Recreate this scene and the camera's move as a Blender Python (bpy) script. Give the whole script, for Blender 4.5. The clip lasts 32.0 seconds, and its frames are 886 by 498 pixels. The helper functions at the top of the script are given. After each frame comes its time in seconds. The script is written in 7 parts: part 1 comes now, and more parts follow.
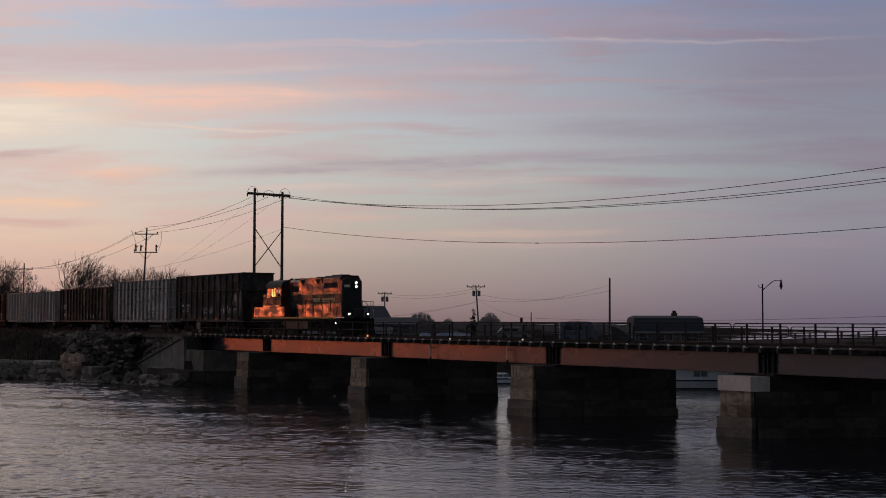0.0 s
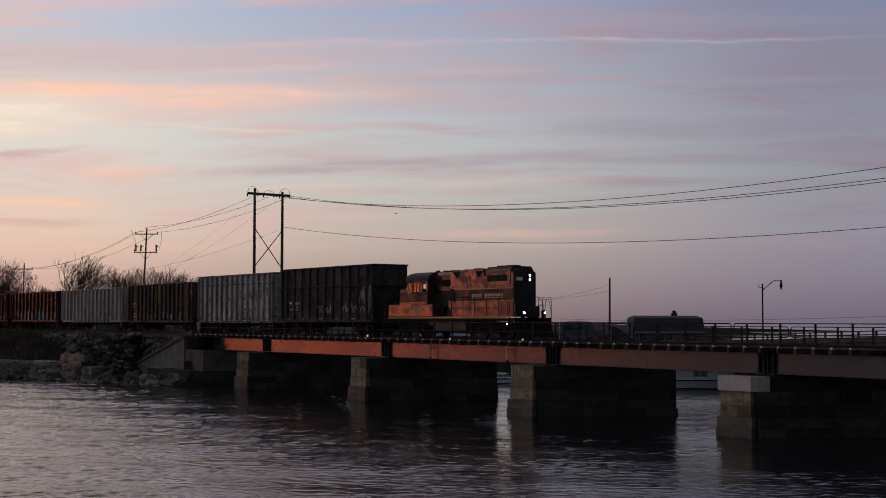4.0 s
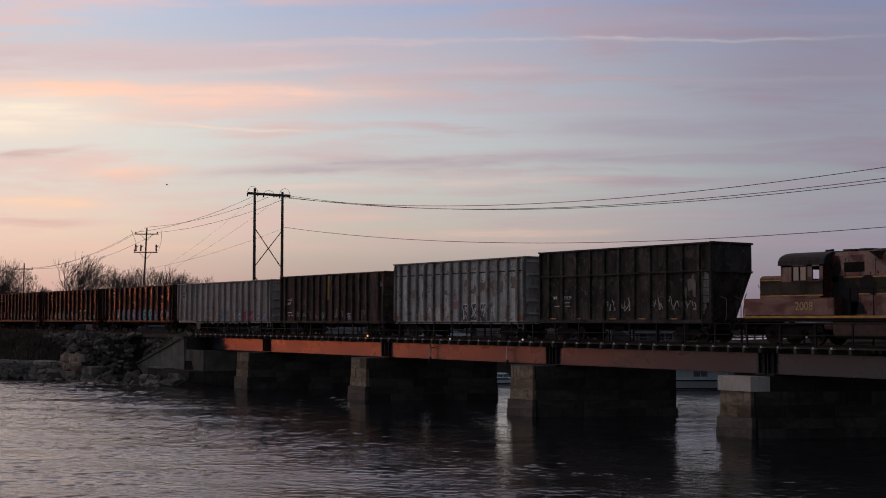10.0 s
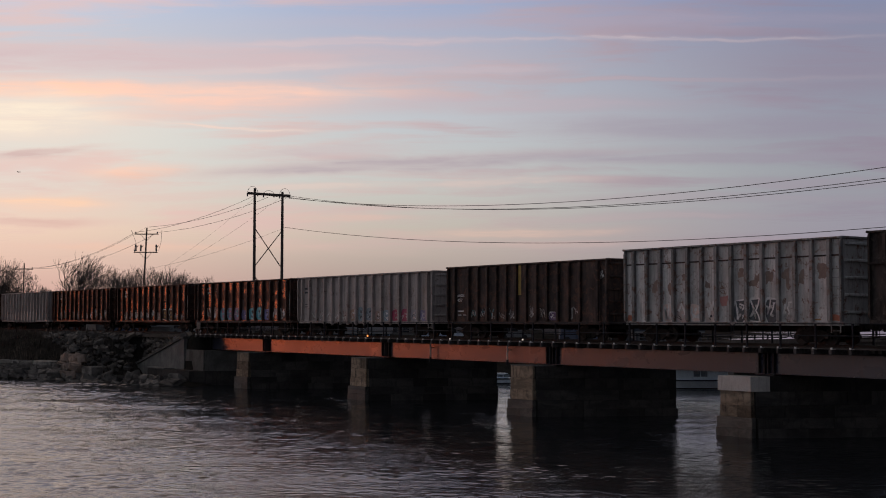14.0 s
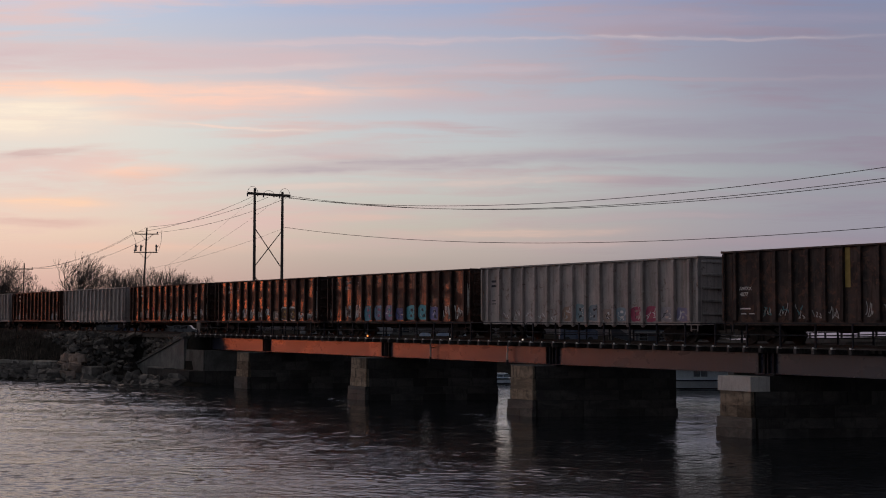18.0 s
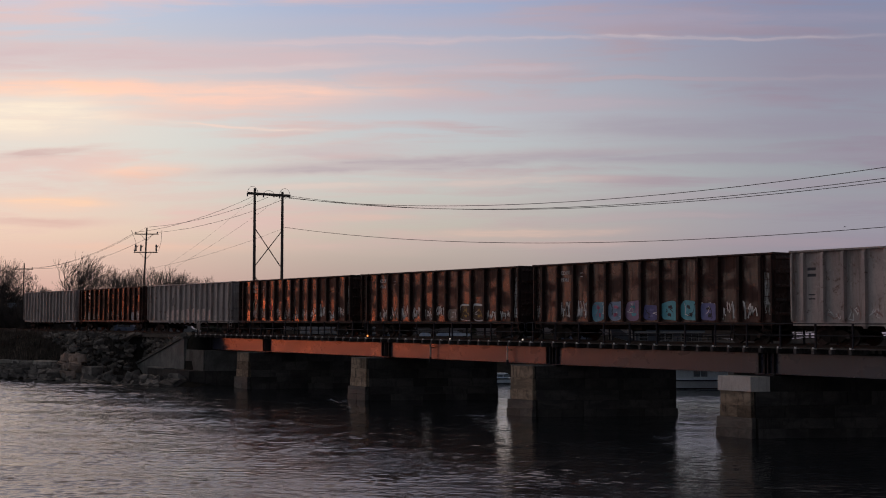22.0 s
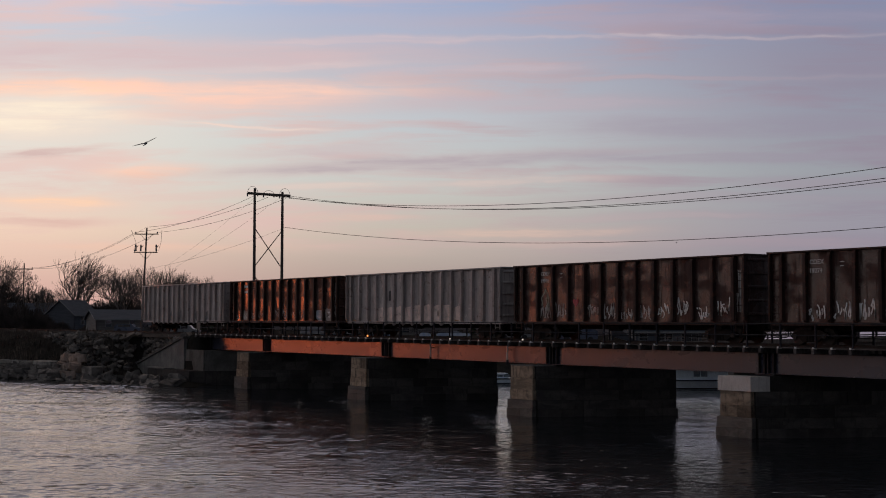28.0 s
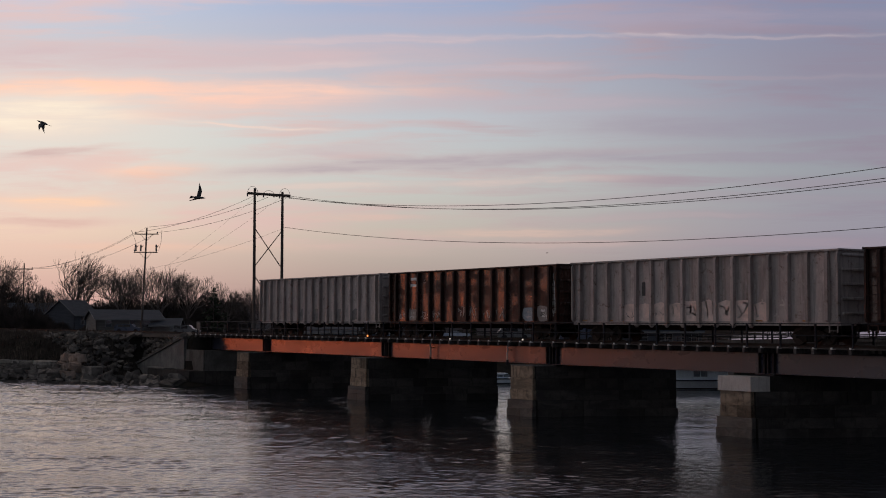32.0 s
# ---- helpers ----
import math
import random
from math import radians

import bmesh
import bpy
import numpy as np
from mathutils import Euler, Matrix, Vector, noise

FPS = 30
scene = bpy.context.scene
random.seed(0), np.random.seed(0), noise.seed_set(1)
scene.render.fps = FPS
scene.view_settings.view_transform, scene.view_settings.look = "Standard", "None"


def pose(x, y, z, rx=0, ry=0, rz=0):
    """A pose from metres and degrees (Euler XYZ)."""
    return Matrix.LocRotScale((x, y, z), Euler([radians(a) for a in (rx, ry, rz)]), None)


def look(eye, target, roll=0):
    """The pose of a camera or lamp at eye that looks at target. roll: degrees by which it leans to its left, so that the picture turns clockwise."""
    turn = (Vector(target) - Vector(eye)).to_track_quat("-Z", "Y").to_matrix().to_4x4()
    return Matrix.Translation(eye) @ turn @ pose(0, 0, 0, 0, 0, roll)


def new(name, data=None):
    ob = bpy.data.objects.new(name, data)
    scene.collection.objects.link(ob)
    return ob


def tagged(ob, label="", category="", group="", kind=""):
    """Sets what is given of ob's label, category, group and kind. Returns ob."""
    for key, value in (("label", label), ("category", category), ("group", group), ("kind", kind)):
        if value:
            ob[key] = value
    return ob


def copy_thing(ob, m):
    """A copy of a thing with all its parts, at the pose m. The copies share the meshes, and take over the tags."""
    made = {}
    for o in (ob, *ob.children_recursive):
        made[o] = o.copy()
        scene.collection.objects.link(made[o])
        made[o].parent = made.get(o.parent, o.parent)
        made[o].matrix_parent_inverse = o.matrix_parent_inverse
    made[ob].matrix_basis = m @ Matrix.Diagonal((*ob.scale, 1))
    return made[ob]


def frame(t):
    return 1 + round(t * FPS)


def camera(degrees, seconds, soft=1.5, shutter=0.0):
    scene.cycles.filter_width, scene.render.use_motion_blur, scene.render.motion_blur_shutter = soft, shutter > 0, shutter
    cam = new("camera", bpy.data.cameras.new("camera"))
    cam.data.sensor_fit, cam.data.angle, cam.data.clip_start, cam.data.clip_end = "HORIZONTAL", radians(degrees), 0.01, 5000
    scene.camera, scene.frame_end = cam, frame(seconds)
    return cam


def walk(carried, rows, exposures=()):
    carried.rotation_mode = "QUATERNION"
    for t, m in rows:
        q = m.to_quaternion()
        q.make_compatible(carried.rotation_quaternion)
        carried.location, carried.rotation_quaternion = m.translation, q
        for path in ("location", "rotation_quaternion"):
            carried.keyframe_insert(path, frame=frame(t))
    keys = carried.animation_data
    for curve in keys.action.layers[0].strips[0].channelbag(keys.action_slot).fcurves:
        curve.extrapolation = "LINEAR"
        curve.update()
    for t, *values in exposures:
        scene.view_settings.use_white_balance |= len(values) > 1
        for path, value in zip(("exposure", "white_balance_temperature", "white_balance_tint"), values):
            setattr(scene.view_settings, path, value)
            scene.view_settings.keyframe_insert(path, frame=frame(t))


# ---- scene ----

# The track runs along x (the train goes towards +x), its centre line is y = 0, the water is z = 0.
EYE = (0.0, -52.1, 5.75)
FWD = Vector((-0.8268, 0.5625, 0))
SIDE = Vector((0.5625, 0.8268, 0))
cam = camera(36.9, 32.0, soft=1.0)
AIM = (EYE[0] + 100 * FWD.x, EYE[1] + 100 * FWD.y, EYE[2] + 100 * math.tan(radians(3.09)))
walk(cam, [(t, look(EYE, AIM, 0.1)) for t in (0, 32)], [(0, -0.17), (3, -0.13), (7, 0.02), (32, 0.02)])
RAIL = 4.6


# ---- world, sun ----
def lin(r, g, b):
    return tuple((c / 255 / 12.92 if c < 10 else ((c / 255 + 0.055) / 1.055) ** 2.4) for c in (r, g, b))


class Nodes:
    """A short way to write node trees."""

    def __init__(self, tree):
        self.tree, self.nodes, self.links = tree, tree.nodes, tree.links

    def put(self, socket, value):
        if isinstance(value, bpy.types.NodeSocket):
            self.links.new(value, socket)
        elif value is not None:
            socket.default_value = value

    def node(self, kind, **settings):
        n = self.nodes.new(kind)
        for key, value in settings.items():
            setattr(n, key, value)
        return n

    def math(self, op, a, b=None, c=None, clamp=False):
        n = self.node("ShaderNodeMath", operation=op, use_clamp=clamp)
        for k, v in enumerate((a, b, c)):
            self.put(n.inputs[k], v)
        return n.outputs[0]

    def ramp(self, fac, stops, mode="LINEAR"):
        n = self.node("ShaderNodeValToRGB")
        n.color_ramp.interpolation = mode
        els = n.color_ramp.elements
        while len(els) < len(stops):
            els.new(0.5)
        for e, (p, c) in zip(els, stops):
            e.position, e.color = p, (*c, 1) if len(c) == 3 else c
        self.put(n.inputs[0], fac)
        return n.outputs[0]

    def mix(self, fac, a, b, blend="MIX"):
        n = self.node("ShaderNodeMix", data_type="RGBA", blend_type=blend)
        self.put(n.inputs[0], fac)
        for k, v in ((6, a), (7, b)):
            self.put(n.inputs[k], (*v, 1) if isinstance(v, tuple) and len(v) == 3 else v)
        return n.outputs[2]

    def noise(self, vec, scale, detail=4.0, rough=0.55, dist=0.0):
        n = self.node("ShaderNodeTexNoise")
        self.put(n.inputs["Vector"], vec)
        for key, v in (("Scale", scale), ("Detail", detail), ("Roughness", rough), ("Distortion", dist)):
            n.inputs[key].default_value = v
        return n.outputs[0]

    def mapping(self, vec, scale=(1, 1, 1), loc=(0, 0, 0), rot=(0, 0, 0)):
        n = self.node("ShaderNodeMapping")
        self.put(n.inputs[0], vec)
        n.inputs[1].default_value, n.inputs[2].default_value, n.inputs[3].default_value = loc, rot, scale
        return n.outputs[0]

    def range(self, v, a, b, c=0.0, d=1.0, smooth=True):
        n = self.node("ShaderNodeMapRange", interpolation_type="SMOOTHSTEP" if smooth else "LINEAR")
        self.put(n.inputs[0], v)
        for k, x in zip((1, 2, 3, 4), (a, b, c, d)):
            n.inputs[k].default_value = x
        return n.outputs[0]


SUN_DIR = Vector((-0.890, -0.455, 0.022)).normalized()   # towards the sun
world = bpy.data.worlds.new("sky")
scene.world = world
world.use_nodes = True
n = Nodes(world.node_tree)
n.nodes.clear()
coord = n.node("ShaderNodeTexCoord").outputs["Generated"]
sep = n.node("ShaderNodeSeparateXYZ")
n.put(sep.inputs[0], coord)
X, Y, Z = sep.outputs
ahead = n.math("ADD", n.math("MULTIPLY", X, FWD.x), n.math("MULTIPLY", Y, FWD.y))
beside = n.math("ADD", n.math("MULTIPLY", X, SIDE.x), n.math("MULTIPLY", Y, SIDE.y))
azim = n.math("ARCTAN2", beside, ahead)
elev = n.math("DIVIDE", n.math("ARCSINE", Z), 0.30, clamp=True)
# sky colours by height, towards the sunset, ahead and away from it
west = n.ramp(elev, [(0.0, lin(194, 148, 146)), (0.1, lin(214, 174, 166)), (0.22, lin(230, 198, 184)), (0.36, lin(218, 210, 208)),
                     (0.5, lin(226, 217, 213)), (0.66, lin(196, 193, 206)), (0.8, lin(186, 194, 222)), (1.0, lin(164, 172, 204))])
middle = n.ramp(elev, [(0.0, lin(138, 114, 118)), (0.1, lin(166, 146, 145)), (0.22, lin(187, 175, 169)), (0.36, lin(190, 190, 193)),
                       (0.5, lin(186, 188, 200)), (0.66, lin(174, 174, 194)), (0.8, lin(156, 165, 200)), (1.0, lin(136, 146, 180))])
east = n.ramp(elev, [(0.0, lin(112, 101, 121)), (0.1, lin(132, 122, 141)), (0.22, lin(145, 139, 156)), (0.36, lin(146, 147, 160)),
                     (0.5, lin(140, 140, 160)), (0.66, lin(134, 133, 158)), (0.8, lin(126, 132, 166)), (1.0, lin(112, 118, 150))])
glow = n.ramp(elev, [(0.0, lin(172, 76, 58)), (0.08, lin(184, 92, 70)), (0.2, lin(206, 146, 124)), (0.36, lin(228, 188, 174)),
                     (0.6, lin(206, 192, 202)), (1.0, lin(150, 164, 208))])
sky = n.mix(n.range(azim, -0.34, 0.0), west, middle)
sky = n.mix(n.range(azim, -0.06, 0.33), sky, east)
SUN_AZ = -1.095
TINT = (1.09, 1.125, 1.04)
near_sun = n.range(n.math("ABSOLUTE", n.math("SUBTRACT", azim, SUN_AZ)), 0.05, 0.36, 1.0, 0.0)
sky = n.mix(near_sun, sky, glow)
sky = n.mix(n.range(azim, -1.75, -1.3, 1.0, 0.0), sky, lin(161, 155, 168))
flat = n.math("SQRT", n.math("ADD", n.math("MULTIPLY", ahead, ahead), n.math("MULTIPLY", beside, beside)))
towards = n.math("ADD", n.math("MULTIPLY", ahead, math.cos(-0.6)), n.math("MULTIPLY", beside, math.sin(-0.6)))
towards = n.math("DIVIDE", towards, n.math("MAXIMUM", flat, 0.01))
high = n.mix(n.range(towards, 0.5, 0.95), lin(130, 137, 156), lin(200, 172, 166))
sky = n.mix(n.range(Z, 0.27, 0.45), sky, high)
sky = n.mix(1.0, sky, TINT, "MULTIPLY")
# dusk: the sky is darker away from the sunset and overhead
dusk = n.math("MULTIPLY", n.range(towards, -0.9, 0.55, 0.46, 1.0), n.range(Z, 0.32, 0.9, 1.0, 0.55))
# the afterglow of the sun on the horizon
da, de = n.math("DIVIDE", n.math("SUBTRACT", azim, SUN_AZ), 0.105), n.math("DIVIDE", n.math("SUBTRACT", Z, 0.024), 0.026)
core = n.math("EXPONENT", n.math("MULTIPLY", n.math("ADD", n.math("MULTIPLY", da, da), n.math("MULTIPLY", de, de)), -1.0))
air = n.node("ShaderNodeTexSky", sky_type="NISHITA", sun_disc=False, sun_elevation=radians(1.3),
             sun_rotation=math.atan2(SUN_DIR.x, SUN_DIR.y))
back = n.node("ShaderNodeBackground")
n.put(back.inputs[0], n.mix(0.002, sky, air.outputs[0]))
n.put(back.inputs[1], dusk)
fire = n.node("ShaderNodeBackground")
fire.inputs[0].default_value = (1.0, 0.19, 0.072, 1)
n.put(fire.inputs[1], n.math("MULTIPLY", core, 8.0))
both = n.node("ShaderNodeAddShader")
n.links.new(back.outputs[0], both.inputs[0])
n.links.new(fire.outputs[0], both.inputs[1])
n.links.new(both.outputs[0], n.node("ShaderNodeOutputWorld").inputs[0])

lamp = bpy.data.lights.new("sun", "SUN")
lamp.energy, lamp.angle, lamp.color = 0.06, radians(3.0), (1.0, 0.16, 0.05)
sun = new("sun", lamp)
sun.matrix_basis = look(tuple(SUN_DIR * 200), (0, 0, 0))


# ---- materials ----
def material(name):
    m = bpy.data.materials.new(name)
    m.use_nodes = True
    k = Nodes(m.node_tree)
    return m, k, k.nodes["Principled BSDF"]


def object_coord(k):
    return k.node("ShaderNodeTexCoord").outputs["Object"]


def relief(k, bsdf, height, strength, distance):
    b = k.node("ShaderNodeBump")
    b.inputs["Strength"].default_value, b.inputs["Distance"].default_value = strength, distance
    k.put(b.inputs["Height"], height)
    k.links.new(b.outputs[0], bsdf.inputs["Normal"])


def surface(name, c1, c2, scale=2.0, rough=0.7, metal=0.0, stretch=(1, 1, 1), bump=0.25, size=0.02, spread=0.12, stain=None, per_object=0.0, gloss=0.4):
    """A two-tone worn surface: large stains, fine grain, uneven gloss. stain: a third colour in streaks down the faces."""
    m, k, b = material(name)
    co = object_coord(k)
    if per_object:
        info = k.node("ShaderNodeObjectInfo")
        add = k.node("ShaderNodeVectorMath", operation="ADD")
        k.put(add.inputs[0], co)
        k.put(add.inputs[1], k.math("MULTIPLY", info.outputs["Random"], 40.0))
        co = add.outputs[0]
    vec = k.mapping(co, stretch)
    big, fine = k.noise(vec, scale, 5.0, 0.6, 0.4), k.noise(vec, scale * 14, 3.0, 0.6)
    col = k.mix(k.range(big, 0.36, 0.64), c1, c2)
    col = k.mix(k.math("MULTIPLY", k.range(fine, 0.45, 0.75), 0.35), col, tuple(c * 0.55 for c in c1))
    if stain:
        drip = k.noise(k.mapping(co, (3.2, 3.2, 0.35)), 1.6, 5.0, 0.65, 0.3)
        col = k.mix(k.range(drip, 0.52, 0.7, 0.0, 0.85), col, stain)
    if per_object:
        hsv = k.node("ShaderNodeHueSaturation")
        k.put(hsv.inputs["Value"], k.range(info.outputs["Random"], 0, 1, 1 - per_object, 1 + per_object, False))
        k.put(hsv.inputs["Color"], col)
        col = hsv.outputs[0]
    k.put(b.inputs["Base Color"], col)
    k.put(b.inputs["Roughness"], k.range(big, 0.3, 0.7, max(rough - spread, 0.05), min(rough + spread, 1.0), False))
    b.inputs["Metallic"].default_value = metal
    b.inputs["Specular IOR Level"].default_value = gloss
    relief(k, b, k.math("ADD", big, k.math("MULTIPLY", fine, 0.4)), bump, size)
    return m


def glowing(name, colour, strength):
    m, k, b = material(name)
    b.inputs["Base Color"].default_value = (*colour, 1)
    b.inputs["Emission Color"].default_value = (*colour, 1)
    b.inputs["Emission Strength"].default_value = strength
    return m


def glass(name, tint=(0.03, 0.035, 0.04)):
    m, k, b = material(name)
    k.put(b.inputs["Base Color"], (*tint, 1))
    b.inputs["Roughness"].default_value = 0.06
    b.inputs["Specular IOR Level"].default_value = 1.0
    b.inputs["Coat Weight"].default_value, b.inputs["Coat Roughness"].default_value = 1.0, 0.03
    return m


def car_paint(name, c1, c2, rust, rough, rust_level, gloss_spread=0.16, gloss=0.5, mottle=0.0, dents=0.022, patch=1.0, grime=0.85):
    """Weathered freight car paint: tone, rust blooms, dirt running down, uneven gloss; it varies from panel to panel."""
    m, k, b = material(name)
    info = k.node("ShaderNodeObjectInfo").outputs["Random"]
    add = k.node("ShaderNodeVectorMath", operation="ADD")
    k.put(add.inputs[0], object_coord(k))
    k.put(add.inputs[1], k.math("MULTIPLY", info, 60.0))
    co = add.outputs[0]
    big = k.noise(k.mapping(co, (1, 1, 0.7)), 0.9, 5.0, 0.6, 0.6)
    run = k.noise(k.mapping(co, (4.5, 4.5, 0.3)), 1.3, 5.0, 0.65, 0.2)
    fine = k.noise(co, 16.0, 4.0, 0.65)
    col = k.mix(k.range(big, 0.35, 0.65), c1, c2)
    col = k.mix(k.range(run, 0.47, 0.66, 0.0, grime), col, tuple(c * 0.36 for c in c1))
    scuff = k.noise(k.mapping(co, (1.0, 1.0, 0.6)), 5.5, 5.0, 0.7, 0.4)
    col = k.mix(k.range(scuff, 0.56, 0.70, 0.0, 0.4), col, tuple(min(c * 1.45 + 0.01, 0.8) for c in c2))
    col = k.mix(k.range(fine, 0.52, 0.74, 0.0, 0.45), col, tuple(c * 0.45 for c in c1))
    blooms = k.math("MULTIPLY", k.range(k.noise(co, 1.9, 6.0, 0.7, 0.8), rust_level, rust_level + 0.1), k.range(fine, 0.3, 0.6))
    col = k.mix(blooms, col, rust)
    hsv = k.node("ShaderNodeHueSaturation")
    k.put(hsv.inputs["Value"], k.range(info, 0, 1, 0.8, 1.2, False))
    k.put(hsv.inputs["Color"], col)
    k.put(b.inputs["Base Color"], hsv.outputs[0])
    r = k.range(big, 0.3, 0.7, rough - gloss_spread, rough + gloss_spread, False)
    r = k.math("ADD", r, k.math("MULTIPLY", blooms, 0.3), clamp=True)
    b.inputs["Specular IOR Level"].default_value = gloss
    if mottle:      # dulled patches put in to break up the reflected glow; dirt runs dull too
        dull = k.noise(k.mapping(object_coord(k), (0.55, 0.55, 1.05)), patch, 4.0, 0.55, 0.3)
        dull = k.math("MULTIPLY", k.range(dull, 0.43, 0.60), mottle)
        dull = k.math("MAXIMUM", dull, k.range(run, 0.52, 0.66, 0.0, mottle))
        k.put(b.inputs["Specular IOR Level"], k.math("MULTIPLY", k.math("SUBTRACT", 1.0, dull), gloss))
        r = k.math("ADD", r, k.math("MULTIPLY", dull, 0.25), clamp=True)
    k.put(b.inputs["Roughness"], r)
    dent = k.noise(k.mapping(co, (1, 1, 0.8)), 1.7, 2.0, 0.5)
    relief(k, b, k.math("ADD", dent, k.math("MULTIPLY", fine, 0.02)), 0.6, dents)
    return m


M_GIRDER = surface("rust_red_girder_paint", (0.036, 0.039, 0.060), (0.030, 0.033, 0.052), 0.5, 0.29, 0.0, (1, 1, 2.5), 0.015, 0.01, 0.04, (0.044, 0.036, 0.050), gloss=0.43)
M_STEEL_DARK = surface("dark_bridge_steel", (0.020, 0.021, 0.025), (0.034, 0.032, 0.034), 1.5, 0.7, 0.0, gloss=0.2)
M_RAIL = surface("worn_rail_steel", (0.04, 0.032, 0.028), (0.055, 0.043, 0.037), 3.0, 0.75, 0.0, gloss=0.08)
M_RAIL_PAINT = surface("dark_handrail_paint", (0.014, 0.016, 0.022), (0.022, 0.024, 0.030), 3.0, 0.6, 0.0, gloss=0.2)
M_TIMBER = surface("weathered_dark_timber", (0.030, 0.026, 0.024), (0.058, 0.050, 0.045), 3.0, 0.85, 0.0, (0.3, 2, 2), 0.5, 0.02, per_object=0.3, gloss=0.1)
M_PLANK = surface("grey_walkway_timber", (0.06, 0.053, 0.050), (0.10, 0.09, 0.084), 3.0, 0.85, 0.0, (0.3, 2, 2), 0.5, 0.02, per_object=0.25, gloss=0.15)
M_TIE_END = surface("pale_weathered_tie", (0.06, 0.055, 0.053), (0.12, 0.11, 0.105), 3.0, 0.85, 0.0, (0.3, 2, 2), 0.5, 0.02, per_object=0.35, gloss=0.15)
M_BOLT = surface("bare_steel_bolt", (0.72, 0.72, 0.72), (0.8, 0.78, 0.76), 5.0, 0.4, 0.0)
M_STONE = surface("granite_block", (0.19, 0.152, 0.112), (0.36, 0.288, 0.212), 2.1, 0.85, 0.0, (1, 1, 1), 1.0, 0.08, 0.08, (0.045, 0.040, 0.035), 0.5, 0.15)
# pier-side granite: colour darkened for the shade under the deck, plus stain drips
M_STONE_SHADED = surface("shade_darkened_stained_granite", (0.042, 0.039, 0.038), (0.078, 0.070, 0.065), 0.9, 0.85, 0.0, (1, 1, 1), 1.0, 0.08, 0.08, (0.032, 0.030, 0.028), 0.35, 0.1)
M_STONE_WET = surface("weedy_wet_granite", (0.05, 0.049, 0.043), (0.13, 0.12, 0.105), 1.6, 0.6, 0.0, (1, 1, 1), 1.0, 0.06, 0.15, None, 0.3, 0.3)
M_DRY = surface("dry_grass_stems", (0.055, 0.045, 0.038), (0.13, 0.105, 0.085), 0.35, 0.95, gloss=0.1)
M_MORTAR = surface("dark_mortar", (0.035, 0.033, 0.03), (0.06, 0.055, 0.05), 2.0, 0.95)
M_CONCRETE = surface("pale_new_concrete", (0.50, 0.47, 0.44), (0.60, 0.57, 0.53), 0.9, 0.8, 0.0, (1, 1, 1), 0.2, 0.01, 0.08, (0.40, 0.36, 0.33))
M_CONCRETE_OLD = surface("old_stained_concrete", (0.115, 0.112, 0.106), (0.20, 0.193, 0.178), 0.7, 0.85, 0.0, (1, 1, 1), 0.4, 0.03, 0.08, (0.09, 0.085, 0.076))
M_CONCRETE_DARK = surface("grimy_wing_wall_concrete", (0.085, 0.082, 0.076), (0.145, 0.139, 0.128), 0.6, 0.9, 0.0, (1, 1, 1), 0.4, 0.03, 0.08, (0.075, 0.07, 0.064), gloss=0.1)
M_ROCK = surface("dark_shore_rock", (0.065, 0.058, 0.053), (0.21, 0.19, 0.17), 1.2, 0.85, 0.0, (1, 1, 1), 0.9, 0.1, 0.08, None, 0.4)
M_TRIM_DULL = surface("grey_boat_window", (0.20, 0.23, 0.26), (0.26, 0.29, 0.32), 2.0, 0.3)
M_ROCK_SLAB = surface("grey_ledge_slab", (0.075, 0.065, 0.057), (0.23, 0.20, 0.17), 1.0, 0.85, 0.0, (1, 1, 1), 0.9, 0.08, 0.08, None, 0.3)
M_ROCK_PALE = surface("pale_reddish_boulder", (0.25, 0.19, 0.155), (0.37, 0.285, 0.235), 1.1, 0.85, 0.0, (1, 1, 1), 0.9, 0.08, 0.08, (0.17, 0.13, 0.11), 0.2)
M_BALLAST = surface("ballast", (0.09, 0.08, 0.072), (0.12, 0.105, 0.095), 6.0, 0.95, 0.0, (1, 1, 1), 1.0, 0.08, gloss=0.0)
M_BARK = surface("bare_branches", (0.10, 0.082, 0.074), (0.16, 0.132, 0.116), 4.0, 0.9)
M_NEEDLE = surface("evergreen_needles", (0.022, 0.035, 0.018), (0.04, 0.058, 0.03), 1.5, 0.8)
M_SCRUB = surface("winter_scrub", (0.24, 0.215, 0.22), (0.34, 0.31, 0.31), 0.6, 0.95)
M_BRUSH = surface("dark_winter_brush", (0.065, 0.055, 0.050), (0.115, 0.096, 0.085), 0.5, 0.95, gloss=0.1)
M_POLE = surface("creosoted_pole", (0.085, 0.070, 0.062), (0.14, 0.12, 0.105), 2.0, 0.85, 0.0, (3, 3, 0.3))
M_INSUL = surface("dull_porcelain", (0.14, 0.13, 0.13), (0.2, 0.18, 0.17), 4.0, 0.35)
M_WIRE = surface("dull_cable", (0.05, 0.05, 0.055), (0.07, 0.07, 0.07), 1.0, 0.6, 0.2)
M_SHINGLE = surface("grey_roof_shingles", (0.072, 0.080, 0.096), (0.105, 0.113, 0.13), 1.4, 0.9, 0.0, (0.4, 0.4, 3), 0.5, 0.03)
M_SIDING = surface("weathered_cedar_siding", (0.13, 0.12, 0.112), (0.19, 0.175, 0.163), 1.1, 0.9, 0.0, (0.4, 0.4, 4), 0.4, 0.02)
M_SIDING_DARK = surface("dark_siding", (0.07, 0.076, 0.092), (0.10, 0.105, 0.12), 1.1, 0.9, 0.0, (0.4, 0.4, 4), 0.4, 0.02)
M_TRIM = surface("white_painted_trim", (0.62, 0.62, 0.62), (0.72, 0.72, 0.70), 3.0, 0.6)
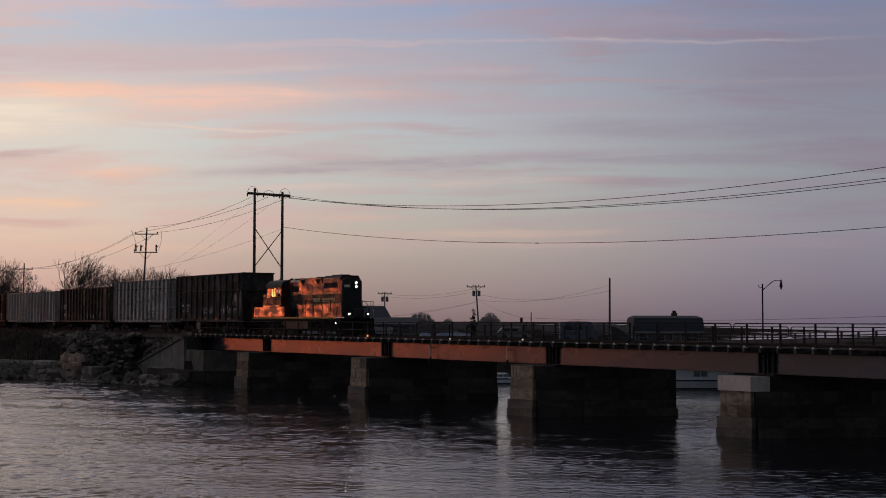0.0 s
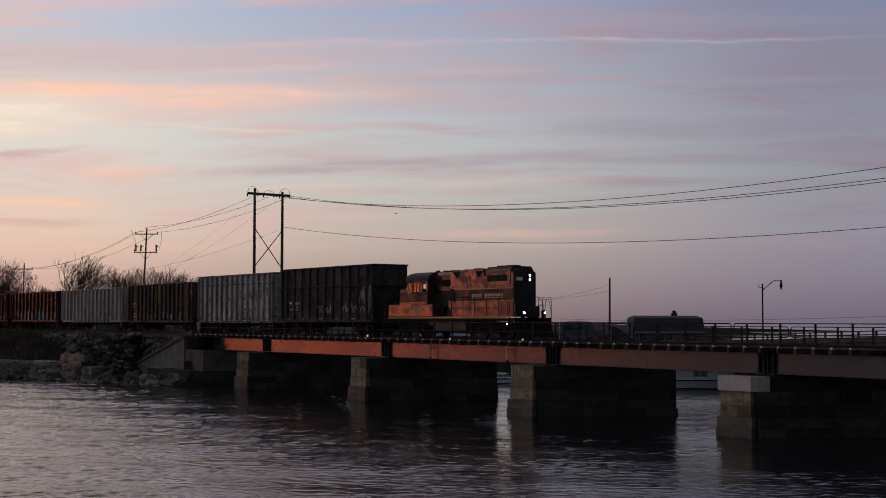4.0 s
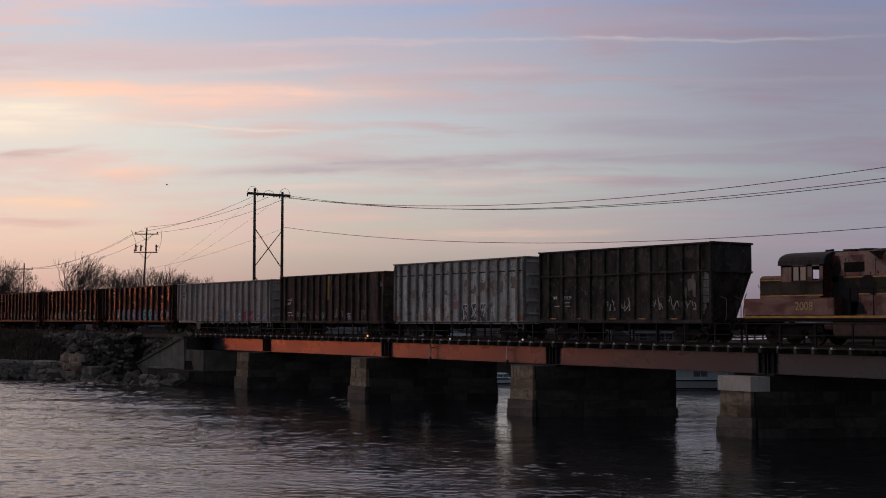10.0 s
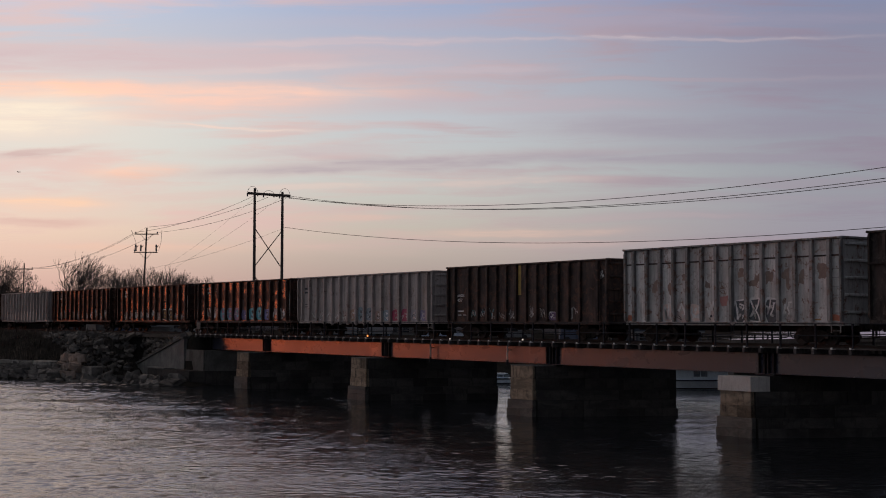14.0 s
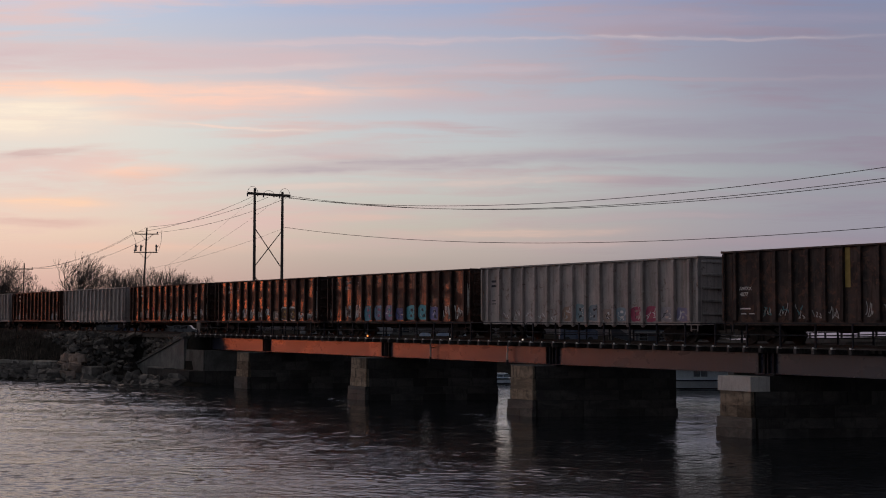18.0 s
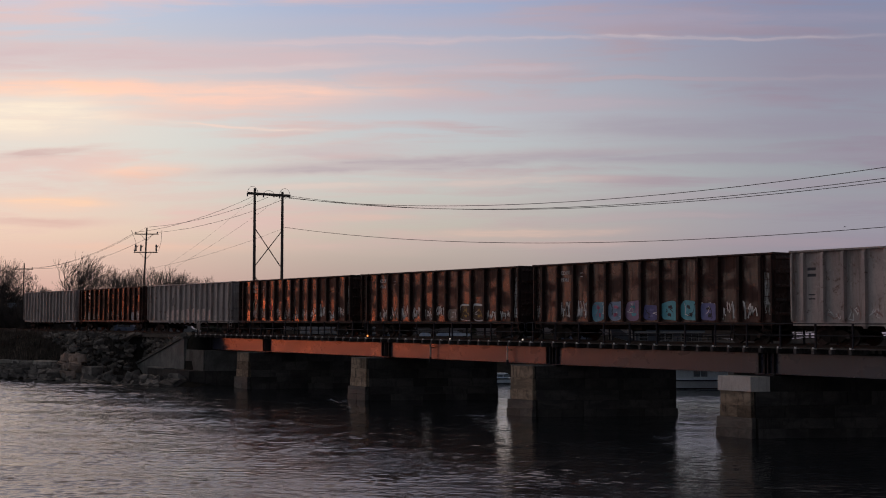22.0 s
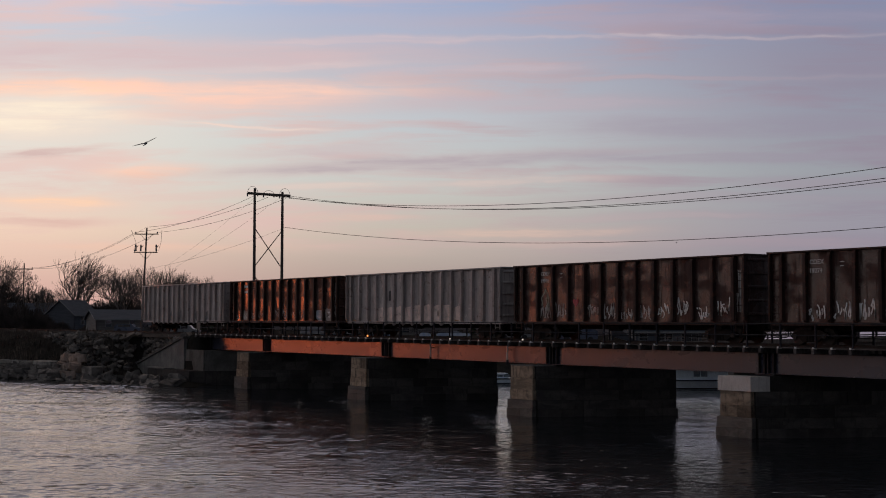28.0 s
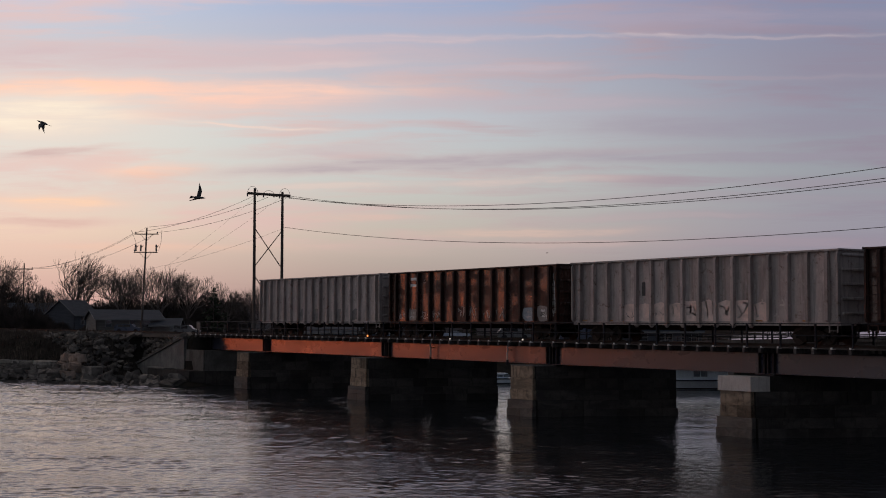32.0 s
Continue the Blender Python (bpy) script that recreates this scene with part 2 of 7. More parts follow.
M_TRIM_OLD = surface("weathered_grey_trim", (0.20, 0.20, 0.20), (0.27, 0.265, 0.26), 3.0, 0.7)
M_PANE = glass("window_pane")
M_BRICK = surface("old_brick", (0.07, 0.045, 0.04), (0.10, 0.06, 0.05), 3.0, 0.9)
M_RED_DOOR = surface("red_brown_shed_boards", (0.26, 0.09, 0.05), (0.32, 0.12, 0.07), 2.0, 0.8)
M_HULL = surface("pale_blue_boat_gelcoat", (0.80, 0.88, 0.94), (0.84, 0.91, 0.95), 0.8, 0.3)
M_HULL_DARK = surface("dark_hull_band", (0.03, 0.035, 0.045), (0.05, 0.05, 0.06), 2.0, 0.4)
M_TARP = surface("blue_white_tarpaulin", (0.36, 0.45, 0.62), (0.62, 0.66, 0.72), 0.9, 0.55)
M_BLUE = surface("blue_painted_boards", (0.10, 0.16, 0.27), (0.14, 0.21, 0.33), 1.2, 0.6)
M_CAR_BODY = surface("silver_vehicle_paint", (0.16, 0.165, 0.175), (0.2, 0.205, 0.21), 1.0, 0.3, 0.2)
M_DARK_BODY = surface("dark_blue_vehicle_paint", (0.07, 0.09, 0.14), (0.10, 0.12, 0.17), 1.0, 0.3)
M_TYRE = surface("rubber", (0.02, 0.02, 0.02), (0.03, 0.03, 0.03), 5.0, 0.8)
M_ROAD_EDGE = surface("dull_parapet_concrete", (0.07, 0.067, 0.066), (0.115, 0.108, 0.104), 0.8, 0.9, 0.0, (1, 1, 1), 0.4, 0.03, 0.08, (0.045, 0.043, 0.042), gloss=0.1)
M_SHINGLE_DARK = surface("slate_blue_shingles", (0.038, 0.046, 0.060), (0.055, 0.064, 0.080), 1.4, 0.9, 0.0, (0.4, 0.4, 3), 0.5, 0.03)
M_ASPHALT = surface("asphalt", (0.045, 0.045, 0.048), (0.06, 0.058, 0.058), 3.0, 0.9, 0.0, (1, 1, 1), 0.5, 0.01)
M_UNDER = surface("grimy_running_gear", (0.014, 0.012, 0.011), (0.028, 0.023, 0.020), 2.5, 0.85, 0.0, gloss=0.1)
M_WHEEL = surface("dull_wheel_steel", (0.03, 0.025, 0.022), (0.05, 0.042, 0.036), 4.0, 0.65, 0.1, gloss=0.2)
M_FEATHER = surface("gull_plumage", (0.12, 0.115, 0.12), (0.18, 0.17, 0.17), 3.0, 0.8)

P_BROWN = car_paint("brown_gondola_paint", (0.078, 0.039, 0.031), (0.046, 0.028, 0.025), (0.12, 0.056, 0.045), 0.25, 0.56, 0.07, 0.50, 0.80, 0.014)
P_BROWN_POST = car_paint("dull_brown_post_paint", (0.060, 0.034, 0.029), (0.038, 0.026, 0.023), (0.11, 0.050, 0.038), 0.52, 0.54, 0.1, 0.12)
P_DARK = car_paint("blackish_brown_gondola_paint", (0.084, 0.058, 0.050), (0.034, 0.028, 0.027), (0.14, 0.078, 0.058), 0.62, 0.51, 0.16, 0.25)
P_GREY = car_paint("grey_gondola_paint", (0.38, 0.335, 0.315), (0.50, 0.44, 0.415), (0.20, 0.145, 0.12), 0.68, 0.56, 0.16, 0.25, grime=0.42)
P_BLUE = car_paint("blue_grey_gondola_paint", (0.50, 0.485, 0.47), (0.68, 0.66, 0.64), (0.22, 0.115, 0.08), 0.70, 0.53, 0.14, 0.25, grime=0.42)
# post colour darkened for the shadow lines beside the posts, under the grime
P_BLUE_POST = car_paint("dirty_shaded_blue_grey_post_paint", (0.27, 0.265, 0.26), (0.40, 0.39, 0.38), (0.20, 0.11, 0.08), 0.72, 0.50, 0.12, 0.25, grime=0.7)
P_SOOT = car_paint("sooty_brown_car_paint", (0.088, 0.072, 0.066), (0.036, 0.032, 0.031), (0.14, 0.115, 0.10), 0.75, 0.53, 0.12, 0.12)
P_MAROON = car_paint("maroon_locomotive_paint", (0.14, 0.042, 0.040), (0.105, 0.034, 0.034), (0.10, 0.04, 0.03), 0.15, 0.60, 0.05, 0.8, 0.62, 0.012, 1.6, 0.5)
P_GREEN = car_paint("dark_green_band_paint", (0.020, 0.022, 0.016), (0.028, 0.028, 0.020), (0.04, 0.028, 0.02), 0.3, 0.62, 0.09, 0.2, 0.6, 0.014, 1.6, 0.5)
P_ROOF = car_paint("black_roof_paint", (0.022, 0.023, 0.028), (0.034, 0.034, 0.04), (0.05, 0.035, 0.028), 0.6, 0.60, 0.1, 0.25)
P_YELLOW = surface("yellow_stripe_paint", (0.62, 0.37, 0.08), (0.46, 0.27, 0.06), 2.0, 0.45)
P_LETTER = surface("faded_gold_lettering", (0.66, 0.50, 0.25), (0.54, 0.40, 0.19), 2.0, 0.5)
P_WHITE = surface("white_stencil_paint", (0.82, 0.80, 0.78), (0.68, 0.66, 0.64), 2.0, 0.7)
P_ORANGE = surface("yellow_reflector_tape", (0.46, 0.24, 0.09), (0.38, 0.19, 0.07), 5.0, 0.35)
M_TRASH = surface("dark_load", (0.05, 0.045, 0.04), (0.09, 0.08, 0.07), 2.5, 0.95)
SPRAY = {}


def spray(colour):
    if colour not in SPRAY:
        SPRAY[colour] = surface("spray_paint", colour, tuple(c * 0.78 for c in colour), 2.2, 0.6, 0.0, (1, 1, 1), 0.1, 0.01)
    return SPRAY[colour]


def water_material():
    m, k, b = material("rippled_water")
    co = object_coord(k)
    b.inputs["Base Color"].default_value = (0.012, 0.015, 0.018, 1)
    b.inputs["Roughness"].default_value = 0.03
    b.inputs["IOR"].default_value = 1.333
    sp = k.node("ShaderNodeSeparateXYZ")
    k.put(sp.inputs[0], co)
    aside = k.math("ADD", k.math("MULTIPLY", sp.outputs[0], SIDE.x), k.math("MULTIPLY", sp.outputs[1], SIDE.y))
    lee = k.range(aside, -66.0, -47.0, 1.0, 0.8)
    ruffle = k.range(k.noise(k.mapping(co, (0.25, 0.25, 0.25), rot=(0, 0, 0.6)), 1.0, 3.0, 0.6), 0.35, 0.65, 0.35, 1.0)
    lined = k.mapping(k.mapping(co, rot=(0, 0, -math.atan2(FWD.y, FWD.x))), (1.0, 0.6, 1.0))      # ripples lie across the wind
    fine = k.math("ADD", k.noise(lined, 5.5, 3.0, 0.65, 0.2), k.math("MULTIPLY", k.noise(lined, 15.0, 2.0, 0.5), 0.4))
    relief(k, b, k.math("MULTIPLY", fine, k.math("MULTIPLY", ruffle, lee)), 0.6, 0.030)
    return m


def ground_material():
    m, k, b = material("winter_ground")
    co = object_coord(k)
    big, mid, fine = k.noise(co, 0.07, 5.0, 0.6), k.noise(co, 0.8, 5.0, 0.65), k.noise(co, 7.0, 4.0, 0.7)
    col = k.mix(k.range(big, 0.4, 0.6), (0.028, 0.026, 0.023), (0.046, 0.041, 0.036))
    col = k.mix(k.range(mid, 0.5, 0.7, 0, 0.7), col, (0.016, 0.016, 0.013))
    col = k.mix(k.range(fine, 0.55, 0.75, 0, 0.5), col, (0.07, 0.058, 0.045))
    k.put(b.inputs["Base Color"], col)
    b.inputs["Roughness"].default_value = 0.95
    b.inputs["Specular IOR Level"].default_value = 0.0
    relief(k, b, k.math("ADD", mid, k.math("MULTIPLY", fine, 0.5)), 0.9, 0.25)
    return m


M_WATER, M_GROUND = water_material(), ground_material()


# ---- mesh building ----
class Mesh:
    """Gathers verts and faces of one part."""

    def __init__(self):
        self.v, self.f = [], []

    def add(self, verts, faces):
        o = len(self.v)
        self.v += [tuple(p) for p in verts]
        self.f += [tuple(i + o for i in face) for face in faces]
        return self

    def box(self, x0, x1, y0, y1, z0, z1, c=0.0):
        """A block; c: the width of its chamfered edges."""
        lo, hi = Vector((x0, y0, z0)), Vector((x1, y1, z1))
        if not c:
            vs = [(x, y, z) for x in (x0, x1) for y in (y0, y1) for z in (z0, z1)]
            return self.add(vs, [(0, 1, 3, 2), (4, 6, 7, 5), (0, 4, 5, 1), (2, 3, 7, 6), (0, 2, 6, 4), (1, 5, 7, 3)])
        c = min(c, (x1 - x0) / 2.2, (y1 - y0) / 2.2, (z1 - z0) / 2.2)
        vs, idx = [], {}
        for sx in (0, 1):
            for sy in (0, 1):
                for sz in (0, 1):
                    corner = [(lo, hi)[s][a] for a, s in enumerate((sx, sy, sz))]
                    inner = [corner[a] + (c if s == 0 else -c) for a, s in enumerate((sx, sy, sz))]
                    for a in range(3):   # the vertex that lies in the face across axis a
                        p = list(inner)
                        p[a] = corner[a]
                        idx[(sx, sy, sz, a)] = len(vs)
                        vs.append(p)
        fs = []
        for a in range(3):
            b, d = (a + 1) % 3, (a + 2) % 3
            for s in (0, 1):
                face = []
                for sb, sd in ((0, 0), (1, 0), (1, 1), (0, 1)):
                    k = [0, 0, 0]
                    k[a], k[b], k[d] = s, sb, sd
                    face.append(idx[(*k, a)])
                fs.append(face if s else face[::-1])
            for sb in (0, 1):
                for sd in (0, 1):   # the chamfer along axis a
                    k0, k1 = [0, 0, 0], [0, 0, 0]
                    k0[b] = k1[b] = sb
                    k0[d] = k1[d] = sd
                    k1[a] = 1
                    face = [idx[(*k0, b)], idx[(*k1, b)], idx[(*k1, d)], idx[(*k0, d)]]
                    fs.append(face if sb == sd else face[::-1])
        for sx in (0, 1):
            for sy in (0, 1):
                for sz in (0, 1):
                    face = [idx[(sx, sy, sz, a)] for a in range(3)]
                    fs.append(face if (sx + sy + sz) % 2 else face[::-1])
        return self.add(vs, fs)

    def tube(self, pts, r, n=6, cap=True, r1=None):
        """A round bar through the points; r1: its radius at the end."""
        pts = [Vector(p) for p in pts]
        vs, fs, m = [], [], len(pts)
        up = None
        for i, p in enumerate(pts):
            d = (pts[min(i + 1, m - 1)] - pts[max(i - 1, 0)]).normalized()
            if up is None:
                up = d.cross(Vector((0, 0, 1)) if abs(d.z) < 0.9 else Vector((1, 0, 0))).normalized()
            s = (up - d * up.dot(d)).normalized()
            q = d.cross(s)
            up = s
            rad = r if r1 is None else r + (r1 - r) * i / (m - 1)
            for j in range(n):
                a = 2 * math.pi * j / n
                vs.append(p + (s * math.cos(a) + q * math.sin(a)) * rad)
        for i in range(m - 1):
            for j in range(n):
                a, b = i * n + j, i * n + (j + 1) % n
                fs.append((a, b, b + n, a + n))
        if cap:
            fs += [tuple(range(n))[::-1], tuple(range((m - 1) * n, m * n))]
        return self.add(vs, fs)

    def prism(self, poly, axis, a0, a1):
        """A flat outline pushed along an axis: 'x': points are (y, z); 'y': (x, z); 'z': (x, y)."""
        def at(p, a):
            return {"x": (a, p[0], p[1]), "y": (p[0], a, p[1]), "z": (p[0], p[1], a)}[axis]
        n = len(poly)
        vs = [at(p, a0) for p in poly] + [at(p, a1) for p in poly]
        fs = [tuple(range(n)), tuple(range(2 * n - 1, n - 1, -1))]
        fs += [(i, i + n, (i + 1) % n + n, (i + 1) % n) for i in range(n)]
        return self.add(vs, fs)

    def wheel(self, x, y0, y1, z, r, n=20):
        return self.prism([(x + r * math.cos(2 * math.pi * i / n), z + r * math.sin(2 * math.pi * i / n)) for i in range(n)], "y", y0, y1)

    def sheet(self, nx, ny, at):
        vs = [at(i / nx, j / ny) for j in range(ny + 1) for i in range(nx + 1)]
        w = nx + 1
        return self.add(vs, [(j * w + i, j * w + i + 1, (j + 1) * w + i + 1, (j + 1) * w + i) for j in range(ny) for i in range(nx)])

    def data(self, name, mat, smooth=False, recalc=True):
        me = bpy.data.meshes.new(name)
        me.from_pydata(self.v, [], self.f)
        if recalc:
            bm = bmesh.new()
            bm.from_mesh(me)
            bmesh.ops.recalc_face_normals(bm, faces=bm.faces)
            bm.to_mesh(me)
            bm.free()
        if smooth:
            me.shade_smooth()
        me.materials.append(mat)
        return me


def part(name, mesh, mat, parent=None, label="", smooth=False, recalc=True):
    """One mesh object, under a thing or a part where one is given."""
    ob = new(name, mesh if isinstance(mesh, bpy.types.Mesh) else mesh.data(name, mat, smooth, recalc))
    if parent:
        ob.parent = parent
    return tagged(ob, label)


def thing(name, label, category, at=(0, 0, 0), group="", kind="", turn=0.0):
    ob = new(name)
    ob.empty_display_size = 0.3
    ob.matrix_basis = pose(*at, 0, 0, turn)
    return tagged(ob, label, category, group, kind)


def letters(text, height, mat, parent, x, y, z, label="", extrude=0.004):
    """Painted characters that face -y, their left lower corner at x, z."""
    cu = bpy.data.curves.new("text", "FONT")
    cu.body, cu.size, cu.extrude = text, height * 1.4, extrude
    tmp = bpy.data.objects.new("text", cu)
    scene.collection.objects.link(tmp)
    me = bpy.data.meshes.new_from_object(tmp.evaluated_get(bpy.context.evaluated_depsgraph_get()))
    bpy.data.objects.remove(tmp)
    me.materials.clear()
    me.materials.append(mat)
    ob = part("painted_number", me, mat, parent, label)
    ob.matrix_basis = pose(x, y, z, 90, 0, 0)
    return ob


# ---- sky backdrop: a high deck of thin cloud that drifts ----
def cloud_deck():
    m = bpy.data.materials.new("thin_sunset_cloud")
    m.use_nodes = True
    k = Nodes(m.node_tree)
    k.nodes.clear()
    s = k.node("ShaderNodeSeparateXYZ")
    k.put(s.inputs[0], object_coord(k))
    u, v = k.math("DIVIDE", s.outputs[0], s.outputs[1]), k.math("DIVIDE", 200.0, s.outputs[1])
    comb = k.node("ShaderNodeCombineXYZ")
    k.put(comb.inputs[0], u)
    k.put(comb.inputs[1], v)
    uv = comb.outputs[0]
    wob = k.math("MULTIPLY", k.math("SUBTRACT", k.noise(k.mapping(uv, (7, 16, 1)), 1.0, 4.0, 0.6), 0.5), 0.016)
    wisp = k.noise(k.mapping(uv, (10, 110, 1), rot=(0, 0, 0.03)), 1.0, 6.0, 0.62, 0.5)
    veil = k.noise(k.mapping(uv, (3.0, 26, 1), rot=(0, 0, -0.05)), 1.0, 5.0, 0.55, 0.6)
    wob2 = k.math("MULTIPLY", k.math("SUBTRACT", k.noise(k.mapping(uv, (34, 120, 1), rot=(0, 0, 0.04)), 1.0, 4.0, 0.6), 0.5), 0.0035)
    vv = k.math("ADD", k.math("ADD", v, wob), wob2)
    east_side = k.range(u, -0.28, 0.30)
    col = k.mix(east_side, lin(224, 184, 182), lin(140, 124, 146))
    alpha = k.math("MULTIPLY", k.range(k.math("ADD", veil, k.math("MULTIPLY", k.math("SUBTRACT", wisp, 0.5), 0.35)), 0.42, 0.66), 0.72)
    # streaks: centre, half length, half thickness, fall to the right, colour, strength
    bright = [((-0.292, 0.1730), 0.179, 0.0078, 0, lin(252, 198, 178), 1), ((-0.173, 0.1697), 0.102, 0.0115, -0.02, lin(248, 198, 184), 0.95),
        ((-0.261, 0.1973), 0.221, 0.0111, 0, lin(204, 178, 188), 0.85), ((-0.088, 0.2098), 0.111, 0.0034, 0.02, lin(216, 190, 198), 0.65),
        ((0.141, 0.2131), 0.179, 0.0015, 0.004, lin(216, 196, 202), 0.55), ((-0.328, 0.1521), 0.064, 0.0153, 0, lin(255, 236, 216), 0.8),
        ((-0.320, 0.1269), 0.047, 0.0030, 0.05, lin(200, 168, 170), 0.85), ((-0.237, 0.1113), 0.040, 0.0062, 0.02, lin(254, 200, 178), 0.95)]
    grey = [((-0.307, 0.0881), 0.051, 0.0066, 0, lin(254, 204, 172), 0.95), ((-0.317, 0.0729), 0.060, 0.0038, 0.02, lin(206, 164, 160), 0.75),
        ((-0.174, 0.1462), 0.055, 0.0013, -0.06, lin(246, 212, 200), 0.75), ((-0.025, 0.1185), 0.187, 0.0055, 0.05, lin(168, 154, 168), 0.8),
        ((0.027, 0.1046), 0.072, 0.0034, 0.03, lin(216, 192, 188), 0.7), ((-0.112, 0.1269), 0.072, 0.0043, 0.03, lin(188, 170, 182), 0.6),
        ((-0.071, 0.0776), 0.055, 0.0030, 0, lin(222, 180, 170), 0.65), ((0.062, 0.0662), 0.089, 0.0038, 0.02, lin(226, 188, 172), 0.65)]
    faint = [((0.191, 0.1227), 0.145, 0.0043, 0.02, lin(150, 140, 160), 0.7), ((0.145, 0.1822), 0.204, 0.0019, 0.01, lin(186, 162, 172), 0.6),
        ((0.028, 0.1630), 0.149, 0.0064, 0, lin(186, 170, 186), 0.6), ((0.201, 0.1462), 0.162, 0.0085, 0, lin(144, 136, 160), 0.55),
        ((0.280, 0.1889), 0.085, 0.0170, 0, lin(140, 128, 150), 0.5), ((0.169, 0.2273), 0.221, 0.0068, 0.01, lin(164, 158, 184), 0.45),
        ((-0.108, 0.1000), 0.055, 0.0026, 0.03, lin(236, 206, 196), 0.6), ((-0.234, 0.0543), 0.098, 0.0038, 0.01, lin(240, 188, 164), 0.65)]
    warm = [((-0.296, 0.0408), 0.068, 0.0043, 0, lin(230, 168, 150), 0.6), ((0.186, 0.0924), 0.128, 0.0038, 0.02, lin(172, 160, 170), 0.5),
        ((0.044, 0.0416), 0.170, 0.0064, 0, lin(204, 168, 164), 0.45), ((-0.154, 0.1889), 0.085, 0.0026, 0.03, lin(232, 196, 194), 0.6),
        ((-0.009, 0.1889), 0.102, 0.0026, 0.02, lin(200, 180, 192), 0.5), ((-0.205, 0.0924), 0.072, 0.0034, 0.02, lin(214, 186, 184), 0.55),
        ((0.085, 0.0577), 0.077, 0.0034, 0.02, lin(222, 182, 176), 0.6), ((0.233, 0.0586), 0.111, 0.0051, 0.01, lin(172, 150, 160), 0.55)]
    low = [((0.146, 0.0776), 0.094, 0.0030, 0.02, lin(190, 168, 172), 0.5), ((-0.017, 0.0492), 0.085, 0.0034, 0, lin(214, 178, 172), 0.5),
        ((0.270, 0.1050), 0.085, 0.0043, 0.02, lin(162, 146, 160), 0.5)]
    for (uc, vc), half, thick, fall, colour, power in bright + grey + faint + warm + low:
        du = k.math("DIVIDE", k.math("SUBTRACT", u, uc), half)
        dv = k.math("SUBTRACT", k.math("SUBTRACT", vv, vc), k.math("MULTIPLY", k.math("SUBTRACT", u, uc), fall))
        dv = k.math("DIVIDE", dv, thick)
        r2 = k.math("ADD", k.math("MULTIPLY", du, du), k.math("MULTIPLY", dv, dv))
        mask = k.math("MULTIPLY", k.math("EXPONENT", k.math("MULTIPLY", r2, -1.0)), 1.35, clamp=True)
        mask = k.math("MULTIPLY", mask, k.range(wisp, 0.3, 0.62, 0.5, 1.0, False))
        mask = k.math("MULTIPLY", mask, power, clamp=True)
        col = k.mix(mask, col, colour)
        alpha = k.math("MAXIMUM", alpha, mask)
    col = k.mix(1.0, col, TINT, "MULTIPLY")
    alpha = k.math("MULTIPLY", alpha, k.range(v, 0.043, 0.062))
    em = k.node("ShaderNodeEmission")
    k.put(em.inputs[0], col)
    mixer = k.node("ShaderNodeMixShader")
    k.put(mixer.inputs[0], alpha)
    k.links.new(k.node("ShaderNodeBsdfTransparent").outputs[0], mixer.inputs[1])
    k.links.new(em.outputs[0], mixer.inputs[2])
    k.links.new(mixer.outputs[0], k.node("ShaderNodeOutputMaterial").inputs[0])
    deck = Mesh().add([(-700, 520, 200), (700, 520, 200), (4200, 4700, 200), (-4200, 4700, 200)], [(0, 3, 2, 1)])
    ob = part("backdrop", deck, m, recalc=False)
    return tagged(ob, "thin drifting sunset clouds in pink and grey streaks", "sky", kind="structure")


DECK_TURN = math.degrees(math.atan2(SIDE.y, SIDE.x))
deck = cloud_deck()


def deck_pose(t):
    d = SIDE * (41.0 * t / 32) - FWD * (15.0 * t / 32)
    return pose(EYE[0] + d.x, EYE[1] + d.y, EYE[2], 0, 0, DECK_TURN)


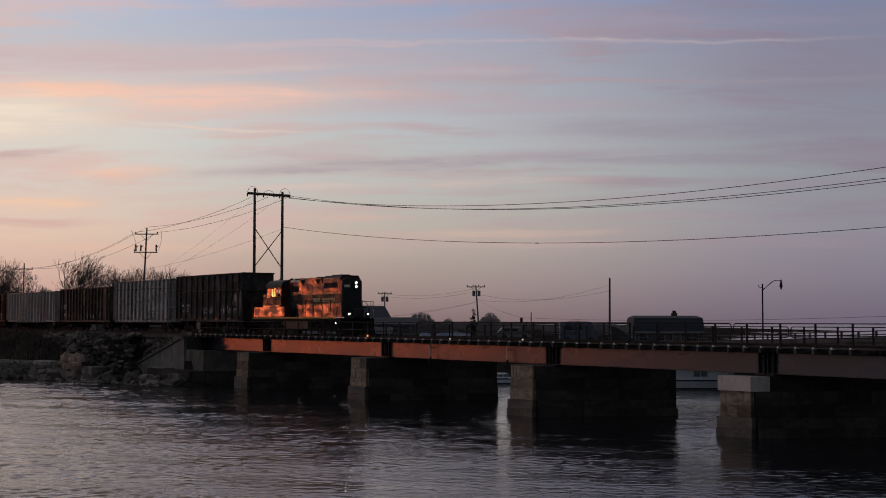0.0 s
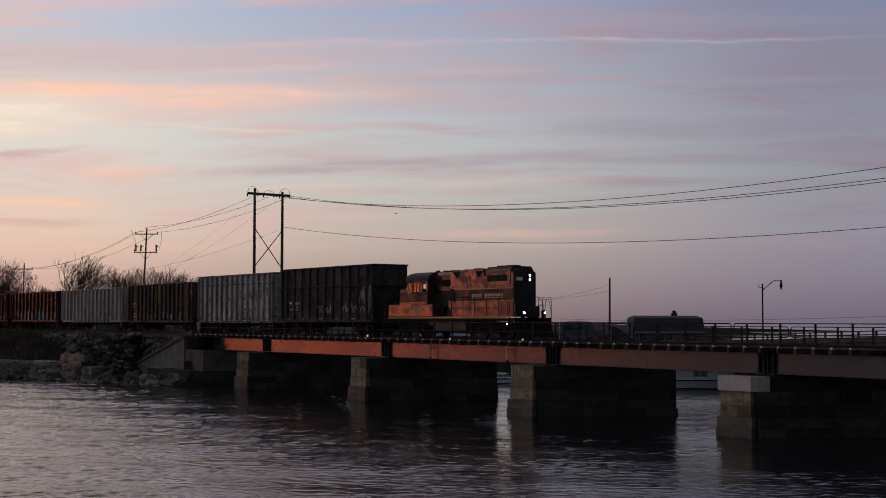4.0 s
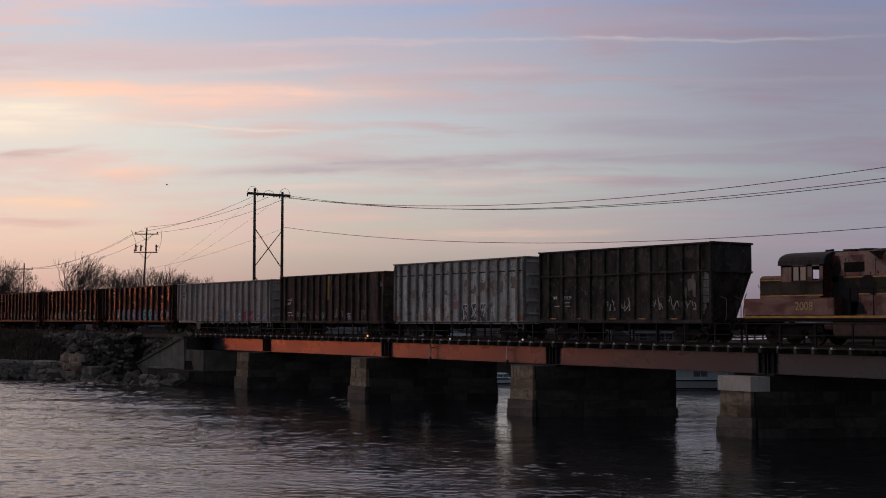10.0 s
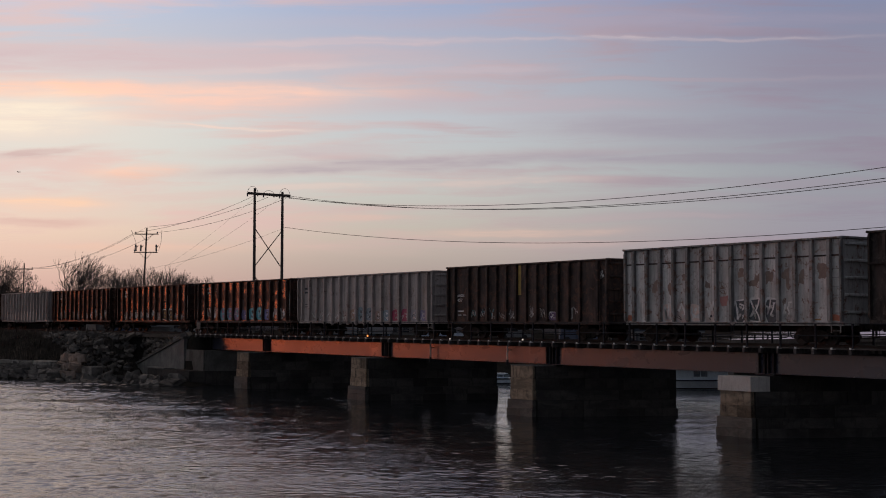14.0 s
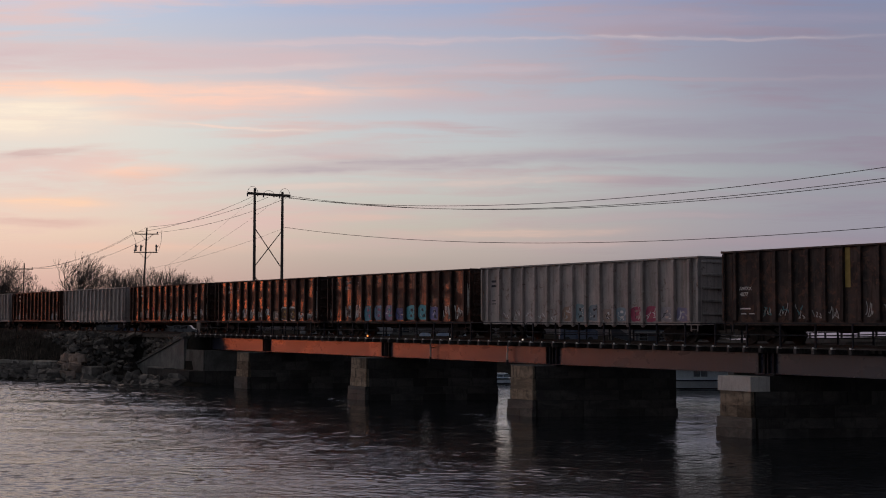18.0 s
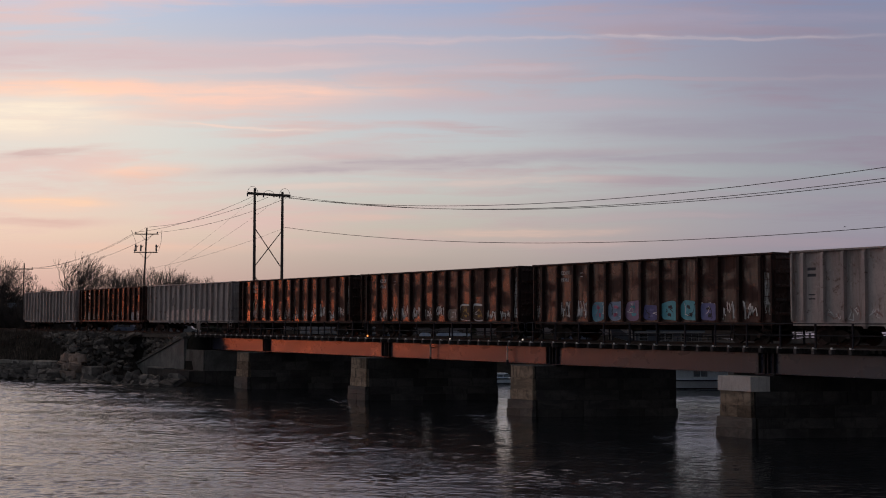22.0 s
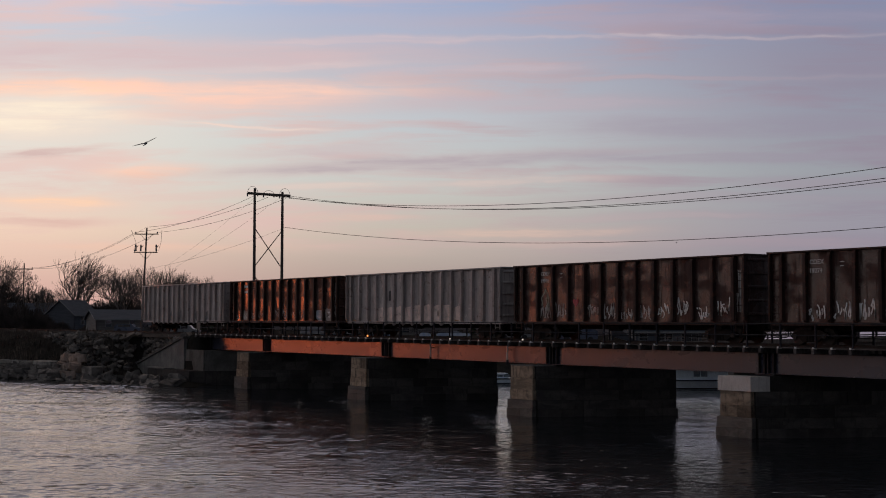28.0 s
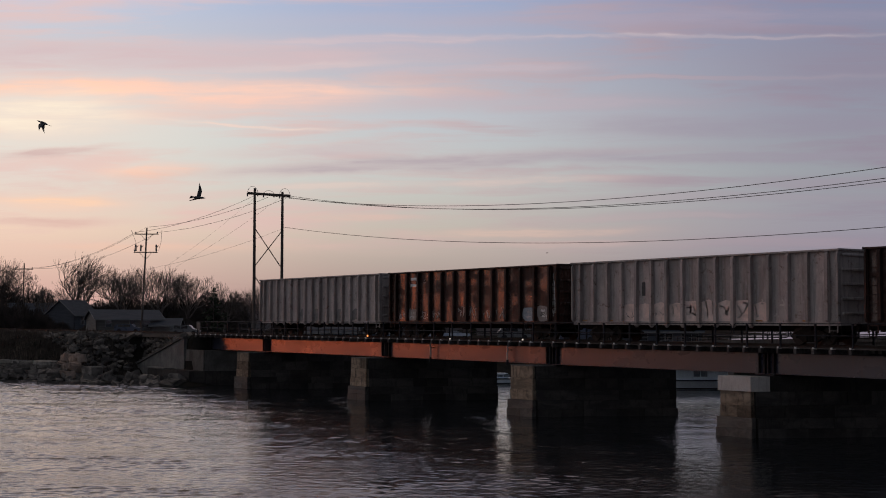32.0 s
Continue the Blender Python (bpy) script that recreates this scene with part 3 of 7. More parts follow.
# ---- water and ground ----
def waves():
    """The water's surface: short wind chop over the part that is seen, flat beyond."""
    near, far, half = 39.0, 170.0, 0.37
    ranges = near * (far / near) ** np.linspace(0, 1, 1180)
    turns = np.linspace(-half, half, 760)
    R, A = np.meshgrid(ranges, turns, indexing="ij")
    px = EYE[0] + R * (np.cos(A) * FWD.x + np.sin(A) * SIDE.x)
    py = EYE[1] + R * (np.cos(A) * FWD.y + np.sin(A) * SIDE.y)
    rng = np.random.default_rng(7)
    h, swell = np.zeros_like(px), np.zeros_like(px)
    wind = 2.45
    for i in range(26):      # slow patches of ruffled and calm water
        wl = 3.0 * (16.0 / 3.0) ** rng.random()
        th = wind + rng.normal() * 0.5
        swell += np.sin(2 * math.pi / wl * (px * math.cos(th) + py * math.sin(th)) + rng.uniform(0, 6.28))
    patch = np.clip(0.9 + 0.075 * swell, 0.4, 1.6)
    for i in range(130):
        wl = 0.20 * (1.1 / 0.20) ** rng.random()
        th = wind + rng.normal() * 0.5
        k = 2 * math.pi / wl
        amp = 0.0023 * wl * (0.4 / wl) ** 0.35
        ph = k * (px * math.cos(th) + py * math.sin(th)) + rng.uniform(0, 6.28)
        keep = np.clip((wl - 0.0026 * R) / wl, 0.4, 1)
        h += amp * np.sin(ph + 0.55 * np.sin(ph)) * keep
    for i in range(7):       # a few longer crests
        wl = rng.uniform(2.2, 4.5)
        th = wind - 0.5 + rng.normal() * 0.25
        h += 0.0016 * wl ** 0.5 * np.sin(2 * math.pi / wl * (px * math.cos(th) + py * math.sin(th)) + rng.uniform(0, 6.28))
    lee = np.clip((A + 0.28) / 0.24, 0, 1)       # the bridge shelters the water to the east
    patch *= 1.5 - 0.66 * lee * lee * (3 - 2 * lee)
    under = np.clip((A + 0.02) / 0.12, 0, 1) * np.clip((R - 57) / 9, 0, 1)      # calm water between the piers
    patch *= (1 + 0.06 * under) * (1 + 1.1 * np.clip((R - 75) / 45, 0, 1) * (1 - lee))
    h *= patch * np.clip((far - R) / 30, 0, 1) * np.clip((R - near) / 2, 0, 1)
    n_r, n_a = R.shape
    verts = np.stack([px, py, h], -1).reshape(-1, 3)
    idx = np.arange(n_r * n_a).reshape(n_r, n_a)
    quads = np.stack([idx[:-1, :-1], idx[1:, :-1], idx[1:, 1:], idx[:-1, 1:]], -1).reshape(-1, 4)
    me = bpy.data.meshes.new("water")
    me.vertices.add(len(verts))
    me.vertices.foreach_set("co", verts.astype(np.float32).ravel())
    me.loops.add(quads.size)
    me.loops.foreach_set("vertex_index", quads.astype(np.int32).ravel())
    me.polygons.add(len(quads))
    me.polygons.foreach_set("loop_start", np.arange(0, quads.size, 4, dtype=np.int32))
    me.update(calc_edges=True)
    me.shade_smooth()
    # the flat rest round it, a little lower
    bm = bmesh.new()
    bm.from_mesh(me)
    big = [bm.verts.new((x, y, -0.16)) for x, y in ((-4500, -4500), (4500, -4500), (4500, 4500), (-4500, 4500))]
    bm.faces.new(big)
    bm.to_mesh(me)
    bm.free()
    me.materials.append(M_WATER)
    return new("water", me)


water = waves()
tagged(water, "dark rippled tidal water reflecting the pink sky", "water", kind="structure")

SHORE = [(-106, -5.5), (-109.5, -6.6), (-117, -8.9), (-124, -10.6), (-130.5, -15), (-150, -24), (-190, -46), (-260, -90), (-420, -190), (-420, -420), (9000, -420),
         (9000, 9000), (-9000, 8700), (-420, 350), (-126, 79), (-117, 67), (-104, 49), (-94, 40), (-103, 30), (-108, 14), (-110, 3), (-109, -2)]


def shore_distance(x, y):
    """How far a place lies from the water's edge; above 0 on land."""
    inside, best, n = False, 1e9, len(SHORE)
    for i in range(n):
        (x0, y0), (x1, y1) = SHORE[i], SHORE[(i + 1) % n]
        if (y0 > y) != (y1 > y) and x < (x1 - x0) * (y - y0) / (y1 - y0) + x0:
            inside = not inside
        dx, dy = x1 - x0, y1 - y0
        k = max(0, min(1, ((x - x0) * dx + (y - y0) * dy) / (dx * dx + dy * dy)))
        best = min(best, math.hypot(x - x0 - k * dx, y - y0 - k * dy))
    return -best if inside else best


def ground_height(x, y):
    d = shore_distance(x, y)
    if abs(x) > 700 or abs(y) > 700:
        return 3.3 if d > 160 else -2.5
    if x > 13.5 and abs(y) < 9:
        return RAIL - 0.42 - max(0, abs(y) - 2.6) * 0.7
    h = -0.35 + d * (0.62 if y < 2 else 0.45) if d > 0 else max(-2.5, -0.35 + d * 0.4)
    h = min(h, 3.95 - 1.5 * max(0.0, min(1.0, (-9.0 - y) / 6)) if y < 4 else 3.35)
    bump = noise.noise((x * 0.23, y * 0.23, 0)) * 0.45 + noise.noise((x * 0.7, y * 0.7, 3)) * 0.22
    if d > 0.5:
        h += bump * min(1.0, (d - 0.5) / 3)
    if y < -3.1 and x > -130:             # low beach below the wing wall
        f = max(0.0, min(1.0, (-124.6 - x) / 3.2))
        h = h * f + min(h, 0.25 + bump * 0.6) * (1 - f)
    if x < -112 and abs(y) < 4.6:          # the railway bank
        if -127.5 <= x <= -113 and -3.05 < y < -1.9:      # the fill behind the sloping wing wall
            return 0.95 + (x + 126.4) * 0.25 + bump * 0.3 + (0.5 if y > -2.4 else 0)
        if y > -3.05 or x < -127.5:
            h = max(h, RAIL - 0.42 - max(0, abs(y) - 2.6) * 0.6)
        if abs(y) < 2.6:
            h = RAIL - 0.42
    return h


def ground():
    xs = [-4500, -2500, -1400, -800, -560, -480, -420] + [-380 + 5 * i for i in range(36)] + [-199 + 1.25 * i for i in range(96)] + \
         [-76 + 6 * i for i in range(28)] + [110, 150, 220, 320, 430, 700, 1400, 2500, 4500]
    ys = [-4500, -2500, -1400, -700, -430, -330, -240, -180, -130, -100] + [-84 + 6 * i for i in range(8)] + [-35 + 1.25 * i for i in range(26)] + [-3.15, -2.72, -2.1, -1.6] + [-1.25 + 1.25 * i for i in range(34)] + \
         [44 + 4 * i for i in range(26)] + [160, 200, 260, 340, 460, 700, 1400, 2500, 4500]
    vs = [(x, y, ground_height(x, y)) for y in ys for x in xs]
    w = len(xs)
    fs = [(j * w + i, j * w + i + 1, (j + 1) * w + i + 1, (j + 1) * w + i) for j in range(len(ys) - 1) for i in range(w - 1)]
    return tagged(part("ground", Mesh().add(vs, fs), M_GROUND, smooth=True, recalc=False), "dark winter grass and earth above the shore", "ground", kind="structure")


ground()

# ballast under the track on the banks
bed = Mesh()
for x0, x1 in ((-420, -113.6), (14, 400)):
    bed.prism([(-2.2, RAIL - 0.5), (-1.5, RAIL - 0.17), (1.5, RAIL - 0.17), (2.2, RAIL - 0.5)], "x", x0, x1)
tagged(part("ballast_bed", bed, M_BALLAST), "grey crushed stone ballast under the track", "ballast", kind="structure")

# ---- track ----
track = thing("railway_track", "single railway track with worn rails on dark timber ties", "railway track", (0, 0, RAIL), kind="structure")
for y in (-0.755, 0.755):
    section = [(y - 0.07, -0.16), (y + 0.07, -0.16), (y + 0.07, -0.145), (y + 0.012, -0.125), (y + 0.012, -0.045), (y + 0.036, -0.03), (y + 0.036, 0),
               (y - 0.036, 0), (y - 0.036, -0.03), (y - 0.012, -0.045), (y - 0.012, -0.125), (y - 0.07, -0.145)]
    part("rail", Mesh().prism(section, "x", -420, 120), M_RAIL, track)
tie_short = Mesh().box(-0.115, 0.115, -1.55, 1.55, -0.40, -0.165, 0.015).data("tie", M_TIMBER)
tie_long = Mesh().box(-0.085, 0.085, -2.38, 2.2, -0.40, -0.165, 0.015).data("tie", M_TIE_END)
TIE_STEP = 0.36
for i in range(205):
    x = -113.4 + TIE_STEP * i
    ob = part("tie", tie_long if i % 3 == 0 else tie_short, M_TIMBER, track)
    ob.location = (x, random.uniform(-0.04, 0.04), random.uniform(-0.006, 0.006))
rest = Mesh()
for x in [-113.9 - 0.55 * i for i in range(330)] + [-39.5 + 0.4 * i for i in range(230)]:
    rest.box(x - 0.11, x + 0.11, -1.3, 1.3, -0.36, -0.165)
tagged(part("ties_beyond", rest, M_TIMBER, track), kind="stuff")

# near and far walkway: planks on the long ties, with bolts
for side in (-1, 1):
    walkway = thing("walkway", "grey timber walkway planks along the bridge edge", "walkway", (0, 0, RAIL), kind="structure")
    for i in range(18):
        x0 = -113.5 + 4.32 * i
        for k, y in enumerate((1.72, 2.0)):
            part("plank", Mesh().box(x0 + 0.01, x0 + 4.3, min(side * y, side * (y + 0.26)), max(side * y, side * (y + 0.26)), -0.163, -0.108 + 0.01 * (i % 2), 0.008), M_PLANK, walkway)
    if side < 0:
        bolts = Mesh()
        for i in range(69):
            x = -113.4 + 3 * TIE_STEP * i
            bolts.box(x - 0.05, x + 0.05, -2.35, -2.27, -0.150, -0.07, 0.02)
            bolts.box(x - 0.04, x + 0.24, -2.37, -2.30, -0.160, -0.148, 0.004)
        tagged(part("bolts", bolts, M_BOLT, walkway, "bright bolt heads"), kind="stuff")


# ---- bridge spans ----
def span(x0, x1, depth=1.06):
    top = RAIL - 0.42
    low = top - depth
    t = thing("bridge_span", "steel plate girder span painted rust red, on stone piers", "bridge span", ((x0 + x1) / 2, 0, low), group="girder spans")
    half = (x1 - x0) / 2
    for side in (-1, 1):
        y = side * 1.1
        g = part("girder", Mesh().box(-half, half, y - 0.012, y + 0.012, 0.03, depth - 0.03), M_GIRDER, t)
        part("top_flange", Mesh().box(-half, half, y - 0.16, y + 0.16, depth - 0.028, depth, 0.004), M_STEEL_DARK, g)
        part("bottom_flange", Mesh().box(-half, half, y - 0.16, y + 0.16, 0, 0.028, 0.004), M_GIRDER, g)
        for x in (-half + 0.06, -half + 0.42, half - 0.42, half - 0.06):
            part("stiffener", Mesh().box(x - 0.045, x + 0.045, y - 0.17, y + 0.17, 0.03, depth - 0.03), M_STEEL_DARK, g)
    for i in range(5):
        x = -half + 0.6 + i * (2 * half - 1.2) / 4
        part("cross_brace", Mesh().box(x - 0.05, x + 0.05, -1.08, 1.08, 0.12, depth - 0.12), M_STEEL_DARK, t)
    for x in (-half + 0.25, half - 0.25):
        for y in (-1.1, 1.1):
            part("bearing", Mesh().box(x - 0.3, x + 0.3, y - 0.28, y + 0.28, -0.10, -0.002, 0.015), M_STEEL_DARK, t)


BEARINGS = [-112.9, -101.35, -82.15, -63.05, -46.0, -29.0, -12.0, 5.0, 14.4]
for i in range(len(BEARINGS) - 1):
    span(BEARINGS[i] + 0.06, BEARINGS[i + 1] - 0.06)

# ---- stone piers ----
BLOCK = Mesh().box(-0.5, 0.5, -0.5, 0.5, -0.5, 0.5, 0.014).data("block", M_STONE)
# side blocks carry the under-deck shade in their colour
BLOCK_DARK = Mesh().box(-0.5, 0.5, -0.5, 0.5, -0.5, 0.5, 0.014).data("block", M_STONE_SHADED)
BLOCK_WET = Mesh().box(-0.5, 0.5, -0.5, 0.5, -0.5, 0.5, 0.016).data("block", M_STONE_WET)
SKEW = 26.0
PIER_TOP = RAIL - 0.42 - 1.06 - 0.10
COURSES = [(-0.9, 0.45), (0.45, 0.98), (0.98, 1.58), (1.58, 2.28), (2.28, PIER_TOP - 0.004)]


def pier(x, y_nose, y_tail, width, concrete=False):
    """A pier whose blunt nose faces -y and whose length runs askew under the track."""
    rng = random.Random(int(-x * 10))
    t = thing("bridge_pier", "weedy granite block pier with a new pale concrete cap" if concrete else "blunt granite block pier, dark and weedy at the waterline",
              "bridge pier", (x, y_nose, -0.9), group="bridge piers")
    c, s = math.cos(radians(SKEW)), math.sin(radians(SKEW))
    length = (y_tail - y_nose) / c
    core = [(-width / 2 + 0.05, 0.05), (width / 2 - 0.05, 0.05), (width / 2 - 0.05 + length * s, length * c - 0.05), (-width / 2 + 0.05 + length * s, length * c - 0.05)]
    part("core", Mesh().prism(core, "z", 0, PIER_TOP + 0.9 - 0.03), M_MORTAR, t)
    for k, (z0, z1) in enumerate(COURSES):
        out = 0.10 * (len(COURSES) - 1 - k) / 4 + (0.10 if k < 2 else 0)
        mesh = BLOCK_WET if k < 2 else BLOCK
        zc, hz = (z0 + z1) / 2 + 0.9, z1 - z0 - 0.010
        if concrete and k == 4:
            continue
        n_nose = 1 if k % 2 else 2
        edges = [0] + sorted(rng.uniform(0.75, 1.25) * i / n_nose for i in range(1, n_nose)) + [1]
        for a, b in zip(edges, edges[1:]):
            ob = part("block", mesh, M_STONE, t)
            w = width + 2 * out
            ob.location, ob.scale = (-w / 2 + (a + b) / 2 * w, 0.14 - out + rng.uniform(-0.02, 0.02), zc), ((b - a) * w - 0.010, 0.3, hz)
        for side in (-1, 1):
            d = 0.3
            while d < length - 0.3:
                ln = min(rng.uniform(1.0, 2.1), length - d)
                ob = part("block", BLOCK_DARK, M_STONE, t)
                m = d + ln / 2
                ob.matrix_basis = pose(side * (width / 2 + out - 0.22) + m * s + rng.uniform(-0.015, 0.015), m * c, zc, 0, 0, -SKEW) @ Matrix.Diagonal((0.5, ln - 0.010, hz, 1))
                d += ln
    # unseen block, added to keep bright sky out of the water's reflection
    d0, d1 = 0.60 * length, length
    rear = [(-width / 2 + d0 * s, d0 * c), (width / 2 + d0 * s, d0 * c), (width / 2 + d1 * s, d1 * c), (-width / 2 + d1 * s, d1 * c)]
    part("rear_block", Mesh().prism(rear, "z", PIER_TOP + 0.9 + 0.004, RAIL - 0.46 + 0.9), M_STONE_SHADED, t)
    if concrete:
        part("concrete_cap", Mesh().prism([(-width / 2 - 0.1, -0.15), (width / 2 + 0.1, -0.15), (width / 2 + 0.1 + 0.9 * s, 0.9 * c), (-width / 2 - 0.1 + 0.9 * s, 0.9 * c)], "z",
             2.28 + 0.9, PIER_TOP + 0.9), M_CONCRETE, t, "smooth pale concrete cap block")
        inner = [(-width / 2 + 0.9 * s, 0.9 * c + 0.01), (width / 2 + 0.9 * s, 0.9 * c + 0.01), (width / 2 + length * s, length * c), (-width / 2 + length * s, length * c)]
        part("seat", Mesh().prism(inner, "z", 2.28 + 0.9, PIER_TOP + 0.9), M_STONE_SHADED, t)
    else:
        seat = [(-width / 2 - 0.04, -0.04), (width / 2 + 0.04, -0.04), (width / 2 + 0.04 + 4 * s, 4 * c), (-width / 2 - 0.04 + 4 * s, 4 * c)]
        part("seat", Mesh().prism(seat, "z", PIER_TOP + 0.9 - 0.004, PIER_TOP + 0.9 + 0.05), M_CONCRETE_OLD, t)
    return t


pier(-103.1, -2.5, 5.6, 2.15)
pier(-83.8, -2.5, 6.2, 2.1)
pier(-64.35, -2.5, 5.6, 2.15)
pier(-46.85, -2.5, 5.6, 2.0, concrete=True)
for x in (-30.0, -13.0, 4.0):
    pier(x, -2.5, 5.6, 2.1)

# ---- abutments and wing wall ----
ab = thing("abutment", "stained concrete bridge abutment with a sloping wing wall", "abutment", (-114.5, 0, 0), kind="structure")
part("breast_wall", Mesh().prism([(-3.2, -2.75), (4.4, -2.75), (7.2, 3.2), (-3.2, 3.2)], "z", -0.8, PIER_TOP), M_CONCRETE_DARK, ab)
part("end_face", Mesh().box(0.32, 4.3, -2.95, -2.752, 0.9, PIER_TOP + 0.06, 0.02), M_CONCRETE_DARK, ab)
part("back_wall", Mesh().prism([(-3.2, -2.7), (0.35, -2.7), (1.6, -1.45), (1.6, 3.2), (-3.2, 3.2)], "z", PIER_TOP, RAIL - 0.45), M_CONCRETE_OLD, ab)
part("bearing_block", Mesh().box(1.5, 1.95, -2.6, -2.2, PIER_TOP, PIER_TOP + 0.25, 0.02), M_CONCRETE, ab)
part("footing_cap", Mesh().box(-5.5, -1.4, -4.36, -3.3, 1.254, 1.37, 0.02), M_CONCRETE_OLD, ab, "pale capping stone")
part("footing_ledge", Mesh().prism([(-5.4, -4.3), (4.3, -4.3), (7.9, 3.3), (-5.4, 3.3)], "z", -0.8, 1.25), M_STONE_SHADED, ab)
wing = Mesh().prism([(0.3, RAIL - 0.4), (-0.3, RAIL - 0.45), (-11.9, 1.25), (-12.1, -0.6), (0.3, -0.6)], "y", -3.1, -2.6)
part("wing_wall", wing, M_CONCRETE_OLD, ab)
part("coping", Mesh().prism([(0.4, RAIL - 0.34), (-0.3, RAIL - 0.38), (-12.2, 1.34), (-12.2, 1.14), (-0.3, RAIL - 0.58), (0.4, RAIL - 0.54)], "y", -3.24, -2.5), M_CONCRETE_DARK, ab)
far_ab = thing("abutment", "stained concrete bridge abutment on the near shore", "abutment", (15.0, 0, 0), kind="structure")
part("breast_wall", Mesh().box(-0.9, 4, -2.7, 3.2, -2.4, PIER_TOP, 0.03), M_CONCRETE_OLD, far_ab)
part("back_wall", Mesh().box(0.2, 4, -2.7, 3.2, PIER_TOP, RAIL - 0.45, 0.02), M_CONCRETE_OLD, far_ab)


# ---- bridge handrails: pipe panels with round ends on posts ----
def handrail(side, z_top, label):
    t = thing("handrail", label, "railing", (0, side * 2.12, RAIL - 0.165), group="bridge handrails")
    step = 6 * TIE_STEP
    posts = [-113.4 + step * i for i in range(36)]
    for i, x in enumerate(posts):
        part("post", Mesh().box(x - 0.045, x + 0.045, -0.045, 0.045, 0, z_top + 0.02, 0.012), M_RAIL_PAINT, t)
    ends = [-113.5] + [b - 1.35 for b in BEARINGS[1:6]] + [-37.0]
    for x0, x1 in zip(ends, ends[1:]):
        low, r = z_top - 0.56, 0.14
        loop = [(x0 + 0.08, 0, low + r), (x0 + 0.08, 0, z_top - r), (x0 + 0.08 + r * 0.3, 0, z_top - r * 0.3), (x0 + 0.08 + r, 0, z_top),
                (x1 - 0.08 - r, 0, z_top), (x1 - 0.08 - r * 0.3, 0, z_top - r * 0.3), (x1 - 0.08, 0, z_top - r), (x1 - 0.08, 0, low + r),
                (x1 - 0.08 - r * 0.3, 0, low + r * 0.3), (x1 - 0.08 - r, 0, low), (x0 + 0.08 + r, 0, low), (x0 + 0.08 + r * 0.3, 0, low + r * 0.3), (x0 + 0.08, 0, low + r)]
        part("pipe_rail", Mesh().tube([(x, -0.06, z) for x, _, z in loop], 0.028, 6, cap=False), M_RAIL_PAINT, t)
    return t


handrail(-1, 1.20, "dark painted pipe handrail along the bridge walkway")
handrail(1, 1.02, "dark painted pipe handrail on the far bridge walkway")


# ---- rolling stock: each vehicle is built with its rear end at x = 0 and the rail head at z = 0 ----
TURNING = []      # (wheelset, x, radius)


def wheelset(t, x, r):
    m = Mesh().tube([(0, -0.95, 0), (0, 0.95, 0)], 0.085, 10)
    for s in (-1, 1):
        m.wheel(0, s * 0.69, s * 0.83, 0, r, 24)
        m.wheel(0, s * 0.67, s * 0.69, 0, r + 0.025, 24)
        m.wheel(0, s * 0.825, s * 0.90, 0, 0.16, 10)
        for a in range(3):
            c, d = math.cos(a * 2.094), math.sin(a * 2.094)
            m.tube([(c * 0.2, s * 0.835, d * 0.2), (c * (r - 0.1), s * 0.835, d * (r - 0.1))], 0.035, 5)
    ob = part("wheelset", m, M_WHEEL, t, "dull steel wheelset")
    ob.location = (x, 0, r)
    TURNING.append((ob, x, r))


def freight_truck(t, x):
    """A three-piece truck: two side frames, bolster, springs."""
    for dx in (-0.89, 0.89):
        wheelset(t, x + dx, 0.42)
    tr = part("truck", Mesh().box(x - 0.22, x + 0.22, -1.0, 1.0, 0.42, 0.72, 0.03), M_UNDER, t)
    for s in (-1, 1):
        y0, y1 = sorted((s * 0.95, s * 1.12))
        frame_shape = [(x - 1.12, 0.52), (x - 1.12, 0.34), (x - 0.72, 0.34), (x - 0.42, 0.14), (x + 0.42, 0.14), (x + 0.72, 0.34), (x + 1.12, 0.34), (x + 1.12, 0.52),
                       (x + 0.6, 0.72), (x + 0.3, 0.76), (x - 0.3, 0.76), (x - 0.6, 0.72)]
        fr = part("side_frame", Mesh().prism(frame_shape, "y", y0, y1), M_UNDER, tr)
        for dx in (-0.89, 0.89):
            y2, y3 = sorted((s * 1.12, s * 1.19))
            part("bearing_cap", Mesh().wheel(x + dx, y2, y3, 0.42, 0.12, 10), M_WHEEL, fr)
        springs = Mesh()
        for dx in (-0.17, 0, 0.17):
            springs.tube([(x + dx, s * 1.13, 0.18), (x + dx, s * 1.13, 0.44)], 0.065, 8)
        part("spring_pack", springs, M_UNDER, fr)


def coupler(t, x, way, z=0.88):
    m = Mesh().box(min(x, x + way * 0.55), max(x, x + way * 0.55), -0.11, 0.11, z - 0.13, z + 0.13, 0.03)
    m.box(min(x + way * 0.5, x + way * 0.72), max(x + way * 0.5, x + way * 0.72), -0.17, 0.2, z - 0.16, z + 0.16, 0.05)
    return part("coupler", m, M_UNDER, t)


def blob(rng, cx, cz, w, h, y, n=14, wild=0.12):
    """An uneven rounded flat patch."""
    ph = [rng.uniform(0, 6.28) for _ in range(3)]
    pts = []
    for i in range(n * 2):
        a = math.pi * i / n
        k = 1 + wild * (math.sin(2 * a + ph[0]) + 0.6 * math.sin(3 * a + ph[1]) + 0.5 * math.sin(5 * a + ph[2]))
        ca, sa = math.cos(a), math.sin(a)
        pts.append((cx + w / 2 * k * math.copysign(abs(ca) ** 0.6, ca), cz + h / 2 * k * math.copysign(abs(sa) ** 0.6, sa)))
    return Mesh().prism(pts, "y", y, y + 0.006)


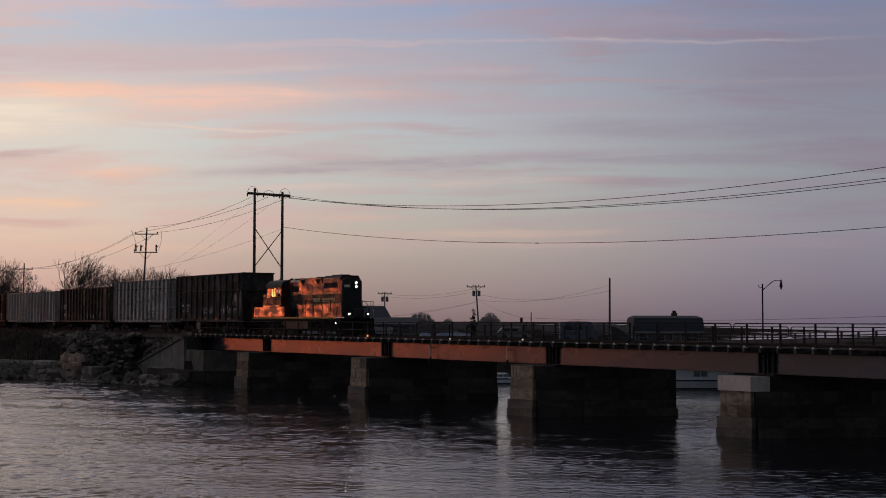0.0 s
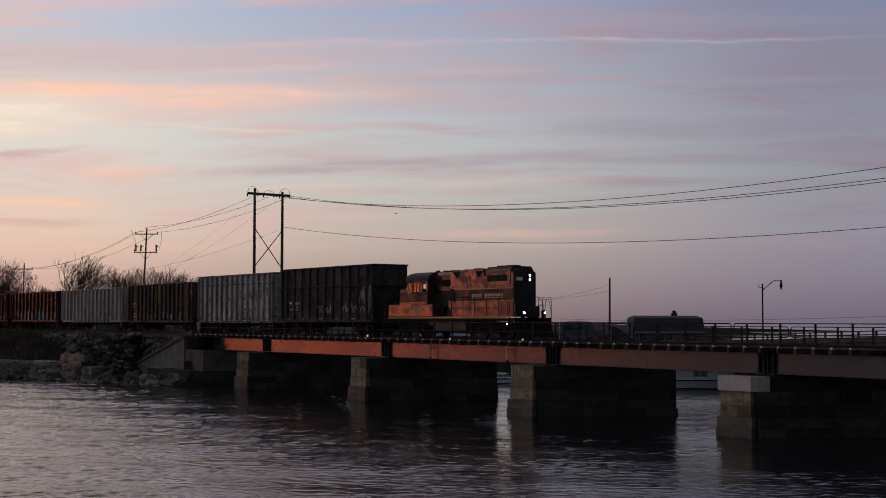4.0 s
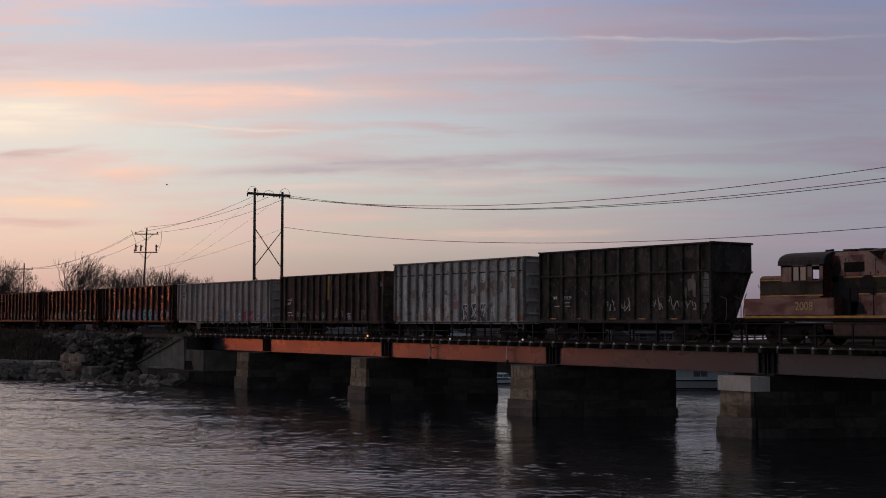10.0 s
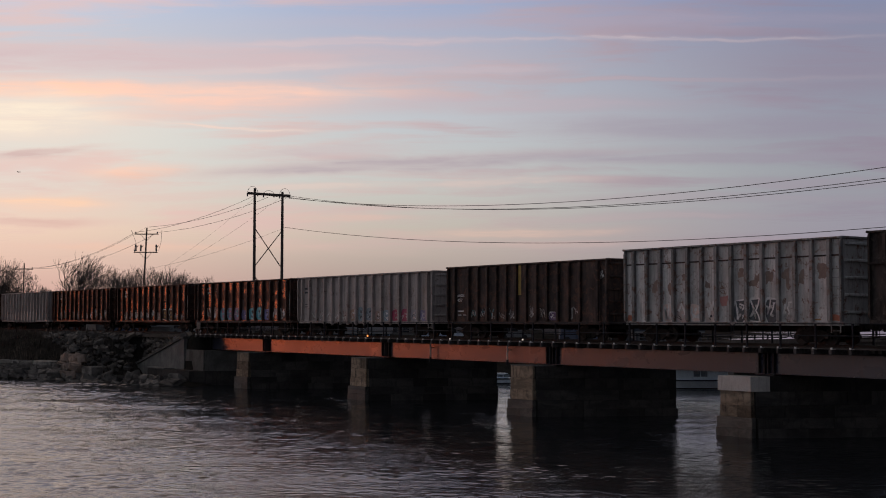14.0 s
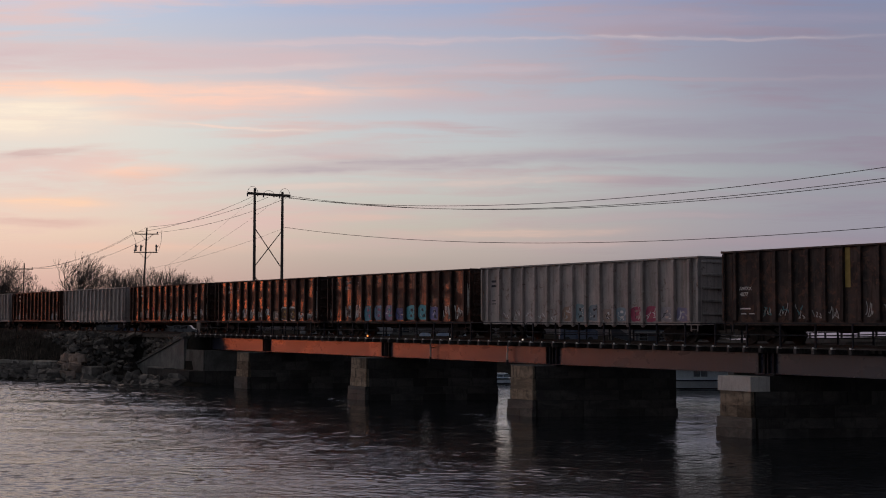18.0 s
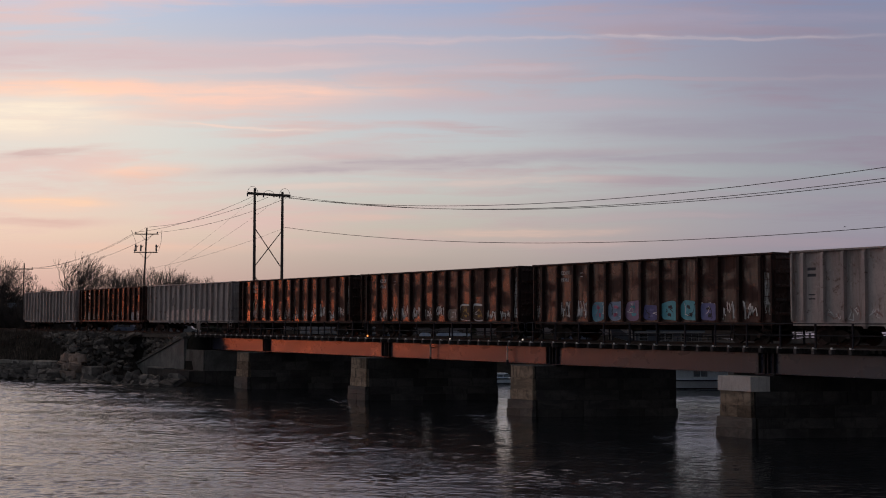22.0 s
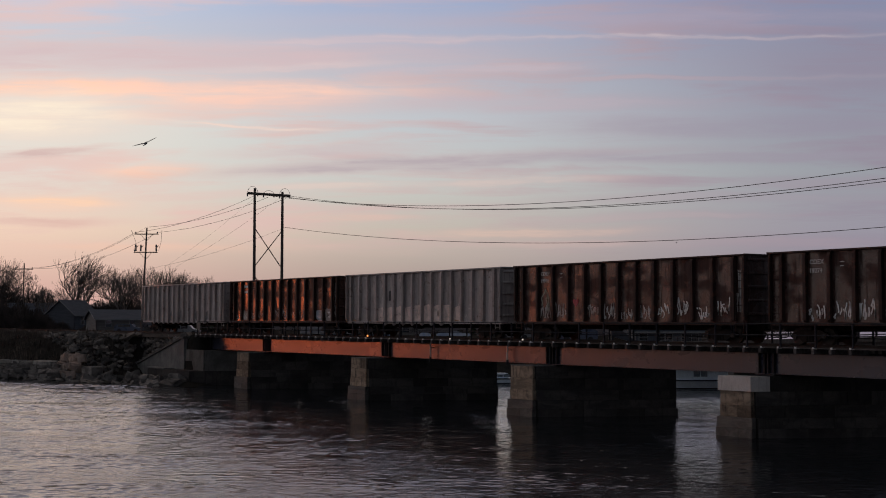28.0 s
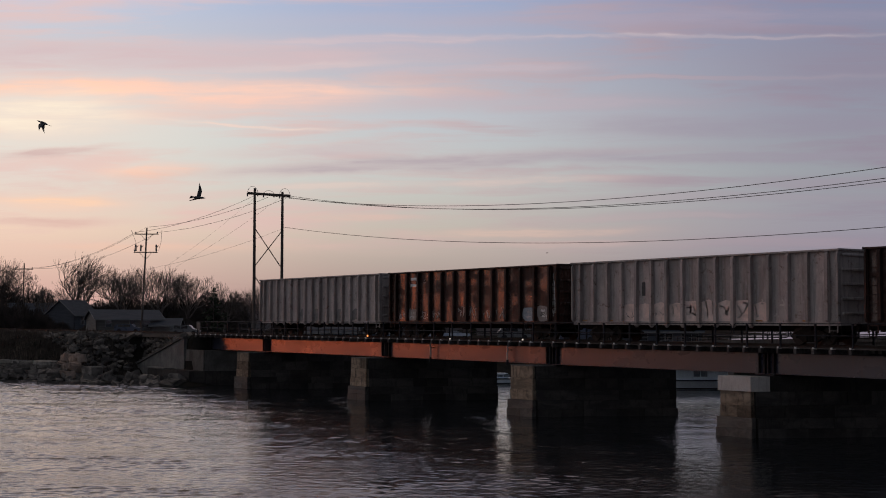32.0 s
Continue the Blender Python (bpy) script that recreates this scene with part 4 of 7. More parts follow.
def scrawl(rng, x0, z0, w, h, y, thick=0.035, count=3):
    """Unreadable strokes of spray paint inside a rectangle, one mesh each."""
    for c in range(count):
        m = Mesh()
        xa = x0 + w * c / count
        ww = w / count * 1.15
        pts = [(xa + ww * rng.random(), z0 + h * rng.random()) for _ in range(rng.randint(3, 5))]
        pts.sort(key=lambda p: p[1] * rng.choice((1, -1)))
        fine = []
        for (ax, az), (bx, bz) in zip(pts, pts[1:]):
            for i in range(4):
                k = i / 4
                bow = math.sin(k * math.pi) * 0.12 * ww
                fine.append((ax + (bx - ax) * k + bow, az + (bz - az) * k))
        fine.append(pts[-1])
        vs, fs = [], []
        for q, (cx, cz) in enumerate(fine):      # one ribbon along the stroke
            (ax, az), (bx, bz) = fine[max(q - 1, 0)], fine[min(q + 1, len(fine) - 1)]
            d = math.hypot(bx - ax, bz - az) or 1
            nx, nz = -(bz - az) / d * thick / 2, (bx - ax) / d * thick / 2
            vs += [(cx + nx, y, cz + nz), (cx - nx, y, cz - nz), (cx - nx, y + 0.004, cz - nz), (cx + nx, y + 0.004, cz + nz)]
            if q:
                o = 4 * q
                fs += [(o - 4 + a, o - 4 + (a + 1) % 4, o + (a + 1) % 4, o + a) for a in range(4)]
        fs += [(0, 1, 2, 3), tuple(len(vs) - 1 - a for a in range(4))]
        m.add(vs, fs)
        yield m


def bars(t, rows, y, mat=None):
    """Markings too small to read, as plain bars: (x, z, width, height)."""
    for x, z, w, h in rows:
        part("marking", Mesh().box(x, x + w, y, y + 0.004, z, z + h), mat or P_WHITE, t, "faded stencilled marking")


WALL = 1.42     # half width over the side sheets


def gondola(label, length, top, edges, paint, rib=0.16, drop=(), seed=1, ladder_rear=True, ladder_front=True, belt=None, sill=1.10, end_ribs=5, chord=None, frame_paint=None, slope=0.0):
    """A high-sided open freight car. edges: the places of the side posts; drop: which posts reach below the sill;
    slope: how far the front end draws in below the belt."""
    rng = random.Random(seed)
    t = thing("gondola_car", label, "freight car", group="train of freight cars")
    frame_paint = frame_paint or paint
    chord = chord or frame_paint
    # near side, sheet by sheet: each is pressed in a little and dented
    for i, (a, b) in enumerate(zip(edges, edges[1:])):
        bow, d1, d2, px, pz = rng.uniform(0.002, 0.006), rng.uniform(-0.006, 0.006), rng.uniform(-0.004, 0.004), rng.uniform(0, 6), rng.uniform(0, 6)

        def at(u, v, a=a, b=b, bow=bow, d1=d1, d2=d2, px=px, pz=pz):
            y = -WALL + bow * math.sin(u * math.pi) * math.sin(v * math.pi) ** 0.5 * 1.3 + (d1 * math.sin(2.4 * v * math.pi + px) + d2 * math.sin(4.1 * v * math.pi + pz)) * math.sin(u * math.pi)
            return (a + (b - a) * u, max(y, -WALL - 0.004), sill + (top - sill) * v)
        part("side_sheet", Mesh().sheet(5, 12, at), paint, t, smooth=True, recalc=False)
    for i, x in enumerate(edges):
        w = 0.088 if 0 < i < len(edges) - 1 else 0.10
        z0 = sill - 0.30 if i in drop else sill
        xa, xb = max(0, x - w), min(length, x + w)
        shape = [(-WALL + 0.02, z0 + 0.1), (-WALL - rib * 0.55, z0), (-WALL - rib, z0 + 0.12), (-WALL - rib, top - 0.25), (-WALL - rib * 0.5, top - 0.02), (-WALL + 0.02, top - 0.02)]
        part("side_post", Mesh().prism(shape, "x", xa, xb), frame_paint, t)
    part("far_side", Mesh().prism([(0, sill), (length - slope, sill), (length, (belt or sill) - 0.05), (length, top - 0.02), (0, top - 0.02)] if slope else
                                  [(0, sill), (length, sill), (length, top - 0.02), (0, top - 0.02)], "y", WALL - 0.02, WALL + 0.1), paint, t)
    # inner faces of the near side, floor, load
    part("inner_lining", Mesh().box(0.05, length - 0.05, -WALL + 0.06, -WALL + 0.09, sill, top - 0.03), M_UNDER, t)
    heap = Mesh().sheet(24, 5, lambda u, v: (0.1 + (length - 0.2) * u, (-WALL + 0.1) + (2 * WALL - 0.2) * v, top - 0.62 + 0.16 * noise.noise((u * 9 + seed, v * 3, 1.5))))
    part("load", heap, M_TRASH, t, "dark covered load", smooth=True)
    for s in (-1, 1):
        y0, y1 = sorted((s * (WALL - 0.05), s * (WALL + rib)))
        part("top_chord", Mesh().box(-0.02, length + 0.02, y0, y1, top - 0.10, top, 0.02), chord, t)
        part("side_sill", Mesh().box(0, length, min(s * 1.32, s * (WALL + 0.05)), max(s * 1.32, s * (WALL + 0.05)), sill - 0.17, sill, 0.015), frame_paint if s < 0 else M_UNDER, t)
    for x, way in ((0.0, -1), (length, 1)):
        drawn = slope if way > 0 else 0.0
        foot = belt - 0.05 if drawn else sill - 0.15
        e = part("end_wall", Mesh().box(min(x, x - way * 0.06), max(x, x - way * 0.06), -WALL, WALL, foot, top - 0.02), paint, t)
        if drawn:
            part("slope_sheet", Mesh().prism([(x, foot), (x - drawn, sill - 0.12), (x - drawn - 0.06, sill - 0.12), (x - 0.06, foot)], "y", -WALL + 0.01, WALL + 0.08), paint, t, "sooty sheet sloping in below the belt")
            part("corner_plate", Mesh().box(x - 0.9, x, -WALL + 0.012, -WALL + 0.03, sill - 0.1, foot), paint, t)
            part("bottom_edge", Mesh().box(x - 0.02, x + 0.1, -WALL - 0.02, WALL + 0.1, foot - 0.05, foot + 0.07, 0.02), frame_paint, e)
            for y in (-0.55, 0.55):
                part("corner_grab", Mesh().tube([(x - 0.05, y, sill - 0.1), (x + 0.12, y, sill + 0.1), (x + 0.12, y, sill + 1.1), (x - 0.3, y, sill + 1.25)], 0.022, 6), P_ORANGE, t, "bent yellow grab iron")
        for k in range(0 if drawn else end_ribs):
            z = sill + (top - sill) * (k + 0.6) / end_ribs
            part("end_rib", Mesh().box(min(x, x + way * 0.11), max(x, x + way * 0.11), -WALL + 0.05, WALL - 0.05, z - 0.07, z + 0.07, 0.03), paint, e)
        part("end_chord", Mesh().box(min(x - way * 0.05, x + way * 0.1), max(x - way * 0.05, x + way * 0.1), -WALL - rib, WALL + rib, top - 0.10, top + 0.015, 0.02), chord, e)
    # ladders at the corners
    for on, xa, xb in ((ladder_rear, edges[0] + 0.12, edges[1] - 0.1), (ladder_front, edges[-2] + 0.1, edges[-1] - 0.12)):
        if on:
            xb = min(xb, xa + 0.55) if xa < length / 2 else xb
            xa = max(xa, xb - 0.55)
            lad = Mesh()
            for x in (xa, xb):
                lad.box(x - 0.025, x + 0.025, -WALL - 0.13, -WALL - 0.09, sill - 0.5, top - 0.25)
            for k in range(8):
                z = sill - 0.4 + k * 0.42
                if z < top - 0.3:
                    lad.tube([(xa, -WALL - 0.12, z), (xb, -WALL - 0.12, z)], 0.016, 5)
            part("ladder", lad, frame_paint, t)
    if belt:
        part("belt_rail", Mesh().box(0, length, -WALL - rib - 0.03, -WALL - 0.01, belt - 0.05, belt + 0.05, 0.012), paint, t)
    # underframe
    part("centre_sill", Mesh().box(-0.15, length + 0.15, -0.33, 0.33, 0.66, sill - 0.05, 0.02), M_UNDER, t)
    part("floor", Mesh().box(0.05, length - 0.05, -1.3, 1.3, sill - 0.14, sill - 0.02), M_UNDER, t)
    brake = Mesh()
    brake.tube([(length * 0.42, -0.7, 0.78), (length * 0.42 + 0.9, -0.7, 0.78)], 0.2, 10)
    brake.tube([(length * 0.55, -0.8, 0.82), (length * 0.55 + 0.35, -0.8, 0.82)], 0.16, 10)
    brake.tube([(3.2, -0.5, 0.75), (length - 3.2, -0.5, 0.75)], 0.03, 5)
    part("brake_gear", brake, M_UNDER, t)
    for x in (2.15, length - 2.15):
        freight_truck(t, x)
        part("bolster_beam", Mesh().box(x - 0.25, x + 0.25, -1.3, 1.3, 0.72, sill - 0.04, 0.02), M_UNDER, t)
    coupler(t, -0.1, -1)
    coupler(t, length + 0.1, 1)
    for x in (0.25, length - 0.25):
        st = Mesh()
        for dx in (-0.2, 0.2):
            st.tube([(x + dx, -1.36, sill - 0.1), (x + dx, -1.36, 0.42)], 0.018, 5)
        st.tube([(x - 0.2, -1.36, 0.42), (x + 0.2, -1.36, 0.42)], 0.018, 5)
        part("stirrup_step", st, M_UNDER, t)
    return t


def even(length, n, end=0.0):
    """Post places: n panels, the outermost of the given width."""
    if not end:
        return [length * i / n for i in range(n + 1)]
    inner = (length - 2 * end) / (n - 2)
    return [0.0] + [end + inner * i for i in range(n - 1)] + [length]


def tape(t, xs, z, y=-WALL - 0.075, w=0.55):
    for x in xs:
        part("reflector", Mesh().box(x, x + w, y - 0.006, y, z, z + 0.07), P_ORANGE, t, "yellow reflective strip")


CARS = []      # (thing, where its rear end stands at the start)
WHITE, PINKISH, CYAN, MAGENTA, VIOLET, CHALK = (0.84, 0.82, 0.80), (0.84, 0.68, 0.61), (0.15, 0.48, 0.56), (0.50, 0.15, 0.25), (0.20, 0.21, 0.44), (0.55, 0.53, 0.51)
CRIMSON, TEAL, GOLD, DARK_INK = (0.46, 0.08, 0.15), (0.09, 0.24, 0.26), (0.45, 0.28, 0.06), (0.05, 0.05, 0.06)
FACE = -WALL - 0.012


def tags(t, rng, edges, panels, colour, z0=1.2, h=1.15, thick=0.04, count=3, fill=0.8, lift=0.0):
    """Strokes on some of the side sheets."""
    for i in panels:
        a, b = edges[i] + 0.13, edges[i + 1] - 0.13
        hh = h * rng.uniform(0.65, 1.05)
        for stroke in scrawl(rng, a, z0 + rng.uniform(0, 0.15), (b - a) * fill, hh, FACE - lift, thick, count):
            part("graffiti", stroke, spray(colour), t, "illegible spray-painted stroke", recalc=False)


def fills(t, rng, edges, rows, z0=1.16):
    """Filled spray-paint letters as rounded patches: (panel, height, colour, second colour)."""
    for i, h, c1, c2 in rows:
        a, b = edges[i] + 0.1, edges[i + 1] - 0.1
        cx, w = (a + b) / 2, b - a
        g = part("graffiti", blob(rng, cx, z0 + h / 2, w * 0.98, h, FACE - 0.004, wild=0.07), spray(c1), t, "faded spray-painted letter shape")
        lean = rng.uniform(-0.12, 0.12)
        if sum(c1) < 0.5:      # dark letters have a pale edge
            part("outline", blob(random.Random(i), cx, z0 + h / 2 + 0.02, w * 1.12, h * 1.12, FACE + 0.002, wild=0.07), spray(WHITE), g)
        for k in (0.3, 0.68):      # counters of the letter shape
            part("inner_patch", blob(rng, cx + lean * (k - 0.5) * 2 + rng.uniform(-0.05, 0.05), z0 + h * k, w * rng.uniform(0.16, 0.3), h * rng.uniform(0.12, 0.2), FACE - 0.010, 8, 0.2), spray(c2), g)
        for stroke in scrawl(rng, a + w * 0.05, z0 + h * 0.05, w * 0.85, h * 0.9, FACE - 0.010, 0.035, 2):
            part("outline_stroke", stroke, spray(rng.choice((c2, DARK_INK, WHITE))), g, recalc=False)


def build_cars():
    # first: tall two-tier sooty car
    rng = random.Random(11)
    L = 14.4
    e = even(L, 12, 0.9)
    t = gondola("tall sooty brown two-tier gondola car, coupled behind the locomotive", L, 5.32, e, P_SOOT, 0.15, seed=11, belt=3.8, sill=1.22, end_ribs=4, ladder_rear=False, slope=1.2)
    bars(t, [(1.25, 2.45, 0.16, 0.16), (1.45, 2.45, 0.12, 0.16), (2.3, 2.2, 0.5, 0.05), (1.3, 2.0, 0.5, 0.05), (2.3, 2.0, 0.5, 0.05)], FACE)
    letters("92129", 0.2, P_WHITE, t, 2.22, FACE, 2.43, "faded white car number")
    tags(t, rng, e, (5, 6, 8, 9, 10), CHALK, 1.65, 0.75, 0.055, 4)
    part("graffiti", blob(rng, L - 0.72, 2.5, 0.42, 2.2, FACE - 0.004, wild=0.1), spray((0.24, 0.225, 0.215)), t, "pale scraped patch")
    part("graffiti", blob(rng, L - 0.42, 2.9, 0.5, 1.5, FACE - 0.008, wild=0.12), spray((0.34, 0.32, 0.31)), t, "pale scraped patch")
    for k in range(12):      # pale scrapes by the front end
        part("graffiti", blob(rng, L - rng.uniform(0.3, 2.2), rng.uniform(1.7, 3.4), rng.uniform(0.08, 0.26), rng.uniform(0.3, 0.9), FACE - 0.012 - 0.0035 * k, wild=0.16), spray((0.22, 0.20, 0.19)), t, "pale scraped patch")
    tape(t, (1.0, 3.3, 6.4, 8.8, 11.3), 1.24)
    CARS.append((t, -119.8))
    # second: blue-grey car
    rng = random.Random(12)
    L = 15.1
    e = even(L, 15, 0.75)
    t = gondola("weathered blue-grey gondola car with rust and graffiti", L, 5.16, e, P_BLUE, 0.20, seed=12, belt=None, ladder_rear=False, frame_paint=P_BLUE_POST)
    part("upper_seam", Mesh().box(0, L, -WALL - 0.03, -WALL + 0.03, 4.25, 4.33, 0.01), P_DARK, t)
    fills(t, rng, e, [(3, 0.95, PINKISH, CHALK), (4, 0.95, (0.58, 0.47, 0.44), CHALK), (5, 0.95, PINKISH, WHITE)], 1.12)
    fills(t, rng, e, [(8, 1.1, (0.11, 0.12, 0.13), CHALK), (9, 1.15, (0.10, 0.11, 0.12), CHALK), (10, 1.1, (0.12, 0.12, 0.13), CHALK)], 1.12)
    tags(t, rng, e, (8, 9, 10, 11), WHITE, 1.15, 1.25, 0.09, 2, lift=0.014)
    tags(t, rng, e, (3, 4, 5, 6), WHITE, 1.15, 1.2, 0.12, 2, lift=0.014)
    fills(t, rng, e, [(6, 1.0, (0.62, 0.52, 0.48), DARK_INK)], 1.12)
    part("graffiti", blob(rng, e[7] + 0.45, 2.2, 0.45, 0.6, FACE - 0.004, wild=0.2), spray((0.50, 0.24, 0.22)), t, "faded red sprayed patch")
    for x in (0.45, L - 0.5):
        part("graffiti", blob(rng, x, 1.32, 0.62, 0.32, FACE - 0.004, wild=0.1), spray((0.58, 0.20, 0.12)), t, "orange-red painted corner patch")
    for k, i in enumerate((2, 3, 4, 6, 8, 9, 9, 10, 11, 11, 12, 13, 13)):      # rust that has broken through the paint
        a, b = e[i] + 0.12, e[i + 1] - 0.12
        z, h = rng.uniform(2.75, 3.6), rng.uniform(0.25, 0.7)
        part("rust_patch", blob(rng, rng.uniform(a + 0.2, b - 0.2), z, (b - a) * rng.uniform(0.3, 0.6), h, FACE - 0.002 - 0.005 * (k % 2), wild=0.26), spray((0.31, 0.225, 0.19)), t, "rust broken through the paint")
    tape(t, (0.15, 13.2), 1.2, FACE + 0.004)
    CARS.append((t, -136.4))
    # third: blackish car with a number
    rng = random.Random(13)
    L = 16.2
    w = (L - 2 * 0.85 - 2 * 1.6) / 11
    e = [0.0, 0.85, 2.45] + [2.45 + w * i for i in range(1, 12)] + [L - 0.85, L]
    t = gondola("blackish brown gondola car with chalky markings and a yellow strip", L, 4.74, e, P_DARK, 0.17, seed=13)
    bars(t, [(1.1, 1.75, 0.7, 0.07), (1.15, 1.5, 0.35, 0.05), (1.7, 1.5, 0.35, 0.05)], FACE)
    letters("AWXX", 0.19, P_WHITE, t, 1.05, FACE, 2.72, "faded white letters")
    letters("4077", 0.2, P_WHITE, t, 1.08, FACE, 2.42, "faded white car number")
    part("yellow_strip", Mesh().box(e[7] + 0.12, e[7] + 0.42, FACE, FACE + 0.006, 2.75, 4.62), spray((0.48, 0.32, 0.09)), t, "tall faded yellow painted strip")
    tags(t, rng, e, (2, 3, 4, 5, 6, 8, 9, 12), CHALK, 1.2, 0.8, 0.04, 3)
    tags(t, rng, e, (2, 3, 4), TEAL, 1.3, 0.9, 0.06, 2)
    tags(t, rng, e, (14,), WHITE, 3.4, 0.9, 0.05, 3)
    fills(t, rng, e, [(10, 0.45, (0.16, 0.10, 0.2), CHALK)], 1.2)
    CARS.append((t, -154.1))
    # fourth: grey car with coloured graffiti
    rng = random.Random(14)
    L = 19.5
    e = even(L, 17, 0.7)
    t = gondola("grey gondola car with pink, red and blue graffiti", L, 4.58, e, P_GREY, 0.22, tuple(range(4, 14)), 14, ladder_rear=False)
    fills(t, rng, e, [(7, 0.9, (0.40, 0.27, 0.21), CHALK), (8, 1.0, (0.24, 0.33, 0.37), DARK_INK), (9, 1.0, (0.27, 0.32, 0.36), DARK_INK), (12, 0.85, CRIMSON, (0.45, 0.3, 0.3)), (13, 0.85, CRIMSON, (0.4, 0.12, 0.14)),
                      (15, 0.75, (0.30, 0.27, 0.42), CHALK), (14, 0.8, (0.44, 0.40, 0.43), PINKISH), (10, 0.7, (0.40, 0.30, 0.26), WHITE), (11, 0.8, (0.30, 0.38, 0.44), WHITE)], 1.12)
    tags(t, rng, e, (2, 3, 4, 5, 6, 10, 11, 14, 15), WHITE, 1.12, 0.7, 0.05, 2)
    tags(t, rng, e, (8, 9), DARK_INK, 1.15, 1.05, 0.05, 2)
    tags(t, rng, e, (2, 3, 4, 5, 6), (0.36, 0.24, 0.22), 1.15, 0.8, 0.05, 2)
    bars(t, [(0.9, 3.6, 0.5, 0.14), (0.9, 3.3, 0.5, 0.14), (0.95, 2.4, 0.4, 0.06), (0.95, 2.2, 0.4, 0.06)], FACE, spray(DARK_INK))
    CARS.append((t, -175.3))
    # fifth to seventh: brown cars of one kind
    kinds = [(15, 19.1, -195.6, "glossy brown gondola car with cyan and magenta graffiti", "19353"), (16, 19.2, -216.3, "glossy brown gondola car with white tags along the sill", "19274"),
             (17, 19.2, -237.1, "glossy brown gondola car with chalk tags and a red heart", "19016"), (19, 19.0, -278.5, "rusty brown gondola car with pale patches", "")]
    for seed, L, rear, label, number in kinds:
        rng = random.Random(seed)
        e = even(L, 14, 0.8)
        t = gondola(label, L, 4.57, e, P_BROWN, 0.21, seed=seed, frame_paint=P_BROWN_POST)
        bars(t, [(e[3] + 0.55, 3.75, 0.22, 0.03), (e[3] + 0.55, 3.95, 0.22, 0.03)], FACE)
        if number:
            letters("CDEX", 0.23, P_WHITE, t, e[2] + 0.2, FACE - 0.006, 3.9, "white stencilled letters")
            letters(number, 0.23, P_WHITE, t, e[2] + 0.18, FACE - 0.006, 3.48, "white stencilled car number")
        else:
            bars(t, [(e[2] + 0.3, 3.5, 0.9, 0.2), (e[2] + 0.3, 3.95, 0.8, 0.2)], FACE)
        if seed == 15:
            fills(t, rng, e, [(4, 1.1, (0.14, 0.34, 0.44), MAGENTA), (5, 1.15, (0.24, 0.33, 0.46), MAGENTA), (6, 1.15, (0.36, 0.24, 0.36), CYAN), (7, 0.9, (0.13, 0.13, 0.30), VIOLET), (8, 1.1, CYAN, DARK_INK), (9, 1.1, CYAN, DARK_INK), (10, 0.95, VIOLET, DARK_INK)])
            tags(t, rng, e, (2, 3, 10, 11, 12), WHITE, 1.15, 1.15, 0.07, 6)
            tags(t, rng, e, (0, 4, 13), CHALK, 1.15, 1.0, 0.05, 3)
        elif seed == 16:
            fills(t, rng, e, [(9, 1.0, (0.10, 0.06, 0.04), GOLD), (10, 1.0, (0.10, 0.06, 0.04), GOLD), (8, 0.8, (0.30, 0.24, 0.20), CHALK)])
            tags(t, rng, e, (2, 3, 4, 5, 6, 7, 11, 12, 13), WHITE, 1.15, 1.0, 0.075, 6)
        elif seed == 17:
            x, z = e[4] + 0.55, 2.25
            heart = [(x, z - 0.28), (x + 0.26, z), (x + 0.26, z + 0.14), (x + 0.15, z + 0.22), (x, z + 0.12), (x - 0.15, z + 0.22), (x - 0.26, z + 0.14), (x - 0.26, z)]
            part("graffiti", Mesh().prism(heart, "y", FACE - 0.006, FACE), spray((0.55, 0.10, 0.11)), t, "red painted heart")
            tags(t, rng, e, (2, 3, 5, 6, 7, 8), CHALK, 1.2, 0.95, 0.06, 6)
            tags(t, rng, e, (9, 10, 11, 12), WHITE, 1.2, 1.1, 0.065, 5)
            tags(t, rng, e, (2,), (0.34, 0.36, 0.28), 1.7, 1.6, 0.09, 2)
        else:
            fills(t, rng, e, [(11, 0.8, (0.34, 0.38, 0.42), CHALK), (12, 0.9, (0.34, 0.30, 0.28), WHITE), (2, 0.8, (0.36, 0.31, 0.27), CHALK)])
            tags(t, rng, e, (1, 2, 3, 4, 6, 7, 8, 9, 13), CHALK, 1.2, 0.9, 0.05, 3)
        tags(t, rng, e, (13,), CHALK, 1.5, 3.0, 0.055, 4, 0.6)
        CARS.append((t, rear))
    # eighth: grey car with pale painted-over patches
    rng = random.Random(18)
    L = 19.5
    e = even(L, 17, 0.7)
    t = gondola("grey gondola car with pale painted-over patches along the sill", L, 4.58, e, P_GREY, 0.22, tuple(range(5, 13)), 18, ladder_rear=False)
    for i in range(4, 13):
        a, b = e[i] + 0.09, e[i + 1] - 0.09
        h = rng.uniform(0.95, 1.15)
        part("graffiti", Mesh().prism([(a, 1.14), (b, 1.14), (b, 1.14 + h * rng.uniform(0.85, 1)), ((a + b) / 2, 1.14 + h), (a, 1.14 + h * rng.uniform(0.85, 1))], "y", FACE, FACE + 0.008),
             spray(PINKISH), t, "pinkish beige painted-over patch")
    tags(t, rng, e, (7, 8, 9, 10, 11, 12, 13), (0.66, 0.60, 0.55), 1.2, 1.1, 0.07, 2)
    tags(t, rng, e, (4, 6), DARK_INK, 1.3, 0.6, 0.03, 2)
    part("graffiti", Mesh().box(e[5] + 0.35, e[5] + 0.62, FACE, FACE + 0.006, 2.55, 3.3), spray((0.06, 0.06, 0.06)), t, "dark painted mark")
    tape(t, (0.75, 3.0, 14.2, 17.2), 1.14, FACE, 0.45)
    CARS.append((t, -258.1))
    # last: grey car
    rng = random.Random(20)
